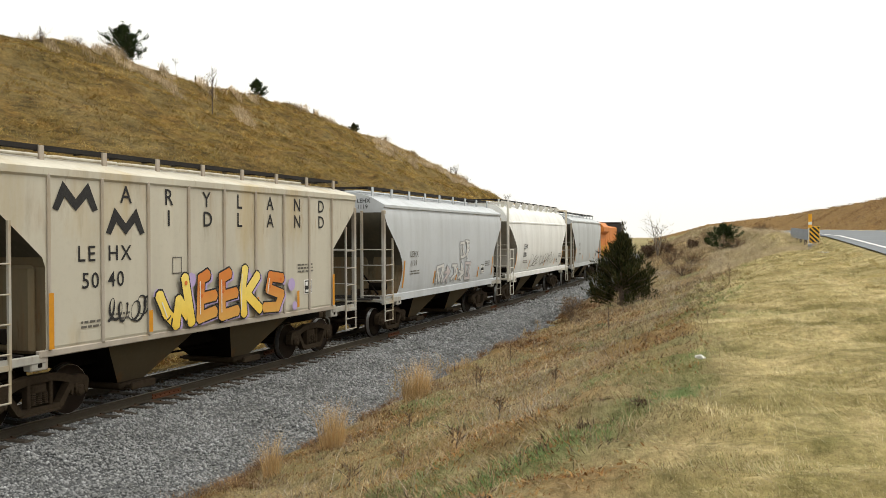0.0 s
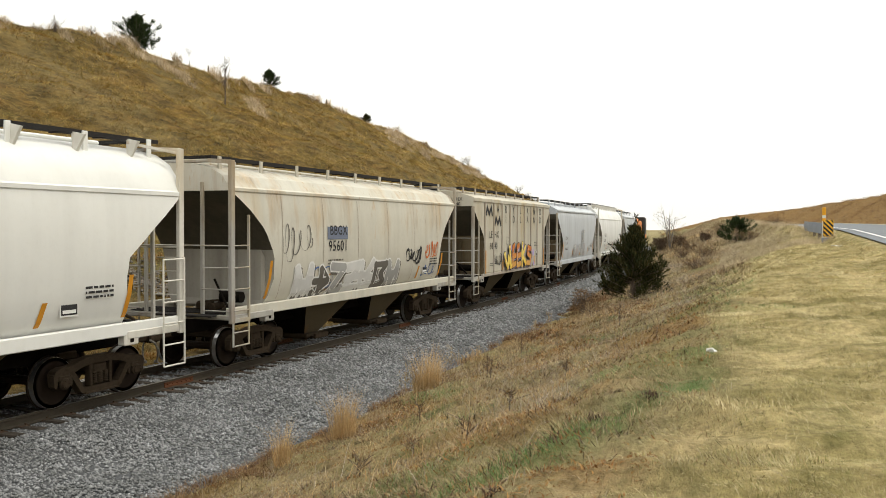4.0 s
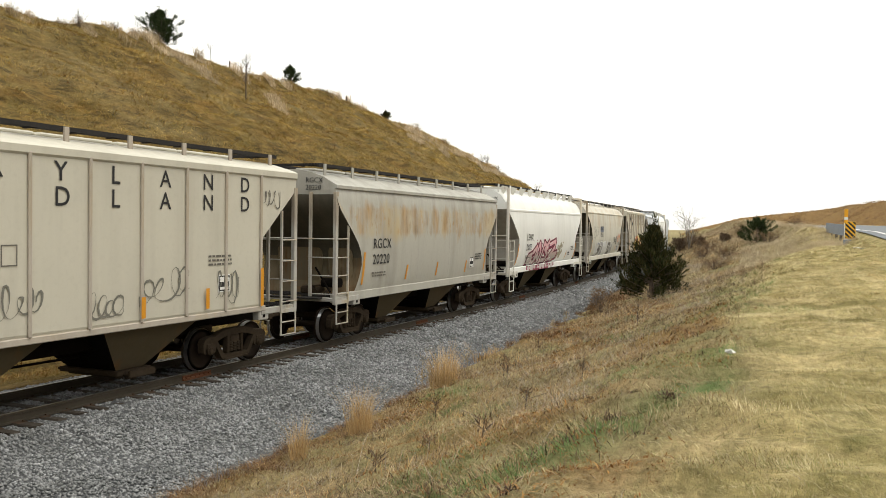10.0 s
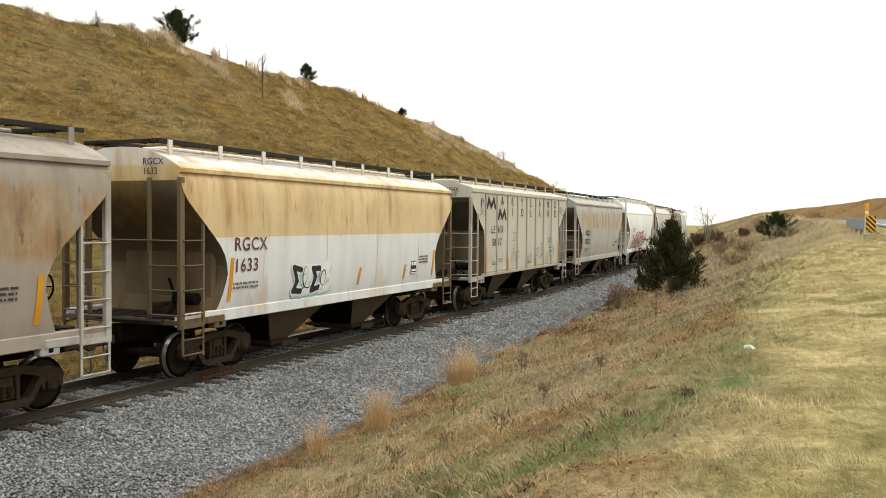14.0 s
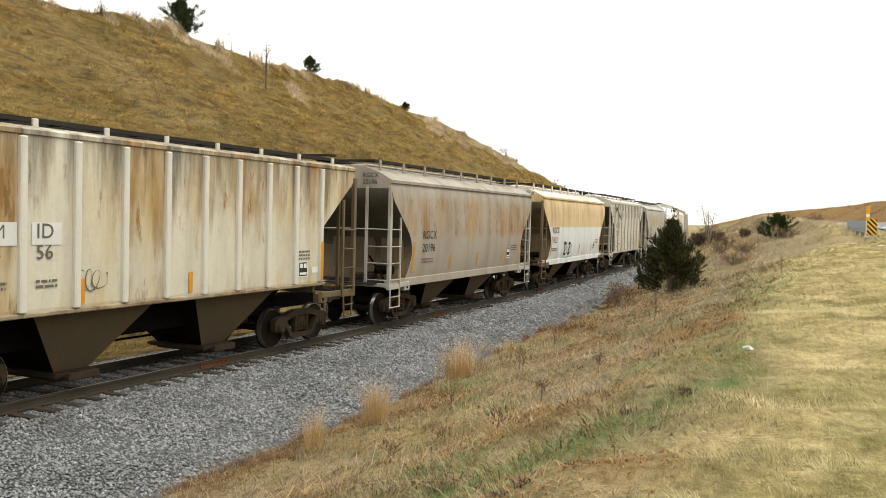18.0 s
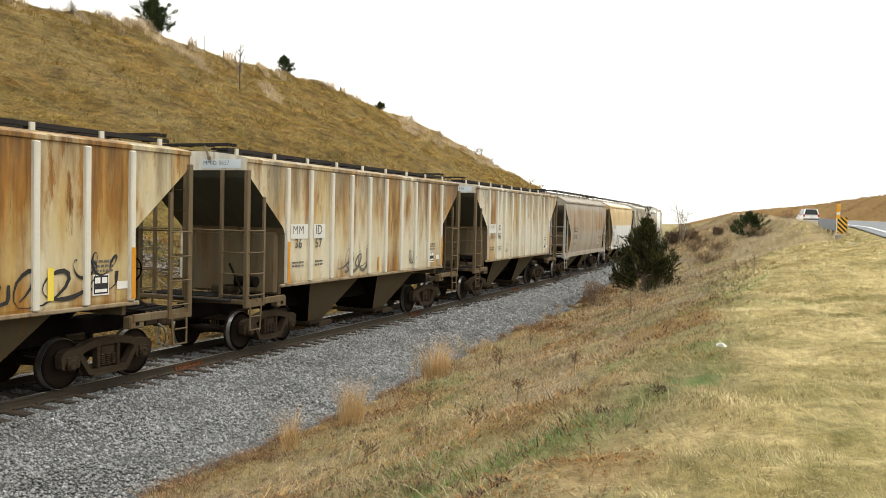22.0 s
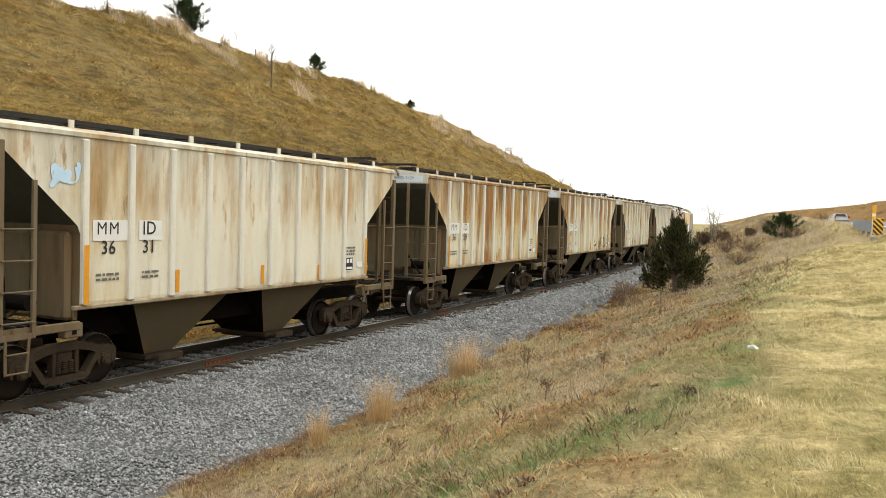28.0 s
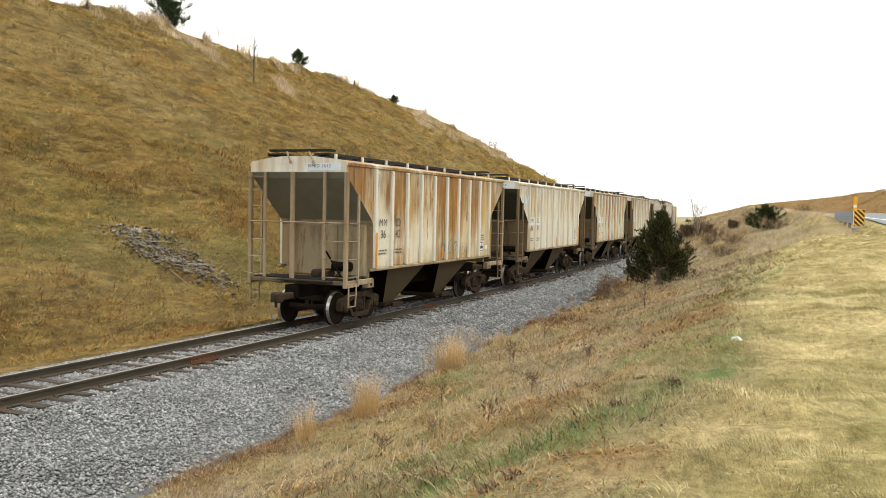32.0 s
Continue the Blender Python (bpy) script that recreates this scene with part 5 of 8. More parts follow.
shapes_on_side("tag", CARS["3653"][0], YELLOW, [rect(1.45, 1.7, 0.12, 0.5), rect(2.95, 1.7, 0.13, 0.55)], RIB_X + 0.008)
scrawl(CARS["3557"][0], "ribbed", -2.3, -0.4, 1.65, 2.5, FADED, 10, 0.07, 3)
scrawl(CARS["3557"][0], "ribbed", -1.9, -0.6, 1.65, 2.3, FADED, 19, 0.06, 3)
scrawl(CARS["3557"][0], "ribbed", 2.3, 2.9, 1.75, 2.2, FADED, 11, 0.035, 4)
scrawl(CARS["3656"][0], "ribbed", -2.6, -2.0, 1.8, 2.2, FADED, 12, 0.025, 3)


def zigzag(y, z, s):
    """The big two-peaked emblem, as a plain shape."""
    w, h = 1.06 * s, 0.52 * s
    p = [(0.0, 0.08), (0.22, 1.0), (0.5, 0.42), (0.78, 1.0), (1.0, 0.08), (0.88, 0.0), (0.74, 0.46), (0.5, 0.0), (0.26, 0.46), (0.12, 0.0)]
    pts = [(y - w / 2 + a * w, z + b * h) for a, b in p]
    return [[pts[0], pts[9], pts[8], pts[1]], [pts[1], pts[8], pts[7], pts[2]], [pts[2], pts[7], pts[6], pts[3]], [pts[3], pts[6], pts[5], pts[4]]]


def panel_marks(key, left, right):
    car, half = CARS[key]
    ya = half - 1.42 - 0.06
    step = 2 * ya / 8
    mid = [-ya + step * (i + 0.5) for i in range(8)]
    x = PANEL_X
    shapes_on_side("emblem", car, INK, zigzag(mid[0], 3.70, 1.0) + zigzag(mid[1], 3.29, 0.98), x, "black zigzag emblem")
    for i, ch in enumerate("ARYLAND"):
        lettering(car, ch, mid[i + 1] - 0.14, 3.80, 0.46, INK, 1, x)
    for i, ch in enumerate("IDLAND"):
        lettering(car, ch, mid[i + 2] - (0.06 if ch == "I" else 0.14), 3.38, 0.46, INK, 1, x)
    lettering(car, "LE", mid[0] + 0.02, 2.74, 0.40, INK, 1.25, x)
    lettering(car, "HX", mid[1] - 0.48, 2.74, 0.40, INK, 1.25, x)
    lettering(car, left, mid[0] + 0.12, 2.26, 0.40, INK, 1.15, x)
    lettering(car, right, mid[1] - 0.48, 2.26, 0.40, INK, 1.15, x)
    data_bars(car, mid[0] + 0.1, 1.72, x, 2, 0.5)
    data_bars(car, mid[1] - 0.4, 1.80, x, 2, 0.5)
    data_bars(car, half - 3.3, 2.5, x, 3, 0.8)
    placard(car, half - 2.95, 1.78, x, 0.95)
    shapes_on_side("notice", car, FADED, [rect(mid[2] + 0.1, 2.5, 0.30, 0.02), rect(mid[2] + 0.1, 2.82, 0.30, 0.02), rect(mid[2] + 0.1, 2.5, 0.02, 0.34), rect(mid[2] + 0.38, 2.5, 0.02, 0.34)], x)
    for i, (y, z, h) in enumerate(((-ya - 0.05, 1.36, 0.95), (-ya + 2 * step - 0.05, 1.4, 0.42), (ya - 3 * step - 0.05, 1.42, 0.40), (ya - 2 * step + 0.55, 1.45, 0.42), (ya - 0.05, 1.36, 0.85))):
        reflector(car, y, z, h, 1.595)
    return car, mid


car, mid = panel_marks("5040", "50", "40")
tall_piece(car)
scrawl(car, "panel", -3.6, -2.5, 1.62, 2.12, INK, 13, 0.05, 6)
car, mid = panel_marks("5017", "50", "17")
for i, (a, b, c, d) in enumerate(((-1.9, -1.0, 1.5, 2.2), (0.0, 0.8, 1.5, 2.0), (1.2, 2.6, 1.5, 2.4), (3.4, 4.2, 1.5, 2.3), (-4.9, -3.6, 1.6, 2.1))):
    scrawl(car, "panel", a, b, c, d, flat_paint("worn_grey_tag", (0.17, 0.165, 0.14)) if i < 4 else CYAN, 20 + i, 0.04, 4)
scrawl(car, "panel", -5.6, -5.05, 3.4, 4.1, INK, 26, 0.03, 4)
scrawl(car, "panel", 5.05, 5.75, 3.55, 4.05, FADED, 27, 0.03, 5)


def smooth_marks(key, kind, top, number, mat, y=-4.3, z=2.45, size=0.40, orange=True):
    car, half = CARS[key]
    if top:
        wrapped_lettering(car, kind, top, y, z, size, mat)
    wrapped_lettering(car, kind, number, y, z - size * 1.12, size, mat)
    data_bars(car, y, z - size * 1.6, side_x(kind, z - size * 1.5) + 0.008, 2, 0.9, FADED)
    placard(car, half - 3.1, 1.72, side_x(kind, 1.85) + 0.012, 1.0)
    data_bars(car, half - 2.6, 2.15, side_x(kind, 2.1) + 0.014, 3, 0.7, mat)
    if orange:
        for yy, h, tl in ((-half + 1.42, 0.9, 0.06), (-half + 4.3, 0.45, 0.08), (half - 6.3, 0.45, 0.08), (half - 3.6, 0.42, 0.08), (half - 1.6, 0.8, 0.05)):
            curved_part("reflector", car, kind, MAT["orange"], [[(yy, 1.55), (yy + 0.11, 1.55), (yy + 0.11 + tl, 1.55 + h), (yy + tl, 1.55 + h)]], 0.012, "amber reflective strip")
    return car, half


smooth_marks("20220", "curved", "RGCX", "20220", INK, -4.47, 2.47)
smooth_marks("20196", "curved", "RGCX", "20196", flat_paint("worn_dark_lettering", (0.05, 0.042, 0.036)), -4.45, 2.47, 0.36)
car, half = smooth_marks("1633", "curved", "RGCX", "1633", BROWN, -5.0, 2.52, 0.40)
piece(car, "curved", -2.8, -1.2, 1.52, 2.2, 4, [INK, WHITE, INK, WHITE], WHITE, 34, 0.13, 0.014, CYAN)
scrawl(car, "curved", -2.7, -1.2, 1.55, 2.15, INK, 35, 0.03, 4, 0.03)
smooth_marks("2002", "tank", "LEHX", "2002", INK, -4.3, 2.52, 0.40)
big_piece(CARS["2002"][0], "tank", -4.15, 1.4, 1.36, 2.55)
curved_part("overspray", CARS["2002"][0], "tank", DRAB, [[(a + r * math.cos(k * 0.785), b + r * math.sin(k * 0.785) * 0.9) for k in range(8)] for a, b, r in ((1.55, 1.75, 0.2), (1.75, 1.95, 0.24), (2.0, 2.12, 0.2), (2.2, 2.3, 0.15), (2.45, 2.22, 0.12), (2.1, 1.8, 0.22), (1.6, 2.2, 0.12), (2.4, 1.95, 0.14), (2.62, 2.4, 0.07), (-3.75, 1.62, 0.2), (-3.95, 1.85, 0.1))], 0.008)
smooth_marks("1119", "curved", "LEHX", "1119", FADED, -4.5, 2.5, 0.28)
piece(CARS["1119"][0], "curved", -2.0, 2.0, 1.5, 2.2, 5, [SILVER, flat_paint("faint_rose_spray", (0.52, 0.47, 0.48)), SILVER], flat_paint("faint_grey_spray", (0.33, 0.34, 0.35)), 51, 0.10, 0.014)
piece(CARS["1119"][0], "curved", 0.6, 1.8, 2.4, 3.1, 2, [SILVER], flat_paint("faint_grey_spray", (0.33, 0.34, 0.35)), 52, 0.09, 0.014)
smooth_marks("white", "tank", "LEHX", "2001", INK, -4.3, 2.52, 0.34)
scrawl(CARS["white"][0], "tank", -2.5, 3.0, 1.6, 2.3, FADED, 53, 0.05, 9)
smooth_marks("grey", "curved", "LEHX", "1117", FADED, -4.3, 2.5, 0.30)
car, half = smooth_marks("95601", "barrel", "", "95601", INK, -2.75, 2.98, 0.40)
curved_part("name_patch", car, "barrel", flat_paint("slate_blue_patch", (0.16, 0.19, 0.26)), [rect(-2.8, 2.92, 1.15, 0.17), rect(-2.8, 3.09, 1.15, 0.17)], 0.012)
wrapped_lettering(car, "barrel", "BBGX", -2.68, 2.97, 0.36, INK)
scrawl(car, "barrel", -5.0, -3.6, 2.4, 3.5, FADED, 61, 0.035, 5)
scrawl(car, "barrel", 2.4, 3.6, 2.0, 2.6, INK, 62, 0.08, 6)
scrawl(car, "barrel", 4.0, 5.1, 2.2, 2.75, RED, 63, 0.06, 6)
scrawl(car, "barrel", 3.9, 5.0, 1.55, 2.0, BLUE, 64, 0.05, 5)
scrawl(car, "barrel", -4.4, -2.4, 1.6, 2.2, BLUE, 66, 0.04, 3)
piece(car, "barrel", -4.4, 1.9, 1.42, 2.25, 7, [SILVER, FADED, flat_paint("grey_spray", (0.36, 0.36, 0.35)), SILVER], WHITE, 65, 0.22, 0.014, FADED)

# ---- loose helpers for many small pieces ----
def many(name, verts, tris, mats, label, category, attr=None):
    """One object of countless small pieces from arrays."""
    me = bpy.data.meshes.new(name)
    v, t = np.asarray(verts, np.float32), np.asarray(tris, np.int32)
    me.vertices.add(len(v))
    me.vertices.foreach_set("co", v.reshape(-1))
    me.loops.add(t.size)
    me.loops.foreach_set("vertex_index", t.reshape(-1))
    me.polygons.add(len(t))
    me.polygons.foreach_set("loop_start", np.arange(0, t.size, 3, dtype=np.int32))
    me.materials.append(mats)
    me.update(calc_edges=True)
    return tagged(new(name, me), label, category, kind="stuff")


def blades(p, h, w, lean, rng, bend=0.35):
    """Arrays of grass blades: root p, height h, width w, lean as (n, 2)."""
    n = len(p)
    a = rng.uniform(0, 2 * np.pi, n)
    side = np.stack([np.cos(a), np.sin(a), np.zeros(n)], -1) * (w / 2)[:, None]
    up = np.zeros((n, 3))
    up[:, 2] = h
    out = np.zeros((n, 3))
    out[:, :2] = lean * h[:, None]
    mid = p + up * 0.55 + out * bend
    tip = p + up * (1 - 0.25 * np.clip(np.hypot(lean[:, 0], lean[:, 1]), 0, 2))[:, None] + out
    v = np.stack([p - side, p + side, mid - side * 0.8, mid + side * 0.8, tip], 1).reshape(-1, 3)
    k = (np.arange(n) * 5)[:, None]
    t = np.concatenate([k + np.array([[0, 1, 3]]), k + np.array([[0, 3, 2]]), k + np.array([[2, 3, 4]])])
    return v, t


def straws(p, h, w, lean, rng):
    """Blades for far stretches: one leaning sliver each."""
    n = len(p)
    a = rng.uniform(0, 2 * np.pi, n)
    side = np.stack([np.cos(a), np.sin(a), np.zeros(n)], -1) * (w * 0.55)[:, None]
    tip = p.copy()
    tip[:, 2] += h * (1 - 0.25 * np.clip(np.hypot(lean[:, 0], lean[:, 1]), 0, 2))
    tip[:, :2] += lean * h[:, None]
    return np.stack([p - side, p + side, tip], 1).reshape(-1, 3), np.arange(n * 3).reshape(-1, 3)


def blade_material(name, cols, rough=0.85, mottle=((0.9, 0.55), (3.2, 0.8)), stretch=(1, 1, 1), light=0.0):
    """Dry stalks: each piece takes its own tone, whole tussocks are paler or darker."""
    m, N, L, b = shader(name)
    g = N.new("ShaderNodeNewGeometry")
    r = N.new("ShaderNodeValToRGB")
    el = r.color_ramp.elements
    while len(el) < len(cols):
        el.new(0.5)
    for i, c in enumerate(cols):
        el[i].position = i / (len(cols) - 1)
        el[i].color = (*c, 1)
    L.new(g.outputs["Random Per Island"], r.inputs["Fac"])
    v = coords(N, L, stretch)
    col = r.outputs["Color"]
    # darker patches by noise; on grass they stand for shade between tussocks
    for i, (scale, dim) in enumerate(mottle):
        n = spots(N, L, v, scale, 0.38, 0.66, 4, 0.6, 2 + 6 * i)
        col = blend(N, L, n, col, (dim, dim, dim * 0.98), "MULTIPLY")
    if light:
        n = spots(N, L, v, mottle[-1][0] * 0.8, 0.50, 0.66, 4, 0.6, 31)
        col = blend(N, L, times(N, L, n, light), col, (0.80, 0.68, 0.42))
    L.new(col, b.inputs["Base Color"])
    b.inputs["Roughness"].default_value = rough
    b.inputs["Specular IOR Level"].default_value = 0.06
    return m


def us_to_xy(u, s):
    th = K * s
    return -(1 - np.cos(th)) / K + u * np.cos(th), np.sin(th) / K + u * np.sin(th)


# ---- ties, joint bars, ballast stones ----
def tie_mesh(seed):
    rnd = random.Random(seed)
    sh = Shape().box((0, 0, -0.265), (2.62, 0.225, 0.18), None, 0.018)
    sh.v = [(x + rnd.uniform(-0.03, 0.03), y + rnd.uniform(-0.012, 0.012), z + rnd.uniform(-0.008, 0.012)) for x, y, z in sh.v]
    return sh.mesh("tie", MAT["tie"])


TIES = []


def build_ties():
    line = tagged(new("track_ties"), "weathered wooden railway ties bedded in grey ballast", "tie", kind="structure")
    kinds = [tie_mesh(i) for i in range(5)]
    plate = Shape().box((0, 0, -0.172), (0.34, 0.19, 0.016), None, 0.003)
    for dx in (-0.1, 0.1):
        plate.box((dx, 0.06, -0.155), (0.03, 0.03, 0.03))
    plate = plate.mesh("tie_plate", MAT["plate"])
    rnd = random.Random(3)
    s = 4.0
    while s < 62:
        TIES.append(s)
        x, y, th = track(s)
        t = part("tie", rnd.choice(kinds), line, m=pose(x, y, rnd.uniform(-0.015, 0.012), 0, 0, math.degrees(th) + rnd.uniform(-2.0, 2.0)) @ pose(rnd.uniform(-0.10, 0.16), 0, 0))
        for u in (-0.765, 0.765):
            part("tie_plate", plate, t, m=pose(u, 0, 0))
        s += 0.52 + rnd.uniform(-0.03, 0.03)
    sh = Shape()
    for s in list(np.arange(-200, 4, 0.55)) + list(np.arange(62, 334, 0.6)):
        x, y, th = track(float(s))
        sh.box((x, y, -0.262), (2.6, 0.22, 0.17), pose(0, 0, 0, 0, 0, math.degrees(th)).to_3x3())
    tagged(part("far_ties", sh.mesh("far_ties", MAT["tie"], fix=False), line), kind="stuff")


def joint_mesh():
    """A fishplate with its bolts, for one side of the rail."""
    sh = Shape()
    sh.slab([(0.016, -0.145), (0.05, -0.15), (0.045, -0.11), (0.028, -0.09), (0.042, -0.045), (0.016, -0.04)], 1, -0.46, 0.46)
    for i in range(6):
        y = -0.37 + i * 0.148
        sh.rod((0.03, y, -0.09), (0.065, y, -0.09), 0.018, 8)
    return sh.mesh("joint_bar", MAT["joint"])


def build_joints():
    jm = joint_mesh()
    for u, first in ((0.765, 14.95), (-0.765, 21.6), (0.765, 26.9), (-0.765, 33.5), (0.765, 38.9), (0.765, 50.8)):
        x, y, th = track(first)
        bar = tagged(new("joint_bar", jm), "rusty bolted joint bar on a steel rail", "joint bar", "joint bars")
        bar.matrix_basis = pose(x, y, 0, 0, 0, math.degrees(th)) @ pose(u, 0, 0)


def stone_field(u, s, z, size, rng):
    """Broken stones: octahedra pulled out of shape."""
    n = len(u)
    x, y = us_to_xy(u, s)
    c = np.stack([x, y, z], -1)
    base = np.array([(1, 0, 0), (-1, 0, 0), (0, 1, 0), (0, -1, 0), (0, 0, 1), (0, 0, -1)], float)
    tri = np.array([(0, 2, 4), (2, 1, 4), (1, 3, 4), (3, 0, 4), (2, 0, 5), (1, 2, 5), (3, 1, 5), (0, 3, 5)])
    v = base[None] * (0.55 + 0.7 * rng.random((n, 6, 1))) + rng.uniform(-0.3, 0.3, (n, 6, 3))
    v *= size[:, None, None] * np.array([1, 1, 0.75])
    a = rng.uniform(0, 6.283, n)
    ca, sa = np.cos(a)[:, None], np.sin(a)[:, None]
    v = np.stack([v[..., 0] * ca - v[..., 1] * sa, v[..., 0] * sa + v[..., 1] * ca, v[..., 2]], -1)
    return (v + c[:, None]).reshape(-1, 3), (np.arange(n)[:, None, None] * 6 + tri[None]).reshape(-1, 3)


def bed_z(u, s):
    ue = edge_u(s)
    near = np.interp(u, (0, 1.55, 2.3, 3.1), (-0.19, -0.205, -0.33, -0.48))
    out = np.where(u > 3.1, -0.48 - 0.2 * (u - 3.1) / np.maximum(ue - 3.4, 0.2), near)
    return np.where(u < 0, np.interp(-u, (0, 1.55, 2.6, 3.6, 4.6), (-0.19, -0.21, -0.36, -0.5, -0.75)), np.clip(out, -0.74, 0))


def build_stones():
    rng = np.random.default_rng(11)
    stone = blade_material("broken_grey_stone", [(0.150, 0.153, 0.158), (0.220, 0.225, 0.231), (0.300, 0.307, 0.315), (0.170, 0.174, 0.179), (0.255, 0.261, 0.268), (0.195, 0.199, 0.205), (0.350, 0.358, 0.367), (0.230, 0.235, 0.242), (0.280, 0.286, 0.294), (0.440, 0.450, 0.462)], 0.85, ((1.1, 0.7), (4.0, 0.85)))
    vs, ts, k = [], [], 0
    for s0, s1, dens, r in ((6.0, 14, 640, 0.035), (14, 24, 400, 0.040), (24, 42, 170, 0.052), (42, 80, 42, 0.085)):
        n = int((s1 - s0) * 6.6 * dens)
        s = rng.uniform(s0, s1, n)
        u = rng.uniform(-1.95, 4.6, n)
        keep = (u < edge_u(s) + 0.1 + 0.25 * rng.standard_normal(n)) & ~((np.abs(np.abs(u) - 0.765) < 0.09))
        tie = np.array(TIES)[np.clip(np.searchsorted(TIES, s), 1, len(TIES) - 1)]
        last = np.array(TIES)[np.clip(np.searchsorted(TIES, s) - 1, 0, len(TIES) - 2)]
        gap = np.minimum(np.abs(s - tie), np.abs(s - last))
        keep &= ~((np.abs(u) < 1.38) & (np.abs(u) > 0.88) & (gap < 0.12) & (rng.random(n) < 0.8))
        u, s = u[keep], s[keep]
        size = r * rng.uniform(0.45, 1.25, len(u))
        low = np.where(np.abs(u) < 1.35, -0.012, 0.0)
        v, t = stone_field(u, s, bed_z(u, s) + 0.03 * rng.random(len(u)) - 0.006 + low, size, rng)
        vs.append(v)
        ts.append(t + k)
        k += len(v)
    many("ballast_stones", np.concatenate(vs), np.concatenate(ts), stone, "broken grey ballast stones beside the rails", "gravel")


build_ties()
build_joints()
build_stones()


# ---- road, marker, rail ----
def road_strip(name, off0, off1, lift, mat, label, category, y0=-420, y1=330, step=5.0, dash=None):
    sh = Shape()
    ys = np.arange(y0, y1 + 1e-6, step)
    for y in ys:
        x = float(road_x(y))
        d = float(road_x(y + 1) - road_x(y - 1)) / 2
        k = math.hypot(1, d)
        for o in (off0, (off0 + off1) / 2, off1):
            px, py = x + o / k, y - o * d / k
            crown = 0.10 - 0.02 * abs(o - 5.2)
            sh.v.append((px, py, float(road_z(y)) + lift + crown))
    for j in range(len(ys) - 1):
        if dash and (j // dash) % 3:
            continue
        for i in range(2):
            sh.f.append((j * 3 + i, j * 3 + i + 1, (j + 1) * 3 + i + 1, (j + 1) * 3 + i))
            sh.m.append(0)
    return tagged(new(name, sh.mesh(name, mat, False, False)), label, category, kind="structure")


road_strip("road", -0.6, 11.4, 0.0, MAT["asphalt"], "grey two-lane asphalt road over a low crest", "road")
road_strip("road_edge_line", 0.0, 0.16, 0.012, MAT["white_line"], "white edge line painted on the asphalt road", "road marking")
road_strip("road_edge_line", 10.3, 10.46, 0.012, MAT["white_line"], "white edge line painted on the asphalt road", "road marking")
road_strip("road_centre_line", 5.0, 5.14, 0.012, MAT["yellow_line"], "yellow centre line painted on the asphalt road", "road marking")
road_strip("road_centre_line", 5.32, 5.46, 0.012, MAT["yellow_line"], "yellow centre line painted on the asphalt road", "road marking")


def object_marker(x, y):
    """Striped end marker on the guard rail's end, with a tall slim delineator."""
    z = float(ground_z(x, y))
    top = tagged(new("object_marker"), "yellow and black striped marker board ending a guard rail", "road sign")
    top.matrix_basis = pose(x, y, z - 0.17)
    yel = plain_once("yellow_sign_sheet", (0.75, 0.42, 0.03), 0.5)
    blk = plain_once("black_sign_stripe", (0.02, 0.02, 0.02), 0.5)
    gal = plain_once("galvanised_steel", (0.24, 0.275, 0.32), 0.6, 0.3)
    board = part("board", Shape().box((0, 0, 0.75), (0.48, 0.03, 0.84), None, 0.01).mesh("board", yel), top)
    sh = Shape()
    for i in range(7):   # slanting bars cut off at the board's edges
        c = 0.06 + i * 0.235
        cut = []
        for x0, x1, f in ((-0.23, 0.23, 1),):
            lo = [(x0, c), (x1, c - 0.46)]
            hi = [(x1, c - 0.46 + 0.12), (x0, c + 0.12)]
            cut = lo + hi
        for low, lim in ((True, 0.345), (False, 1.155)):
            out = []
            for k in range(len(cut)):
                p, q = cut[k], cut[(k + 1) % len(cut)]
                pin, qin = (p[1] >= lim) == low, (q[1] >= lim) == low
                if pin:
                    out.append(p)
                if pin != qin:
                    g = (lim - p[1]) / (q[1] - p[1])
                    out.append((p[0] + (q[0] - p[0]) * g, lim))
            cut = out
        if len(cut) > 2:
            sh.add([(a, -0.018, b) for a, b in cut], [tuple(range(len(cut)))])
    part("stripe", sh.mesh("stripe", blk, fix=False), board)
    part("footing", Shape().box((0, 0.05, 0.12), (0.62, 0.3, 0.30), None, 0.03).mesh("footing", gal), top)
    pole = part("delineator", Shape().box((-0.2, 0.06, 0.9), (0.17, 0.05, 1.8), None, 0.02).mesh("delineator", plain_once("white_post_plastic", (0.7, 0.7, 0.68), 0.5)), top)
    part("reflector_band", Shape().box((-0.2, 0.06, 1.6), (0.175, 0.056, 0.42), None, 0.02).mesh("reflector_band", plain_once("amber_post_sleeve", (0.75, 0.36, 0.02), 0.45)), pole)
    part("reflector_band", Shape().box((-0.2, 0.06, 1.18), (0.175, 0.056, 0.2), None, 0.02).mesh("reflector_band", plain_once("amber_post_sleeve", (0.75, 0.36, 0.02), 0.45)), pole)


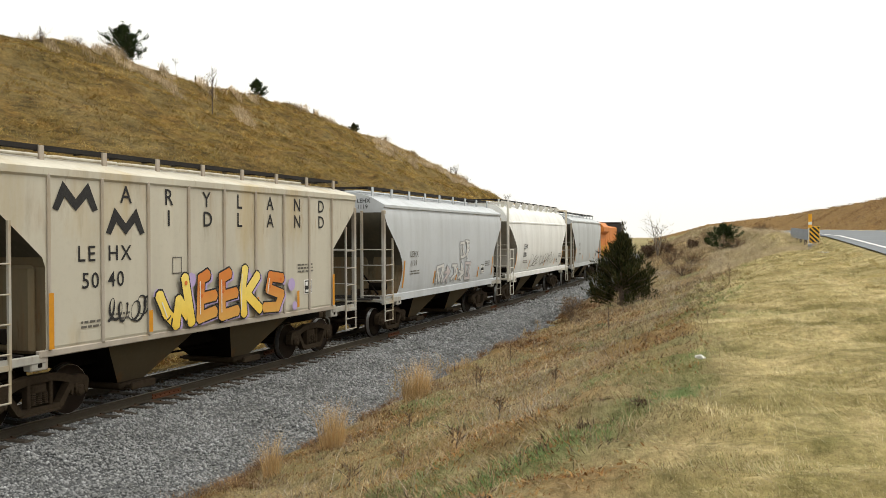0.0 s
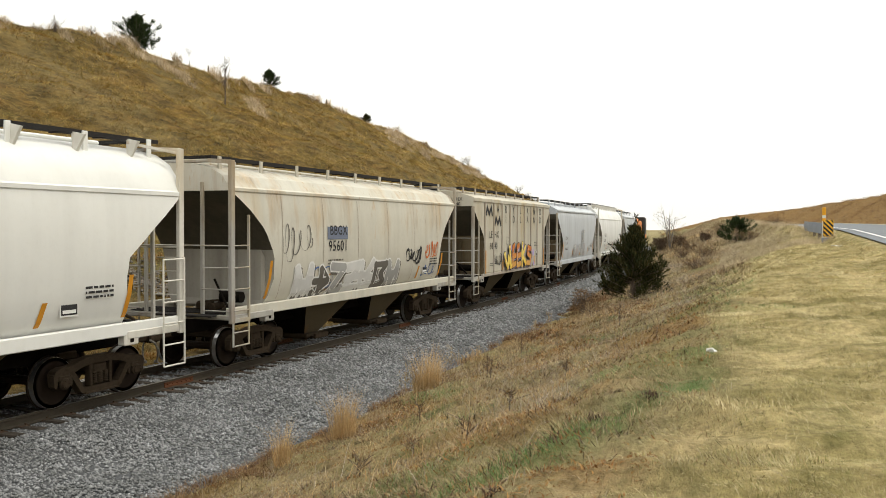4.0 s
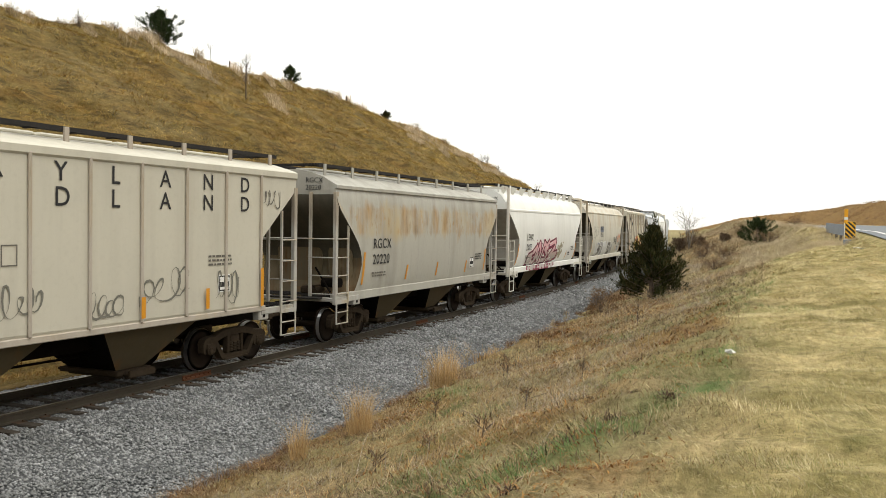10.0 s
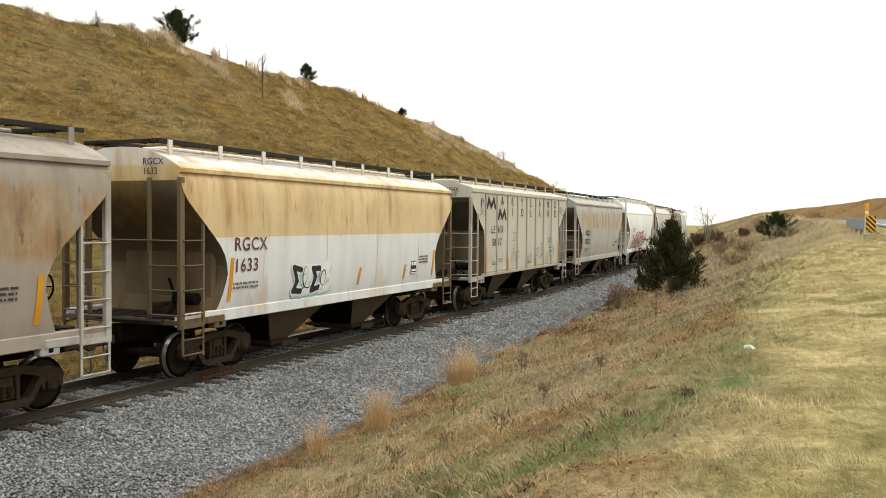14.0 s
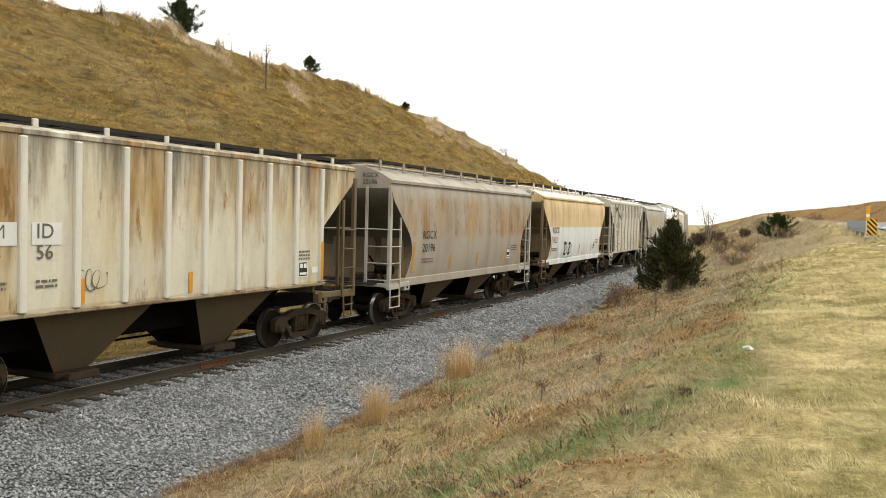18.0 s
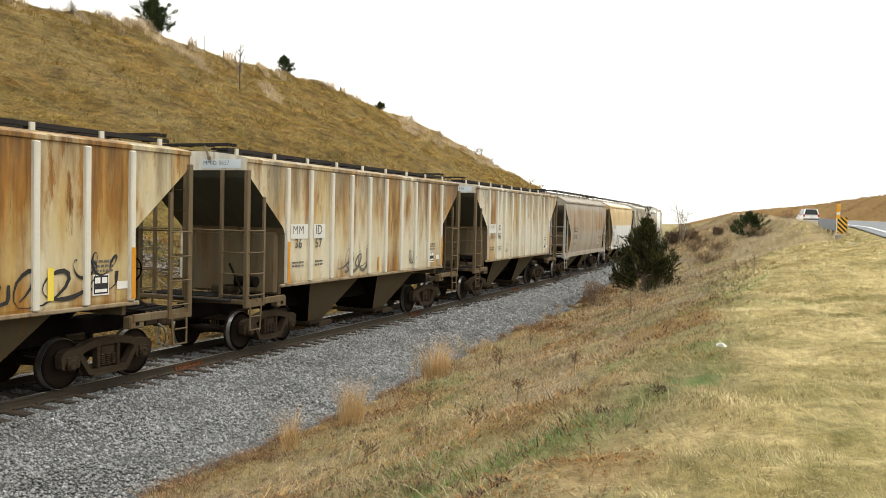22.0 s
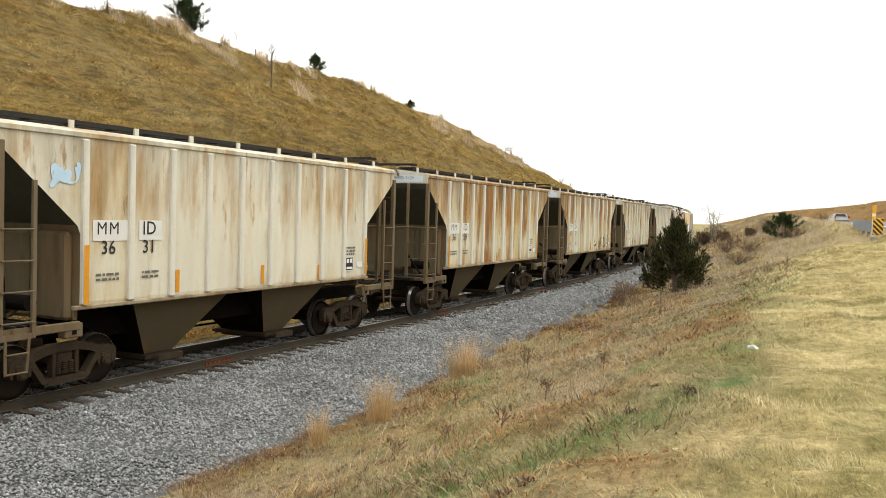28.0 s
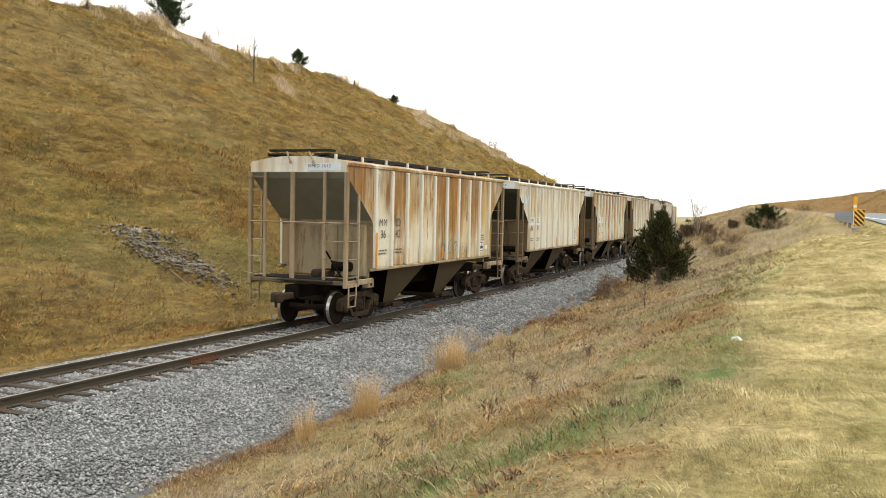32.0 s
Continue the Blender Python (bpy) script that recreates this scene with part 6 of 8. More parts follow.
def guard_rail(x0, y0, x1, y1):
    top = tagged(new("guard_rail"), "galvanised steel guard rail along the road's edge", "guard rail")
    gal = plain_once("galvanised_steel", (0.24, 0.275, 0.32), 0.6, 0.3)
    n = 5
    pts = []
    for i in range(n):
        f = i / (n - 1)
        x, y = x0 + (x1 - x0) * f, y0 + (y1 - y0) * f
        pts.append(Vector((x, y, 2.72 + 0.018 * (y - 48))))
        part("post", Shape().box(pts[-1] + Vector((0, 0, 0.35)), (0.14, 0.14, 0.9), None, 0.01).mesh("post", plain_once("guard_rail_timber", (0.15, 0.13, 0.11), 0.85)), top)
    for a, b in zip(pts, pts[1:]):
        sh = Shape()
        for z, w in ((0.34, 0.05), (0.52, 0.08), (0.70, 0.05)):
            sh.bar(a + Vector((-0.1, 0, z)), b + Vector((-0.1, 0, z)), w, 0.2)
        part("beam", sh.mesh("beam", gal), top)


object_marker(13.95, 48.0)
guard_rail(13.78, 49.0, 12.9, 57.0)

# ---- vegetation ----
NEEDLE = blade_material("dark_cedar_needles", [(0.014, 0.020, 0.008), (0.032, 0.040, 0.014), (0.060, 0.060, 0.022), (0.10, 0.080, 0.032)], 0.8)
NEEDLE_GREEN = blade_material("green_cedar_needles", [(0.022, 0.04, 0.016), (0.04, 0.06, 0.022), (0.055, 0.075, 0.03)], 0.8)
PALEBARK = plain("pale_grey_bark", (0.27, 0.24, 0.21), 0.9, 0, 0.4, 8)
BARK = plain("grey_brown_bark", (0.12, 0.09, 0.07), 0.9, 0, 0.5, 8)
STRAW = blade_material("orange_tan_straw", [(0.62, 0.38, 0.16), (0.72, 0.50, 0.24), (0.78, 0.58, 0.31), (0.54, 0.33, 0.14)])
PALE = blade_material("pale_dead_straw", [(0.52, 0.42, 0.27), (0.42, 0.32, 0.19), (0.34, 0.24, 0.13)])
PLUME = blade_material("pale_plume_grass", [(0.74, 0.60, 0.42), (0.60, 0.46, 0.29), (0.80, 0.67, 0.50)])
BRUSH = blade_material("tan_brown_brush", [(0.44, 0.33, 0.21), (0.33, 0.24, 0.15), (0.54, 0.43, 0.29), (0.24, 0.17, 0.105)])
PALEBRUSH = blade_material("pale_roadside_brush", [(0.70, 0.58, 0.38), (0.58, 0.46, 0.29), (0.76, 0.66, 0.48), (0.46, 0.36, 0.23)])
DARKWEED = blade_material("withered_dark_leaves", [(0.10, 0.065, 0.045), (0.17, 0.12, 0.085), (0.06, 0.04, 0.03)])
WEED = blade_material("brown_dead_weeds", [(0.26, 0.16, 0.085), (0.17, 0.115, 0.07), (0.34, 0.22, 0.12), (0.11, 0.08, 0.055)])
TAN = blade_material("tan_mown_grass", [(0.80, 0.67, 0.38), (0.66, 0.55, 0.28), (0.86, 0.74, 0.47), (0.52, 0.46, 0.20), (0.38, 0.38, 0.15)], 0.85, ((0.35, 0.8), (1.8, 0.5)), (0.5, 1.3, 1), 0.7)
MIXED = blade_material("brown_green_turf", [(0.56, 0.45, 0.25), (0.38, 0.32, 0.15), (0.70, 0.59, 0.37), (0.29, 0.32, 0.11), (0.40, 0.25, 0.11), (0.24, 0.16, 0.085), (0.58, 0.50, 0.38)], 0.85, ((0.7, 0.6), (2.6, 0.55)))
FRESH = blade_material("fresh_green_grass", [(0.10, 0.24, 0.07), (0.16, 0.29, 0.10), (0.27, 0.31, 0.12), (0.07, 0.18, 0.06)])
RUSTY = blade_material("rusty_weed_leaves", [(0.34, 0.16, 0.05), (0.24, 0.11, 0.04), (0.44, 0.25, 0.09), (0.15, 0.08, 0.035)])
HILLGRASS = blade_material("olive_brown_hill_grass", [(0.672, 0.454, 0.146), (0.549, 0.392, 0.112), (0.784, 0.560, 0.224), (0.437, 0.370, 0.106), (0.627, 0.370, 0.106)], 0.85, ((0.22, 0.75), (1.3, 0.36)), (1.0, 0.5, 1.6), 0.08)
EDGEWEED = blade_material("reddish_brown_edge_weeds", [(0.26, 0.15, 0.075), (0.18, 0.10, 0.055), (0.34, 0.21, 0.11), (0.12, 0.07, 0.045), (0.44, 0.29, 0.15)], 0.9)
TWIG = blade_material("grey_dead_twigs", [(0.40, 0.34, 0.27), (0.30, 0.25, 0.20), (0.50, 0.44, 0.36), (0.22, 0.17, 0.13)], 0.9)


def field(name, n, where, mat, label, category, height, width, lean, seed, wind=(0.5, 0.2), depth_width=9.0, comb=0.0, far=False):
    """Blades over a stretch: where(rng, n) gives u, s; blades widen with the way from the eye."""
    rng = np.random.default_rng(seed)
    u, s = where(rng, n)
    x, y = us_to_xy(u, s)
    keep = ~((x > road_x(y) - 1.1) & (x < road_x(y) + 11.6))
    x, y = x[keep], y[keep]
    p = np.stack([x, y, rough_z(x, y) - 0.015], -1)
    d = np.hypot(x - EYE[0], y - EYE[1])
    k = np.maximum(1, d / depth_width)
    n = len(p)
    h = height * rng.uniform(0.5, 1.4, n) * np.minimum(1.8, k ** 0.3)
    w = width * k * rng.uniform(0.6, 1.3, n)
    ln = rng.normal(0, lean, (n, 2)) + np.array(wind)
    if comb:
        way = 12.6 * value_noise(x, y, 0.75, seed + 3)
        ln = ln + comb * np.stack([np.cos(way), np.sin(way)], -1)
        h = h * (0.5 + 1.1 * value_noise(x, y, 0.5, seed + 5))
    v, t = straws(p, h, w, ln, rng) if far else blades(p, h, w, ln, rng)
    return many(name, v, t, mat, label, category)


def clumped(u0, u1, s0, s1, cell, seed, power=1.0, zone=None, near=1.6):
    """Random places, thicker where a noise is high, thinner with distance."""
    def where(rng, n):
        s = s0 + (s1 - s0) * rng.random(n * 3) ** near
        u = rng.uniform(u0, u1, n * 3)
        x, y = us_to_xy(u, s)
        pr = np.clip(value_noise(x, y, cell, seed) * 1.6 - 0.3, 0.03, 1) ** power
        if zone is not None:
            pr = pr * zone(x, y, u, s)
        k = rng.random(n * 3) < pr
        return u[k][:n], s[k][:n]
    return where


def on_hill(x, y, u, s):
    """The part of the cut slope that is open to view."""
    return (s > 10 + 0.5 * -u).astype(float)


def on_slope(x, y, u, s):
    return (u > edge_u(s) + 0.1).astype(float)


field("mown_grass", 200000, clumped(10.0, 17.0, 2.5, 60, 0.5, 21, 0.7, lambda x, y, u, s: 0.05 + 0.95 * zones(x, y)[0], 2.2), TAN, "mown tan winter grass on the roadside shoulder", "grass", 0.06, 0.0042, 0.5, 31, (-0.7, -0.3), 12, comb=0.8)
field("slope_turf", 130000, clumped(4.6, 13.6, 3.0, 75, 0.7, 22, 0.8, lambda x, y, u, s: on_slope(x, y, u, s) * (1 - 0.85 * zones(x, y)[0]), 2.0), MIXED, "brown and green turf on the railway slope", "grass", 0.065, 0.0048, 0.7, 32, (-0.3, -0.2), 12, comb=0.7)
field("green_grass", 64000, clumped(5.0, 13.5, 3.0, 45, 0.6, 23, 0.8, lambda x, y, u, s: np.clip(zones(x, y)[1] * 1.4 - 0.2, 0.0, 1) * on_slope(x, y, u, s), 2.4), FRESH, "green grass in patches on the slope", "grass", 0.085, 0.0045, 0.45, 33, (-0.3, 0.0), 12, comb=0.6)
field("dead_weeds", 30000, clumped(4.5, 11.4, 3.0, 110, 0.9, 24, 1.8, on_slope), WEED, "brown dead weeds tangled over the railway slope", "weeds", 0.12, 0.0042, 1.2, 34, (0.0, 0.0), 14)
field("straw_weeds", 5000, clumped(4.4, 10.0, 4.0, 100, 1.3, 25, 2.4, on_slope), STRAW, "orange dry weed stalks on the railway slope", "weeds", 0.22, 0.0055, 0.8, 35, (0.1, 0.1), 18)
field("lying_stalks", 5000, clumped(4.9, 11.9, 3.0, 60, 1.1, 16, 1.6, on_slope), PALE, "pale stalks lying tangled on the slope", "weeds", 0.16, 0.005, 2.4, 47, (0.4, 0.0), 18)
field("leafy_weeds", 42000, clumped(5.0, 12.2, 3.0, 45, 0.8, 13, 1.2, lambda x, y, u, s: on_slope(x, y, u, s) * (0.08 + zones(x, y)[3])), RUSTY, "rusty curled weed leaves on the slope", "weeds", 0.045, 0.014, 1.3, 48, (0.0, 0.0))


def along_edge(reach, s0, s1, seed):
    """Places thick at the ballast's edge, thinning up the slope."""
    def where(rng, n):
        s = s0 + (s1 - s0) * rng.random(n * 3) ** 1.7
        u = edge_u(s) + 0.05 + reach * rng.random(n * 3) ** 1.8
        x, y = us_to_xy(u, s)
        k = rng.random(n * 3) < np.clip(value_noise(x, y, 0.8, seed) * 3.0 - 1.2, 0.01, 1)
        return u[k][:n], s[k][:n]
    return where


field("edge_weeds", 15000, along_edge(1.5, 7, 62, 81), EDGEWEED, "reddish-brown dead weeds along the ballast's edge", "weeds", 0.14, 0.006, 0.9, 82, (0.0, 0.0), 16, comb=0.5)
field("leaf_litter", 30000, clumped(4.9, 11.6, 5.0, 34, 1.0, 85, 2.6, on_slope), RUSTY, "orange-brown curled leaves and stems in mats on the slope", "weeds", 0.05, 0.012, 1.6, 86, (0.0, 0.0), 14)
field("matted_straw", 11000, clumped(4.9, 12.0, 4.0, 50, 0.7, 87, 2.2, on_slope), PALE, "pale matted straw lying in tufts on the slope", "grass", 0.12, 0.006, 1.5, 88, (-0.5, -0.3), 14, comb=0.9)
field("dark_stems", 15000, clumped(4.9, 11.8, 4.0, 45, 0.9, 89, 2.6, on_slope), DARKWEED, "dark withered stems among the slope's weeds", "weeds", 0.10, 0.008, 1.2, 90, (0.0, 0.0), 14)
field("dead_twigs", 9000, clumped(5.6, 11.0, 7.0, 60, 1.4, 83, 2.4, on_slope), TWIG, "grey dead twigs tangled on the railway slope", "weeds", 0.30, 0.0045, 1.5, 84, (0.3, 0.1), 16)
field("pale_stalks", 1500, clumped(4.8, 10.0, 7.0, 100, 1.6, 26, 1.5, on_slope), PALE, "pale bare stalks standing on the railway slope", "weeds", 0.42, 0.006, 0.45, 36, (0.1, 0.1), 18)
field("far_brush", 44000, clumped(2.9, 10.5, 46, 135, 2.2, 27, 1.2), BRUSH, "reddish-brown winter brush beyond the cutting", "brush", 0.22, 0.0055, 0.7, 37, (0.0, 0.0), 30, far=True)
field("far_pale_brush", 16000, clumped(6.0, 13.0, 46, 120, 2.6, 28, 1.2), PALEBRUSH, "pale dry brush beside the road's bank", "brush", 0.24, 0.005, 0.6, 38, (0.0, 0.0), 28, far=True)
field("bank_brush", 26000, clumped(10.0, 15.6, 46, 95, 1.6, 12, 1.0), PALEBRUSH, "tall pale brush on the bank below the road", "brush", 0.30, 0.0045, 0.5, 49, (0.0, 0.0), 28, far=True)
field("ridge_brush", 90000, clumped(14, 75, 55, 240, 4.0, 17, 1.6, lambda x, y, u, s: (x > road_x(y) + 12.6).astype(float)), EDGEWEED, "brown brush over the bank beyond the road", "brush", 0.2, 0.008, 0.9, 51, (0.0, 0.0), 40, far=True)
field("hill_grass", 220000, clumped(-34, -2.3, 6, 150, 1.0, 29, 0.8, on_hill, 1.3), HILLGRASS, "olive and brown winter grass on the cut slope", "grass", 0.15, 0.013, 0.9, 39, (0.4, -0.2), 26, comb=0.7, far=True)
field("hill_weeds", 34000, clumped(-33, -2.4, 6, 150, 1.6, 30, 2.6, on_hill, 1.3), WEED, "dark dead weeds over the cut slope", "weeds", 0.15, 0.011, 1.3, 40, (0.3, -0.1), 24, far=True)
field("hill_straw", 9000, clumped(-33, -4.4, 8, 150, 3.0, 41, 3.0, on_hill, 1.3), RUSTY, "rusty orange weeds in patches on the cut slope", "weeds", 0.20, 0.012, 0.8, 42, (0.3, -0.1), 20, far=True)
field("bank_grass", 70000, clumped(-17, -2.3, 9, 45, 1.0, 19, 0.9), HILLGRASS, "matted brown grass low on the cut slope", "grass", 0.13, 0.008, 0.9, 45, (0.5, -0.3), 24, comb=0.6, far=True)
field("bank_straw", 24000, clumped(-15, -2.6, 9, 42, 1.8, 18, 1.6), RUSTY, "rusty orange weeds low on the cut slope", "weeds", 0.16, 0.011, 0.9, 46, (0.4, -0.3), 18)
field("hill_green", 6000, clumped(-20, -3.8, 8, 90, 2.4, 9, 1.5, lambda x, y, u, s: zones(x, y)[1]), FRESH, "green tufts low on the cut slope", "grass", 0.12, 0.010, 0.8, 44, (0.3, -0.1), 18)


def tuft(name, x, y, height, radius, n, mat, label, seed, lean=0.12, width=0.006):
    """A standing clump of dry grass."""
    rng = np.random.default_rng(seed)
    a, r = rng.uniform(0, 6.283, n), radius * np.sqrt(rng.random(n))
    px, py = x + r * np.cos(a), y + r * np.sin(a)
    p = np.stack([px, py, rough_z(px, py) - 0.03], -1)
    h = height * rng.uniform(0.25, 1.1, n)
    ln = np.stack([np.cos(a), np.sin(a)], -1) * (r / radius * 0.22)[:, None] + rng.normal(0, lean, (n, 2))
    d = max(1, math.hypot(x - EYE[0], y - EYE[1]) / 16)
    v, t = blades(p, h, np.full(n, width * d), ln, rng, 0.3)
    ob = many(name, v, t, mat, label, "grass tuft")
    ob["kind"] = ""
    del ob["kind"]
    return tagged(ob, group="standing grass tufts")


tuft("grass_tuft", 5.30, 11.9, 0.80, 0.13, 260, STRAW, "thin orange-tan dry grass tuft at the ballast's edge", 1, 0.2, 0.004)
tuft("grass_tuft", 5.48, 13.6, 1.0, 0.2, 620, STRAW, "dense orange-tan dry grass tuft at the ballast's edge", 2, 0.2, 0.004)
tuft("grass_tuft", 5.15, 15.6, 0.48, 0.24, 150, PALE, "low pale dry grass tuft beside the ballast", 3, 0.3)
tuft("grass_tuft", 4.92, 18.5, 1.15, 0.3, 800, STRAW, "tall orange-tan dry grass tuft beside the ballast", 4, 0.2, 0.004)
tuft("grass_tuft", 4.5, 20.3, 0.45, 0.4, 160, WEED, "low reddish-brown weed tuft beside the ballast", 5, 0.35)
tuft("grass_tuft", 4.2, 23.4, 0.5, 0.45, 180, STRAW, "low straw-coloured weed tuft beside the ballast", 6, 0.35)
rnd = random.Random(17)
for i in range(44):   # tan plumes along the hill's brow
    s = rnd.choice((rnd.uniform(38, 72), rnd.uniform(38, 60), rnd.uniform(72, 130)))
    u = -4.0 - (float(crest_z(s)) + 0.42) / 0.6 + rnd.uniform(-0.6, 1.4)
    p = at(u, s)
    tuft("grass_tuft", p.x, p.y, rnd.uniform(0.45, 1.15), rnd.uniform(0.3, 0.7), 130, PLUME if i % 3 else PALE, "pale dry grass plume on the hill's brow", 50 + i, 0.3, 0.005)
for i in range(46):   # pale plumes on the upper slope
    s = rnd.choice((rnd.uniform(52, 66), rnd.uniform(92, 118), rnd.uniform(98, 130)))
    u = -4.0 - (float(crest_z(s)) + 0.42) / 0.6 + rnd.uniform(1.5, 8)
    p = at(u, s)
    tuft("grass_tuft", p.x, p.y, rnd.uniform(0.5, 1.05), rnd.uniform(0.5, 1.3), 170, PLUME, "pale dry grass plume on the cut slope", 120 + i, 0.4, 0.005)


def sprays(points, ways, count, size, rng, loose=0.8):
    """Small flat needle sprays round points."""
    n = len(points) * count
    c = np.repeat(points, count, 0) + rng.normal(0, size * loose, (n, 3))
    w = np.repeat(ways, count, 0) + rng.normal(0, 0.55, (n, 3))
    w /= np.linalg.norm(w, axis=1)[:, None]
    q = np.cross(w, rng.normal(0, 1, (n, 3)))
    q /= np.linalg.norm(q, axis=1)[:, None]
    ln = size * rng.uniform(0.7, 1.7, n)[:, None]
    a = c - q * ln * 0.13
    b = c + q * ln * 0.13
    tip = c + w * ln
    v = np.stack([a, b, tip], 1).reshape(-1, 3)
    return v, np.arange(n * 3).reshape(-1, 3)


def limb_rods(sh, a, b, r, n=5):
    sh.rod(a, b, r, n, r * 0.35, caps=False)


def cedar(x, y, height, radius, seed, mat, label, dens=1.0, skew=0.0):
    """A young cedar: tapered trunk, rising limbs, ragged crown of sprays."""
    rng = np.random.default_rng(seed)
    z = float(rough_z(np.array(x), np.array(y))) - 0.05
    tree = tagged(new("cedar_tree"), label, "tree", "cedars")
    tree.matrix_basis = pose(x, y, z)
    sh = Shape()
    sh.rod((0, 0, 0), (skew * 0.5, 0, height * 0.5), 0.02 * height + 0.02, 8, 0.012 * height, caps=False)
    sh.rod((skew * 0.5, 0, height * 0.5), (skew, 0, height * 0.97), 0.012 * height, 6, 0.006, caps=False)
    pts, ways = [], []
    n = int(62 * dens)
    up = np.array([0, 0, 1.0])
    for i in range(n):
        f = (i + rng.random()) / n
        z0 = height * (0.01 + 0.80 * f)
        # widest low down, drawn in to a thin leader
        reach = radius * float(np.interp(f, (0, 0.08, 0.3, 0.5, 0.68, 0.85, 1), (0.95, 1.02, 1.06, 0.80, 0.46, 0.24, 0.12))) * rng.uniform(0.55, 1.12)
        a = rng.uniform(0, 6.283)
        start = np.array([skew * z0 / height, 0, z0])
        way = np.array([math.cos(a), math.sin(a), rng.uniform(-0.05, 0.35) + 1.1 * f])
        way /= np.linalg.norm(way)
        end = start + way * reach
        limb_rods(sh, start, end, 0.007 * height)
        for k in range(4):
            pts.append(start + (end - start) * rng.uniform(0.15, 0.95))
            ways.append(way + 0.6 * up)
        for k in range(3 + int(4 * reach / radius)):   # upright shoots on each limb
            g = rng.uniform(0.3, 1.02)
            foot = start + (end - start) * g
            shoot = way * rng.uniform(0.2, 0.8) + up * rng.uniform(0.5, 1.1) + rng.normal(0, 0.25, 3)
            shoot /= np.linalg.norm(shoot)
            ln = (0.10 + 0.16 * rng.random()) * height ** 0.7 * (0.35 + 0.65 * (1 - f))
            for j in range(4):
                pts.append(foot + shoot * ln * (j + rng.random()) / 4)
                ways.append(shoot * 1.6)
    for j in range(14):
        pts.append(np.array([skew, 0, height * (0.80 + 0.2 * j / 13)]))
        ways.append(up)
    part("trunk", sh.mesh("trunk", BARK, True, False), tree)
    v, t = sprays(np.array(pts), np.array(ways), 5, 0.05 * height ** 0.6 + 0.03, rng, 0.45)
    crown = many("crown", v, t, mat, "", "")
    crown.parent = tree
    for k in ("category", "label"):
        if k in crown:
            del crown[k]
    return tree


cedar(5.65, 39.8, 3.9, 1.6, 201, NEEDLE, "dark bushy cedar standing on the slope beside the track", 2.1, 0.15)
cedar(7.9, 69.8, 2.1, 1.55, 202, NEEDLE_GREEN, "low dark green cedar on the brushy bank", 1.2)
cedar(-35.9, 53.9, 3.0, 2.0, 203, NEEDLE_GREEN, "green cedar standing on the hill's brow", 2.0)
cedar(-36.9, 74.0, 1.9, 1.1, 204, NEEDLE_GREEN, "small leaning cedar on the hill's brow", 1.1, -0.3)
cedar(-37.6, 95.4, 1.3, 0.75, 205, NEEDLE, "small round cedar on the hill's brow", 1.2)


def shrub(x, y, height, radius, seed, mat, label, leafy=8, stems=34, leaf=0.07):
    """A twiggy winter bush."""
    rng = np.random.default_rng(seed)
    z = float(rough_z(np.array(x), np.array(y))) - 0.05
    top = tagged(new("shrub"), label, "shrub", "winter shrubs")
    top.matrix_basis = pose(x, y, z)
    sh = Shape()
    pts, ways = [], []
    for i in range(stems):
        a, tilt = rng.uniform(0, 6.283), rng.uniform(0.1, 1.0)
        way = np.array([math.cos(a) * tilt * radius, math.sin(a) * tilt * radius, height * rng.uniform(0.55, 1.0)])
        mid = way * 0.5 + rng.normal(0, 0.06 * height, 3)
        r = 0.008 + 0.004 * height
        sh.rod((0, 0, 0), mid, r, 4, r * 0.7, caps=False)
        sh.rod(mid, way, r * 0.7, 4, r * 0.25, caps=False)
        for k in range(3):
            e = mid + (way - mid) * rng.random() + rng.normal(0, 0.16 * height, 3)
            sh.rod(mid + (way - mid) * 0.3, e, r * 0.45, 3, r * 0.2, caps=False)
            pts.append(e)
            ways.append(way)
        pts.append(way)
        ways.append(way)
    part("stem", sh.mesh("stem", BARK, False, False), top)
    if leafy:
        v, t = sprays(np.array(pts), np.array(ways), leafy, leaf * height ** 0.5, rng)
        cr = many("crown", v, t, mat, "", "")
        cr.parent = top
        for k in ("category", "label"):
            if k in cr:
                del cr[k]
    return top


shrub(3.9, 38.0, 1.05, 0.75, 301, WEED, "dense brown leafless shrub beside the track")
shrub(4.5, 36.6, 0.6, 0.7, 302, WEED, "low brown weedy shrub beside the track")
for x, y, h, r, sd, mt in ((1.2, 83, 1.7, 1.2, 303, WEED), (5.6, 82, 1.3, 1.0, 305, WEED), (4.4, 66, 1.0, 1.0, 306, WEED), (9.0, 66, 0.9, 1.2, 307, WEED),
                           (6.6, 60, 0.9, 0.9, 308, WEED), (3.8, 74, 1.0, 0.9, 309, WEED), (7.0, 52, 0.7, 0.8, 310, WEED), (10.5, 74, 0.8, 1.0, 311, WEED)):
    shrub(x, y, h, r, sd, mt, "brown twiggy shrub on the brushy bank", 10)
for x, y, h, r, sd, mt in ((2.0, 82.6, 0.75, 0.42, 314, DARKWEED), (4.6, 79.5, 0.75, 0.42, 315, DARKWEED), (0.1, 83.4, 1.2, 0.65, 316, DARKWEED)):
    shrub(x, y, h, r, sd, mt, "dense dark brown bush on the brushy bank", 12, 34, 0.15)
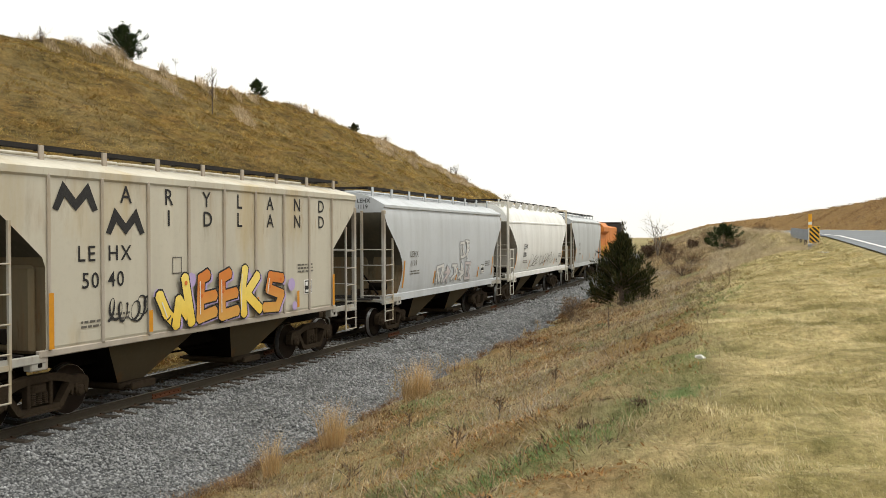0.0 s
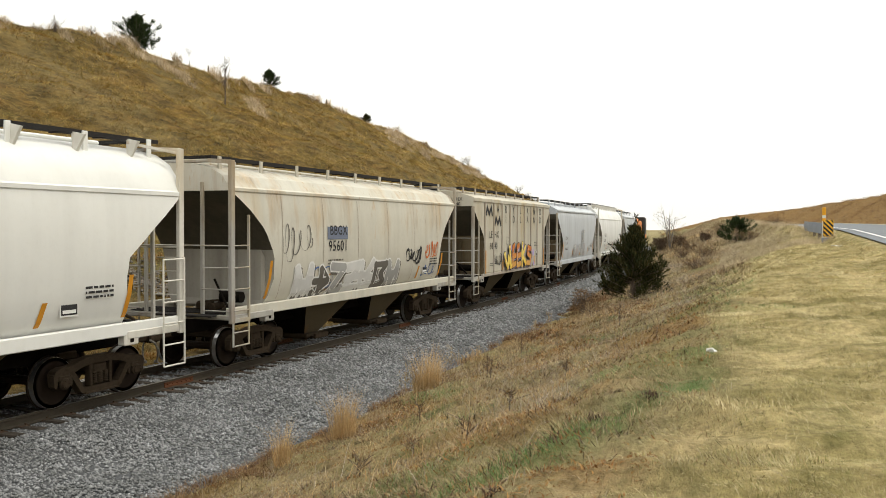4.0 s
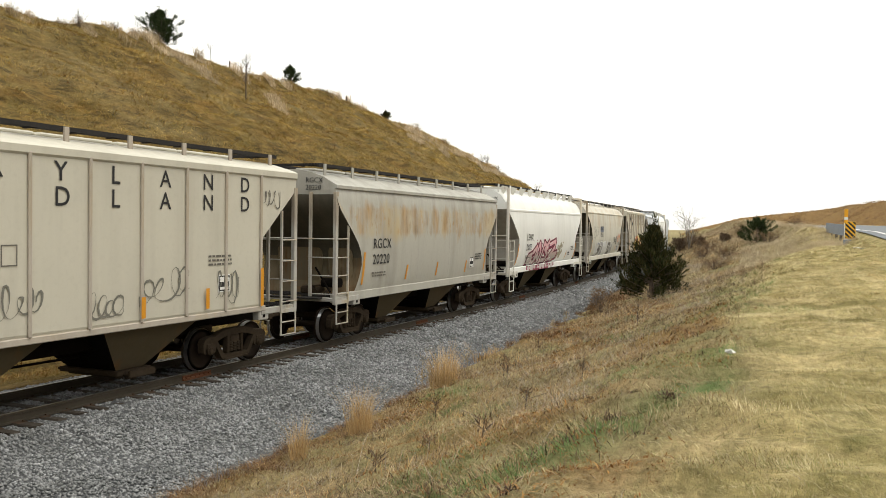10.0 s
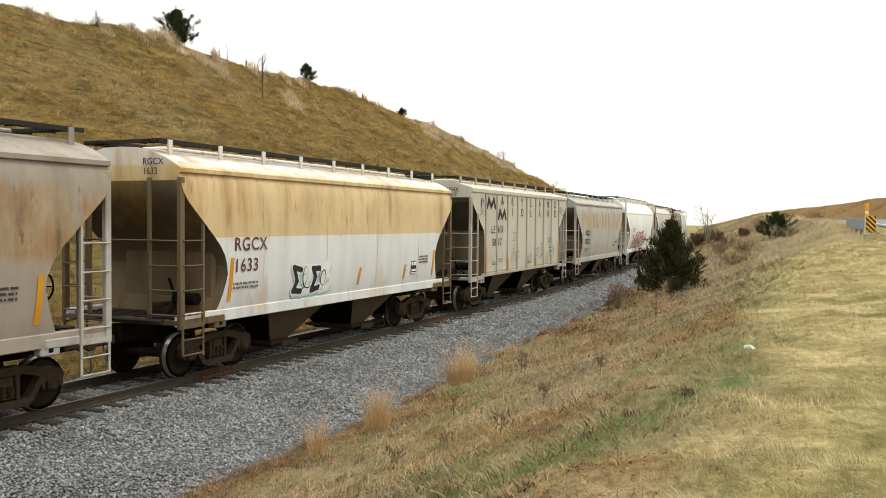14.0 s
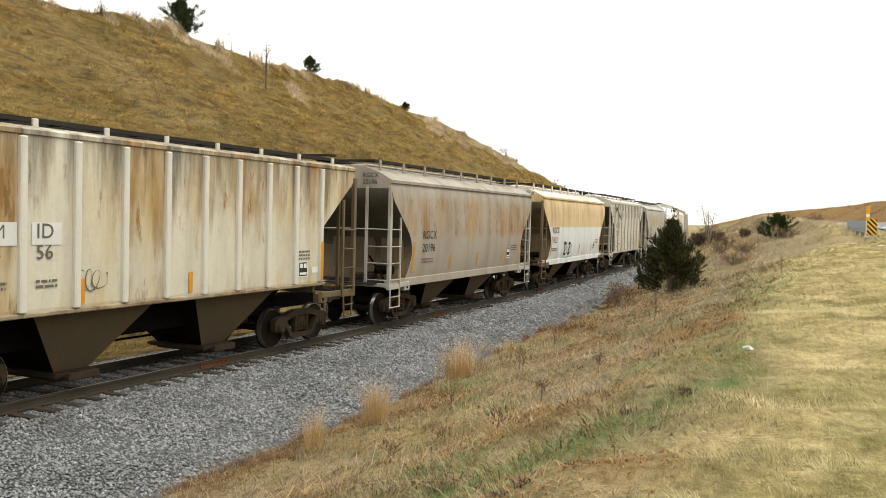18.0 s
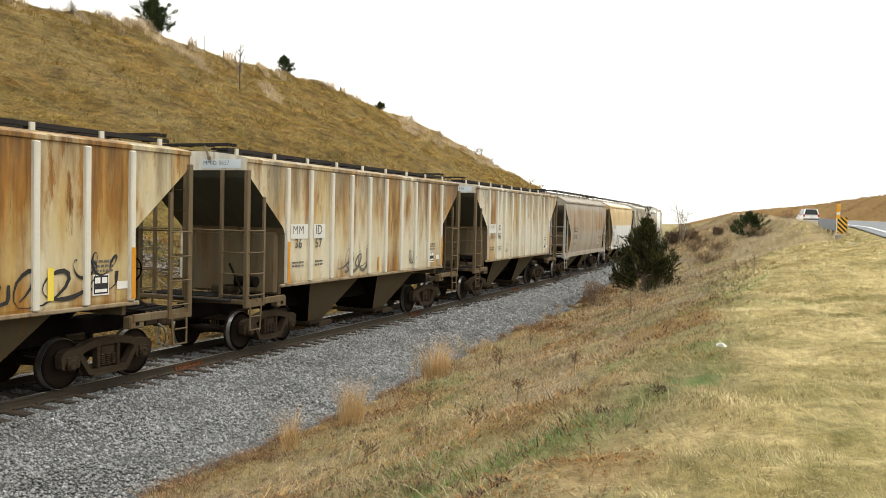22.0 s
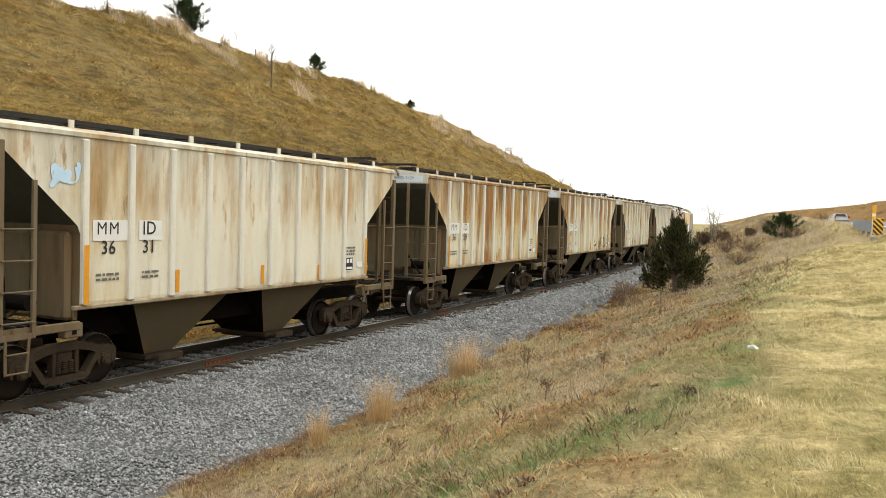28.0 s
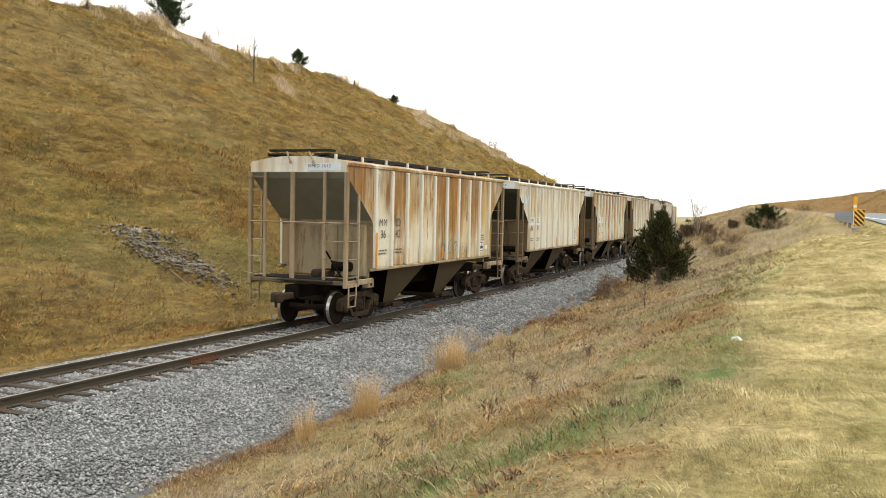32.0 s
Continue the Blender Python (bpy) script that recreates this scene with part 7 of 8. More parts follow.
for s, off, h in ((107, 0.0, 1.3), (124, 0.3, 1.4), (126, 0.0, 1.7), (128, 0.4, 1.3), (146, 0, 1.8), (150, 0.4, 1.4), (45, 0.3, 1.3), (49, 0.2, 0.9)):
    u = -4.0 - (float(crest_z(s)) + 0.42) / 0.6 + off
    p = at(u, s)
    shrub(p.x, p.y, h, h * 0.7, int(400 + s), WEED, "bare grey shrub on the hill's brow", 0, 20)


def sapling(x, y, height, spread_, seed, label, forks=26, trunks=1, stout=1.0, bark=None):
    """A bare young tree with thin twigs."""
    rng = np.random.default_rng(seed)
    z = float(rough_z(np.array(x), np.array(y))) - 0.05
    tree = tagged(new("bare_tree"), label, "tree", "bare trees")
    tree.matrix_basis = pose(x, y, z)
    tr, br = Shape(), Shape()
    for q in range(trunks):
        lean = rng.normal(0, 0.16 if trunks > 1 else 0.04, 2)
        top = np.array([lean[0] * height, lean[1] * height, height * (1 - 0.12 * q)])
        r = (0.014 * height + 0.01) * stout
        tr.rod((0, 0, 0), top * 0.6, r, 6, r * 0.6, caps=False)
        tr.rod(top * 0.6, top, r * 0.6, 5, r * 0.15, caps=False)
        for i in range(forks):
            f = 0.3 + 0.65 * rng.random()
            a = rng.uniform(0, 6.283)
            e = top * f + np.array([math.cos(a) * spread_, math.sin(a) * spread_, 0.5 * height * (1 - f) + 0.15]) * rng.uniform(0.4, 1.0)
            br.rod(top * f, e, r * 0.35, 4, r * 0.12, caps=False)
            for k in range(3):
                g = top * f + (e - top * f) * rng.uniform(0.4, 1)
                br.rod(g, g + rng.normal(0, 0.1 * height, 3) * 0.8 + np.array([0, 0, 0.06 * height]), r * 0.16, 3, r * 0.08, caps=False)
    part("trunk", tr.mesh("trunk", bark or BARK, False, False), tree)
    part("branch", br.mesh("branch", bark or BARK, False, False), tree)
    return tree


sapling(1.05, 82.8, 4.0, 1.3, 501, "bare slender tree with forked trunks on the bank", 12, 3, 0.8, PALEBARK)
p = at(-4.0 - (float(crest_z(57)) + 0.42) / 0.6 + 8.2, 55.5)
sapling(p.x, p.y, 3.6, 0.45, 502, "bare pale sapling on the cut slope", 22)
p = at(-4.0 - (float(crest_z(62)) + 0.42) / 0.6 + 0.2, 62.5)
sapling(p.x, p.y, 1.6, 0.4, 503, "bare twig of a sapling on the hill's brow", 10)


# ---- rubble and cut brush on the far bank, litter, tall weeds ----
def build_rubble():
    rng = np.random.default_rng(77)
    grey = blade_material("grey_rubble", [(0.22, 0.20, 0.17), (0.11, 0.095, 0.08), (0.36, 0.34, 0.31), (0.06, 0.05, 0.04)], 0.9)
    n = 620
    f = rng.random(n)
    s = 22.3 + 1.7 * f + rng.normal(0, 0.55, n)
    u = -8.3 + 2.2 * f + rng.normal(0, 0.6, n)
    x, y = us_to_xy(u, s)
    v, t = stone_field(u, s, rough_z(x, y) + rng.uniform(-0.04, 0.12, n), rng.uniform(0.03, 0.13, n), rng)
    many("rubble_heap", v, t, grey, "grey broken rubble heaped on the cut slope", "rubble")
    sh = Shape()
    for i in range(90):
        f = rng.random()
        p = at(-8.5 + 2.3 * f + rng.normal(0, 0.6), 22.0 + 1.9 * f + rng.normal(0, 0.6))
        z = float(rough_z(np.array(p.x), np.array(p.y)))
        a = Vector((p.x, p.y, z + 0.03))
        w = Vector((rng.normal(0.4, 0.4), rng.normal(0.1, 0.45), rng.normal(-0.2, 0.2))) * rng.uniform(0.5, 1.5)
        sh.rod(a, a + w + Vector((0, 0, 0.1)), rng.uniform(0.008, 0.022), 4, 0.005, caps=False)
    tagged(new("cut_branches", sh.mesh("cut_branches", plain("bleached_dead_wood", (0.26, 0.23, 0.19), 0.9), False, False)), "bleached cut branches strewn over rubble on the slope", "branches", kind="stuff")


build_rubble()


def litter(x, y, size, seed):
    rnd = random.Random(seed)
    sh = Shape()
    n = 5
    z = float(rough_z(np.array(x), np.array(y))) + 0.05
    for i in range(n + 1):
        for j in range(n + 1):
            sh.v.append((x + (i / n - 0.5) * size, y + (j / n - 0.5) * size * 0.6, z + 0.01 + rnd.uniform(-0.02, 0.03)))
    for i in range(n):
        for j in range(n):
            sh.f.append((i * (n + 1) + j, i * (n + 1) + j + 1, (i + 1) * (n + 1) + j + 1, (i + 1) * (n + 1) + j))
            sh.m.append(0)
    ob = tagged(new("litter", sh.mesh("litter", plain_once("white_plastic_scrap", (0.78, 0.78, 0.76), 0.5))), "crumpled white plastic scrap lying on grass", "litter")
    md = ob.modifiers.new("thick", "SOLIDIFY")
    md.thickness = 0.004


litter(12.06, 11.0, 0.12, 1)
litter(14.2, 40.4, 0.5, 2)


def weed_stalk(x, y, h, seed, mat=None, words="dark dried weed stalk with a seed head on the slope"):
    """A dark seed-head weed."""
    rng = np.random.default_rng(seed)
    z = float(rough_z(np.array(x), np.array(y)))
    top = tagged(new("weed_stalk"), words, "weed", "dried weed stalks")
    top.matrix_basis = pose(x, y, z)
    sh = Shape()
    sh.rod((0, 0, 0), (0.02, 0.0, h), 0.008, 5, 0.004, caps=False)
    for i in range(9):
        zz = h * rng.uniform(0.35, 0.95)
        sh.rod((0.01, 0, zz), (rng.normal(0, 0.10), rng.normal(0, 0.10), zz + 0.1), 0.004, 3, caps=False)
    part("stem", sh.mesh("stem", mat or BARK, False, False), top)
    v, t = sprays(np.stack([rng.normal(0, 0.05, 12), rng.normal(0, 0.05, 12), h * rng.uniform(0.45, 1, 12)], -1), np.tile([0, 0, 1.0], (12, 1)), 5, 0.05, rng)
    hd = many("seed_head", v, t, mat or WEED, "", "")
    hd.parent = top
    for k in ("category", "label"):
        if k in hd:
            del hd[k]


for i, (x, y, h) in enumerate(((10.3, 32.2, 0.75), (10.9, 32.6, 0.7), (8.3, 24.0, 0.75), (8.0, 25.5, 0.5), (7.1, 13.3, 0.4), (8.7, 9.6, 0.3), (8.5, 8.6, 0.28), (9.4, 11.2, 0.3), (9.6, 9.1, 0.26), (6.6, 18.0, 0.6), (7.4, 16.0, 0.5), (6.1, 22.0, 0.6), (9.6, 13.4, 0.35))):
    weed_stalk(x, y, h, 600 + i)

for i, (x, y, h) in enumerate(((7.12, 31.3, 0.95), (5.13, 43.6, 0.8), (5.97, 42.1, 0.8), (6.5, 43.6, 0.6), (5.9, 33.1, 0.5), (9.4, 20.9, 0.4))):
    weed_stalk(x, y, h, 640 + i, PALE, "pale bleached weed stalk leaning on the slope")
rnd = random.Random(29)
for i in range(22):   # long bleached stalks standing over the brush
    s = rnd.uniform(13, 36)
    p = at(float(edge_u(s)) + rnd.uniform(0.4, 4.5), s)
    weed_stalk(p.x, p.y, rnd.uniform(0.4, 0.85), 700 + i, PALE, "pale bleached weed stalk leaning on the slope")
for i, (x, y) in enumerate(((11.42, 8.48), (11.8, 8.23), (11.41, 7.58), (11.3, 6.35), (11.06, 6.17), (11.17, 5.58), (11.22, 6.98), (11.07, 5.39))):
    tuft("weed_clump", x, y, 0.11, 0.075, 46, DARKWEED, "dark withered leaf clump among green grass", 660 + i, 0.7, 0.016)


def fence_post(x, y, h):
    z = float(rough_z(np.array(x), np.array(y)))
    sh = Shape().rod((0, 0, -0.1), (0, 0, h), 0.07, 8, 0.06)
    ob = tagged(new("fence_post", once("fence_post", lambda: sh.mesh("fence_post", BARK))), "weathered wooden fence post on the hill's skyline", "fence post", "fence posts")
    ob.matrix_basis = pose(x, y, z)


p = at(-4.0 - (float(crest_z(66)) + 0.42) / 0.6 - 0.3, 66.0)
fence_post(p.x, p.y, 0.75)
p = at(-4.0 - (float(crest_z(88)) + 0.42) / 0.6 - 0.3, 90.5)
fence_post(p.x, p.y, 0.9)


# ---- tall end frames of the round-bodied cars ----
def end_frames(key, kind):
    car, half = CARS[key]
    mat = LOOKS[key][2]
    peak = PROFILE[kind][-1][1]
    top = 4.82 if kind == "tank" else 4.72
    for e in (-1, 1):
        y = e * (half - 0.05)
        for sg in (-1, 1):
            sh = Shape()
            sh.box((sg * 1.52, y, (1.1 + top) / 2), (0.10, 0.14, top - 1.1), None, 0.015)
            sh.bar((sg * 1.52, y, top - 0.04), (sg * 0.95, y, top), 0.12, 0.09, (0, 0, 1))
            sh.bar((sg * 1.50, y, top - 0.1), (sg * 0.98, y - e * 0.9, peak + 0.02), 0.06, 0.05)
            part("end_frame", sh.mesh("end_frame", mat), car)
        part("end_frame_bar", Shape().box((0, y, top), (1.95, 0.12, 0.08), None, 0.015).mesh("end_frame_bar", mat), car)
        if kind == "tank":
            sh = Shape()
            sh.box((-0.85, e * (half - 0.5), 2.6), (0.42, 0.10, 2.7), None, 0.02)
            part("end_column", sh.mesh("end_column", mat), car)
            sh = Shape()
            for yy in (y - e * 0.62, y + 0 * e):
                sh.rod((1.62, yy, 0.5), (1.62, yy, 2.62), 0.02, 6)
            for i in range(6):
                sh.rod((1.62, y - e * 0.62, 0.5 + i * 0.42), (1.62, y, 0.5 + i * 0.42), 0.018, 6)
            sh.rod((1.62, y, 2.62), (0.95, y + 0.0, 2.62), 0.018, 6)
            part("step_frame", sh.mesh("step_frame", mat), car)
    if kind == "tank":
        for i in range(10):
            for sg in (-1, 1):
                yy = -half + 0.9 + (2 * half - 1.8) * i / 9
                sh = Shape().slab([(0.94, peak + 0.1), (1.24, peak + 0.04), (1.02, peak - 0.32), (0.96, peak - 0.2)], 1, -0.03, 0.03)
                part("walkway_bracket", once(("bracket", key), lambda: sh.mesh("walkway_bracket", mat)), car, m=pose(0, yy, 0, 0, 0, 0 if sg > 0 else 180))


end_frames("2002", "tank")
end_frames("white", "tank")
end_frames("95601", "barrel")


def seams(key, kind, n, mat):
    """Thin weld beads that follow the side's curve."""
    car, half = CARS[key]
    for i in range(1, n):
        y = -half + 2 * half * i / n
        zs = np.linspace(1.5, 4.0 if kind == "barrel" else 3.8, 16)
        polys = [[(y, a), (y + 0.018, a), (y + 0.018, b), (y, b)] for a, b in zip(zs, zs[1:])]
        curved_part("weld_seam", car, kind, mat, polys, 0.006)


seams("95601", "barrel", 7, flat_paint("rusty_weld_seam", (0.34, 0.28, 0.22)))
seams("20220", "curved", 5, flat_paint("grey_weld_seam", (0.36, 0.34, 0.31)))
seams("20196", "curved", 5, flat_paint("grey_weld_seam", (0.36, 0.34, 0.31)))
seams("1633", "curved", 5, flat_paint("pale_weld_seam", (0.52, 0.46, 0.36)))
for key in ("20220", "20196", "1633", "1119", "grey", "5040", "5017", "2002"):   # numbers on the rear end plates, and bearing and air gear in the end bays
    car, half = CARS[key]
    m = once(("end text", key), lambda: text_mesh({"20220": "RGCX", "20196": "RGCX", "1633": "RGCX"}.get(key, "LEHX"), 0.19, INK))
    m2 = once(("end number", key), lambda: text_mesh({"grey": "1117"}.get(key, key), 0.19, INK))
    flat = Matrix(((1, 0, 0, 0), (0, 0, -1, 0), (0, 1, 0, 0), (0, 0, 0, 1)))
    for k, (mm, z) in enumerate(((m, 4.27), (m2, 4.08))):
        part("lettering", mm, car, m=Matrix.Translation((0.62, -half - 0.012, z)) @ flat)
for key, (car, half) in CARS.items():
    kind = next(t[1] for t in TRAIN if t[0] == key)
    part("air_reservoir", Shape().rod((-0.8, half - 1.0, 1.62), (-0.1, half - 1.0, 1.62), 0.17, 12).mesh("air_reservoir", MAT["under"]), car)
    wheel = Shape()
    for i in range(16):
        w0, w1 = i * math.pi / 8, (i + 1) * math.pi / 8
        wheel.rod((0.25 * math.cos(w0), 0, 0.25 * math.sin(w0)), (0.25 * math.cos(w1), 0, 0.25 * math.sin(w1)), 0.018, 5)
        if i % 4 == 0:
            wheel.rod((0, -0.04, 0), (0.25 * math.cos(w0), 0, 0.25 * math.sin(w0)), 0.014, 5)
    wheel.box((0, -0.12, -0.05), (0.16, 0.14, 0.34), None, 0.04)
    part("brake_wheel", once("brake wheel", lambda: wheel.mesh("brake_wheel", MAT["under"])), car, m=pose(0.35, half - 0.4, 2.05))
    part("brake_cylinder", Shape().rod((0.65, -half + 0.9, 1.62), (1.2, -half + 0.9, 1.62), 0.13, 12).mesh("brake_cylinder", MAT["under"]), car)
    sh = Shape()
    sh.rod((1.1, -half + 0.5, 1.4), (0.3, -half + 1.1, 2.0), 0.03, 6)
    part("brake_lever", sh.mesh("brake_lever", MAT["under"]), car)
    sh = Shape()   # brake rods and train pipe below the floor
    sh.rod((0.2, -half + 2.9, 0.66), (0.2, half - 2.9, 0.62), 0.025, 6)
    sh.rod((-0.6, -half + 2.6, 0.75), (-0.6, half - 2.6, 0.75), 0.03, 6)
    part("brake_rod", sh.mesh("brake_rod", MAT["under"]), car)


# ---- locomotive ----
def locomotive(s_rear, length):
    half = length / 2
    loco = tagged(new("locomotive"), "orange and black diesel locomotive heading the freight train", "locomotive")
    ROLLING.append((loco, s_rear + half))
    orange = paint("locomotive_orange", (0.62, 0.20, 0.03), 0.0, 0.2, 101)
    dark = paint("locomotive_black", (0.03, 0.03, 0.032), 0.0, 0.2, 102)
    stripe = flat_paint("yellow_stripe", (0.75, 0.52, 0.08))
    glass = once("loco glass", lambda: plain("dark_cab_glass", (0.02, 0.025, 0.03), 0.1, 0, 0.1, 4))
    part("frame", Shape().box((0, 0, 1.25), (3.0, length - 0.4, 0.30), None, 0.03).mesh("frame", dark), loco)
    hood = part("long_hood", Shape().box((0, -half + 4.4, 2.75), (2.3, 8.0, 2.7), None, 0.12).mesh("long_hood", orange), loco)
    part("radiator_flare", Shape().slab([(-1.1, 3.3), (1.1, 3.3), (1.5, 3.6), (1.5, 3.95), (1.1, 4.35), (-1.1, 4.35), (-1.5, 3.95), (-1.5, 3.6)], 1, -half + 0.6, -half + 5.4).mesh("radiator_flare", orange), hood)
    for i in range(3):
        part("radiator_fan", Shape().rod((0, -half + 1.6 + i * 1.5, 4.3), (0, -half + 1.6 + i * 1.5, 4.5), 0.6, 18).mesh("radiator_fan", dark), hood)
    for i in range(5):
        part("hood_door", Shape().box((1.16, -half + 1.4 + i * 1.5, 2.3), (0.03, 1.3, 1.25), None, 0.01).mesh("hood_door", orange), hood)
    fore = part("engine_hood", Shape().box((0, -half + 12.2, 2.75), (2.3, 7.6, 2.7), None, 0.12).mesh("engine_hood", orange), loco)
    part("hood_stripe", Shape().box((1.16, -half + 12.2, 1.8), (0.03, 7.4, 0.55), None, 0.01).mesh("hood_stripe", dark), fore)
    part("exhaust_stack", Shape().box((0, -half + 10.5, 4.25), (0.7, 1.4, 0.35), None, 0.05).mesh("exhaust_stack", dark), fore)
    cab = part("cab", Shape().box((0, half - 4.2, 3.0), (3.1, 2.8, 3.1), None, 0.15).mesh("cab", dark), loco)
    part("cab_stripe", Shape().box((1.555, half - 4.2, 2.1), (0.03, 2.7, 0.7), None, 0.01).mesh("cab_stripe", orange), cab)
    part("cab_roof", Shape().box((0, half - 4.2, 4.5), (2.9, 2.9, 0.2), None, 0.08).mesh("cab_roof", dark), cab)
    for y in (-0.6, 0.6):
        part("cab_window", Shape().box((1.55, half - 4.2 + y, 3.75), (0.04, 0.8, 0.7), None, 0.02).mesh("cab_window", glass), cab)
    part("nose", Shape().box((0, half - 1.9, 2.3), (1.9, 2.1, 1.8), None, 0.2).mesh("nose", dark), loco)
    part("fuel_tank", Shape().box((0, 0, 0.75), (2.6, 4.6, 0.75), None, 0.12).mesh("fuel_tank", dark), loco)
    for e in (-1, 1):
        sh = Shape()
        for x in (-1.4, -0.7, 0.7, 1.4):
            sh.rod((x, e * (half - 0.2), 1.3), (x, e * (half - 0.2), 2.4), 0.025, 6)
        sh.rod((-1.4, e * (half - 0.2), 2.4), (1.4, e * (half - 0.2), 2.4), 0.025, 6)
        part("end_railing", sh.mesh("end_railing", stripe), loco)
        part("coupler", once("coupler", coupler_mesh), loco, m=pose(0, e * (half + 0.1), 0, 0, 0, 0 if e > 0 else 180))
        add_truck(loco, e * (half - 3.1))
    for sg in (-1, 1):
        sh = Shape()
        for i in range(9):
            y = -half + 0.6 + i * (length - 7) / 8
            sh.rod((sg * 1.42, y, 1.4), (sg * 1.42, y, 2.4), 0.022, 6)
        sh.rod((sg * 1.42, -half + 0.6, 2.4), (sg * 1.42, half - 6.4, 2.4), 0.022, 6)
        part("side_railing", sh.mesh("side_railing", stripe), loco)
    return loco


locomotive(260.2, 22.0)

# ---- vehicles on the road ----
DRIVING = []


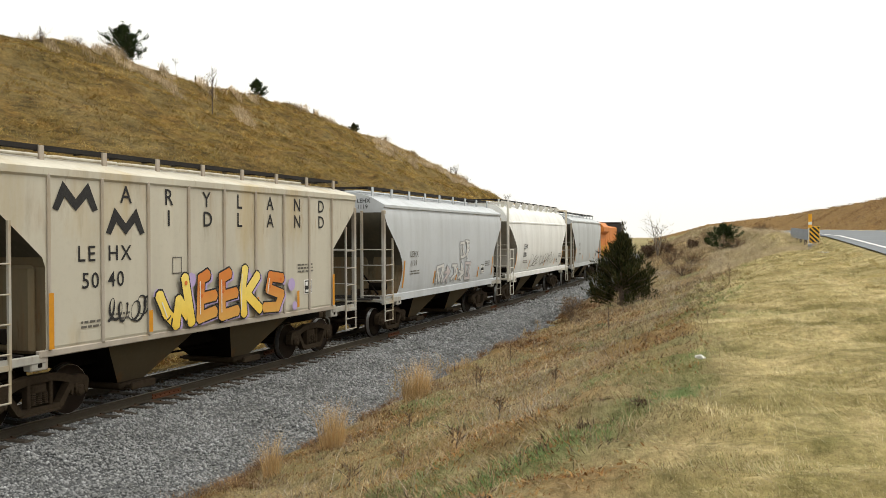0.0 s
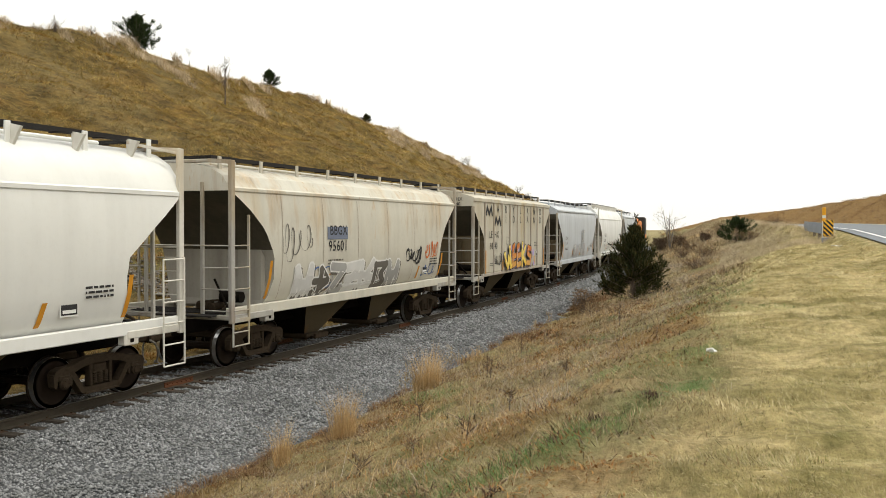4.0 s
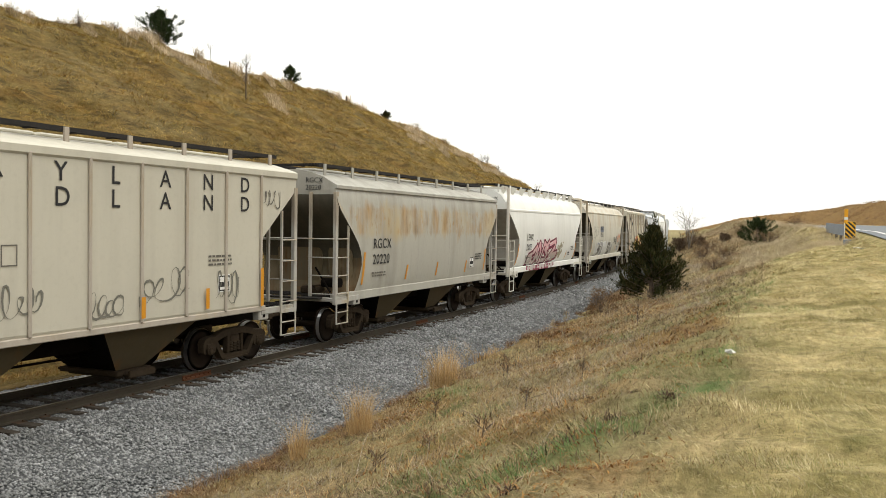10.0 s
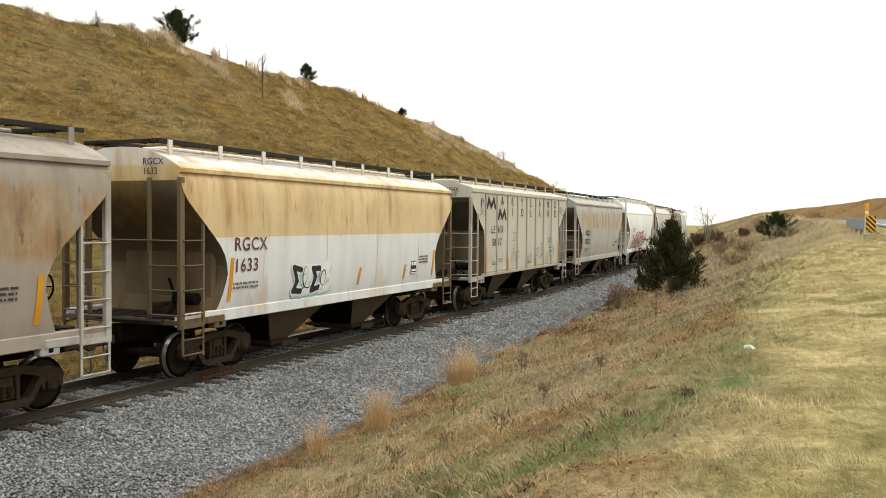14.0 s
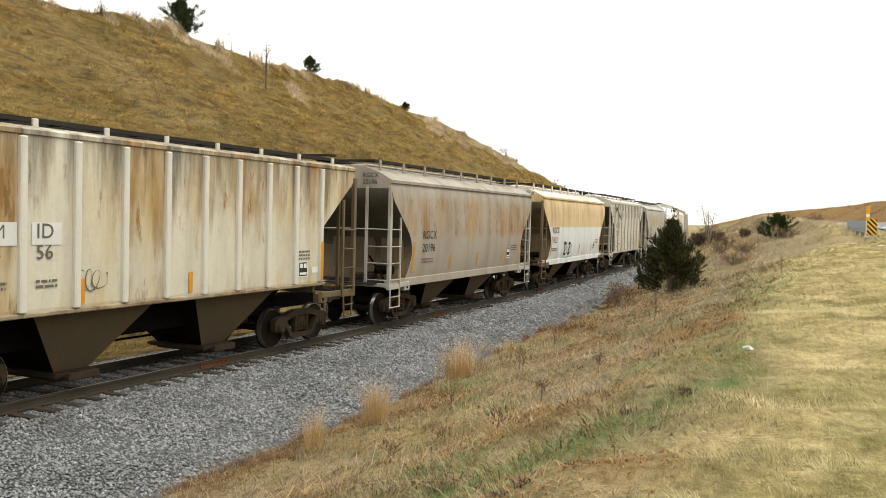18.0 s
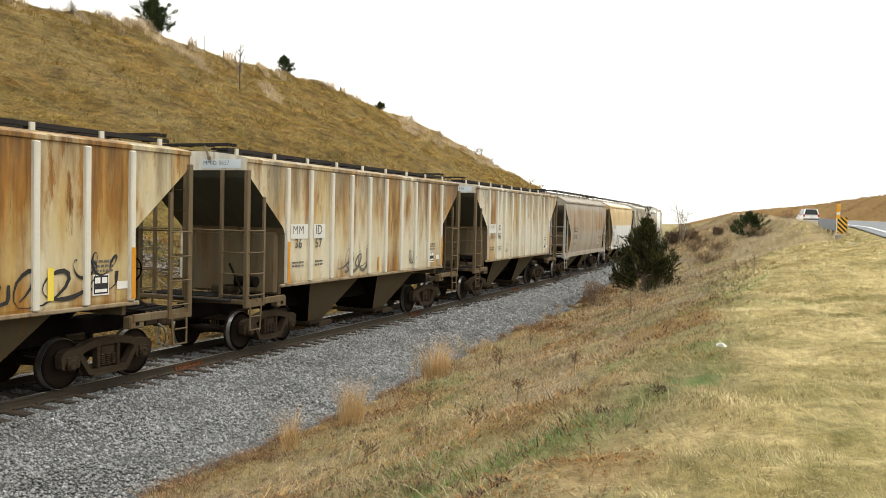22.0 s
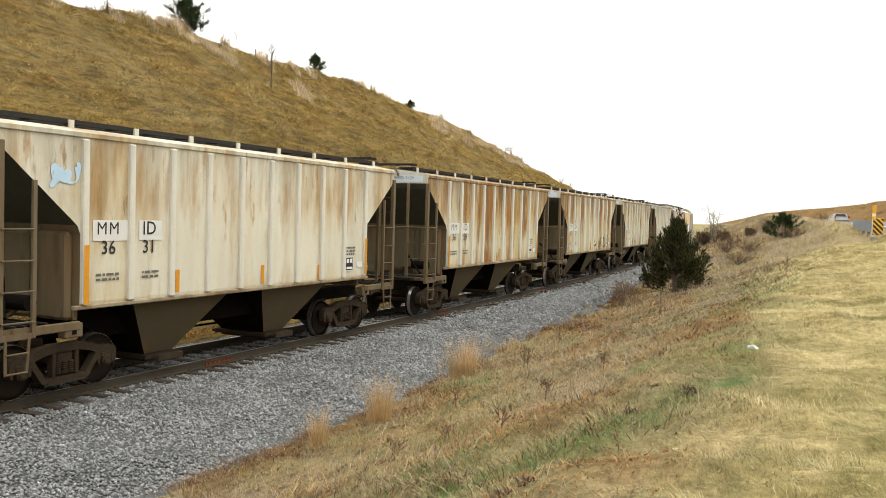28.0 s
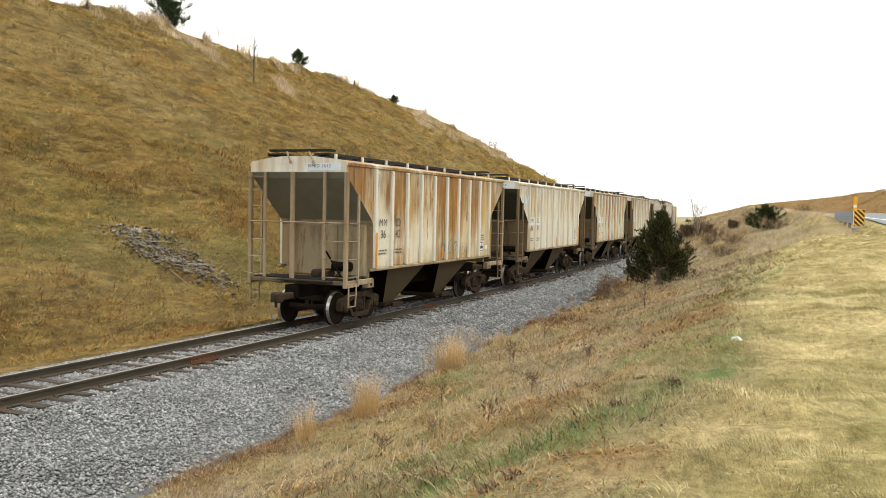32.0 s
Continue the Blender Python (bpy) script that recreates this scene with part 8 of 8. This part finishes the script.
def suv(label, body_col, at_time, at_y, long=5.0, wide=1.95, tall=1.85, hatch=True):
    car = tagged(new("suv" if hatch else "sedan"), label, "car", "passing cars")
    DRIVING.append((car, at_time, at_y))
    m, N, L, b = shader("car_paint")
    v = coords(N, L)
    L.new(blend(N, L, spots(N, L, v, 3, 0.4, 0.7), body_col, tuple(c * 0.9 for c in body_col)), b.inputs["Base Color"])
    b.inputs["Roughness"].default_value, b.inputs["Coat Weight"].default_value = 0.35, 0.6
    glass = once("car glass", lambda: plain("dark_car_glass", (0.015, 0.018, 0.02), 0.08, 0, 0.1, 4))
    h = long / 2
    low = [(-h, 0.5), (-h + 0.05, 0.95), (-h + 0.02, 1.05), (h - 1.3, 1.05), (h - 0.1, 0.92), (h, 0.7), (h - 0.05, 0.38), (-h + 0.1, 0.36)]
    part("body", Shape().slab(low, 0, -wide / 2, wide / 2).mesh("body", m), car)
    back = -h + (0.05 if hatch else 0.9)
    c = wide / 2
    sh = Shape()
    roof = [(-c + 0.22, back + 0.30, tall), (c - 0.22, back + 0.30, tall), (c - 0.22, h - 2.3, tall - 0.03), (-c + 0.22, h - 2.3, tall - 0.03)]
    base = [(-c + 0.03, back, 1.04), (c - 0.03, back, 1.04), (c - 0.03, h - 1.35, 1.04), (-c + 0.03, h - 1.35, 1.04)]
    sh.add(base + roof, [(4, 5, 6, 7), (0, 1, 5, 4), (1, 2, 6, 5), (2, 3, 7, 6), (3, 0, 4, 7)])
    cabin = part("cabin", sh.mesh("cabin", m), car)

    def pane(a, b2, c2, d, inset=0.14, out=0.012):
        q = [Vector(p) for p in (a, b2, c2, d)]
        mid = sum(q, Vector()) / 4
        nrm = (q[1] - q[0]).cross(q[3] - q[0]).normalized()
        if nrm.dot(mid - Vector((0, 0, 1.2))) < 0:
            nrm = -nrm
        s2 = Shape().add([p + (mid - p).normalized() * inset + nrm * out for p in q], [(0, 1, 2, 3)])
        part("window", s2.mesh("window", glass, fix=False), cabin)
    pane(base[0], base[1], roof[1], roof[0])
    pane(base[1], base[2], roof[2], roof[1])
    pane(base[3], base[0], roof[0], roof[3])
    pane(base[2], base[3], roof[3], roof[2])
    red = once("tail red", lambda: plain("red_tail_lamp", (0.35, 0.01, 0.01), 0.3, 0, 0.1, 5))
    for sg in (-1, 1):
        part("tail_lamp", Shape().box((sg * (c - 0.11), -h + 0.03, 0.98), (0.20, 0.1, 0.34), None, 0.02).mesh("tail_lamp", red), car)
        part("wing_mirror", Shape().box((sg * (c + 0.08), h - 1.9, 1.12), (0.2, 0.1, 0.16), None, 0.03).mesh("wing_mirror", m), car)
    part("bumper", Shape().box((0, -h - 0.03, 0.52), (wide - 0.04, 0.16, 0.22), None, 0.04).mesh("bumper", plain_once("grey_bumper_plastic", (0.10, 0.10, 0.10))), car)
    part("plate_bar", Shape().box((0, -h - 0.0, 0.83), (0.36, 0.05, 0.12), None, 0.005).mesh("plate_bar", plain_once("pale_plate", (0.6, 0.62, 0.6))), car)
    tyre = once("tyre", lambda: Shape().ring([(-0.11, 0.20), (-0.12, 0.33), (-0.09, 0.36), (0.09, 0.36), (0.12, 0.33), (0.11, 0.20)], n=20).mesh("tyre", plain_once("tyre_rubber", (0.02, 0.02, 0.02))))
    rim = once("rim", lambda: Shape().ring([(-0.10, 0.21), (0.10, 0.21), (0.115, 0.12), (0.09, 0.05)], n=14).mesh("rim", plain_once("alloy_rim", (0.4, 0.4, 0.4), 0.4, 0.6)))
    for sg in (-1, 1):
        for y in (-h + 0.95, h - 0.95):
            w = part("wheel", tyre, car, m=pose(sg * (c - 0.12), y, 0.36, 0, 0, 0 if sg > 0 else 180))
            part("rim", rim, w)
    return car


suv("white full-size sport utility vehicle driving along the road", (0.74, 0.74, 0.73), 20.3, 89.5)
suv("dark red sport utility vehicle driving along the road", (0.16, 0.012, 0.02), 22.9, 93.5, 4.7, 1.9, 1.75)
suv("silver sedan driving along the road", (0.42, 0.45, 0.48), 27.5, 115.5, 4.7, 1.82, 1.45, False)


# ---- motion ----
def motions():
    for car, s_end in ROLLING:
        rows = []
        for t, d in TRIP:
            x, y, th = track(s_end + d)
            rows.append((t, pose(x, y, 0, 0, 0, math.degrees(th))))
        walk(car, rows)
    for car, t0, y0 in DRIVING:
        rows = []
        for t in range(0, 33):
            y = y0 + 19.6 * (t - t0)
            d = float(road_x(y + 4) - road_x(y - 4)) / 8
            dz = float(road_z(y + 4) - road_z(y - 4)) / 8
            rows.append((t, pose(float(road_x(y)) + 7.6, y, float(road_z(y)) + 0.06, math.degrees(math.atan(dz)), 0, -math.degrees(math.atan(d)))))
        walk(car, rows)
    ts, ds = zip(*TRIP)
    steps = [(i / 10, -math.degrees(float(np.interp(i / 10, ts, ds)) / 0.457)) for i in range(321)]
    for ob, y in WHEELS:
        walk(ob, [(t, pose(0, y, 0.457, a)) for t, a in steps])


motions()
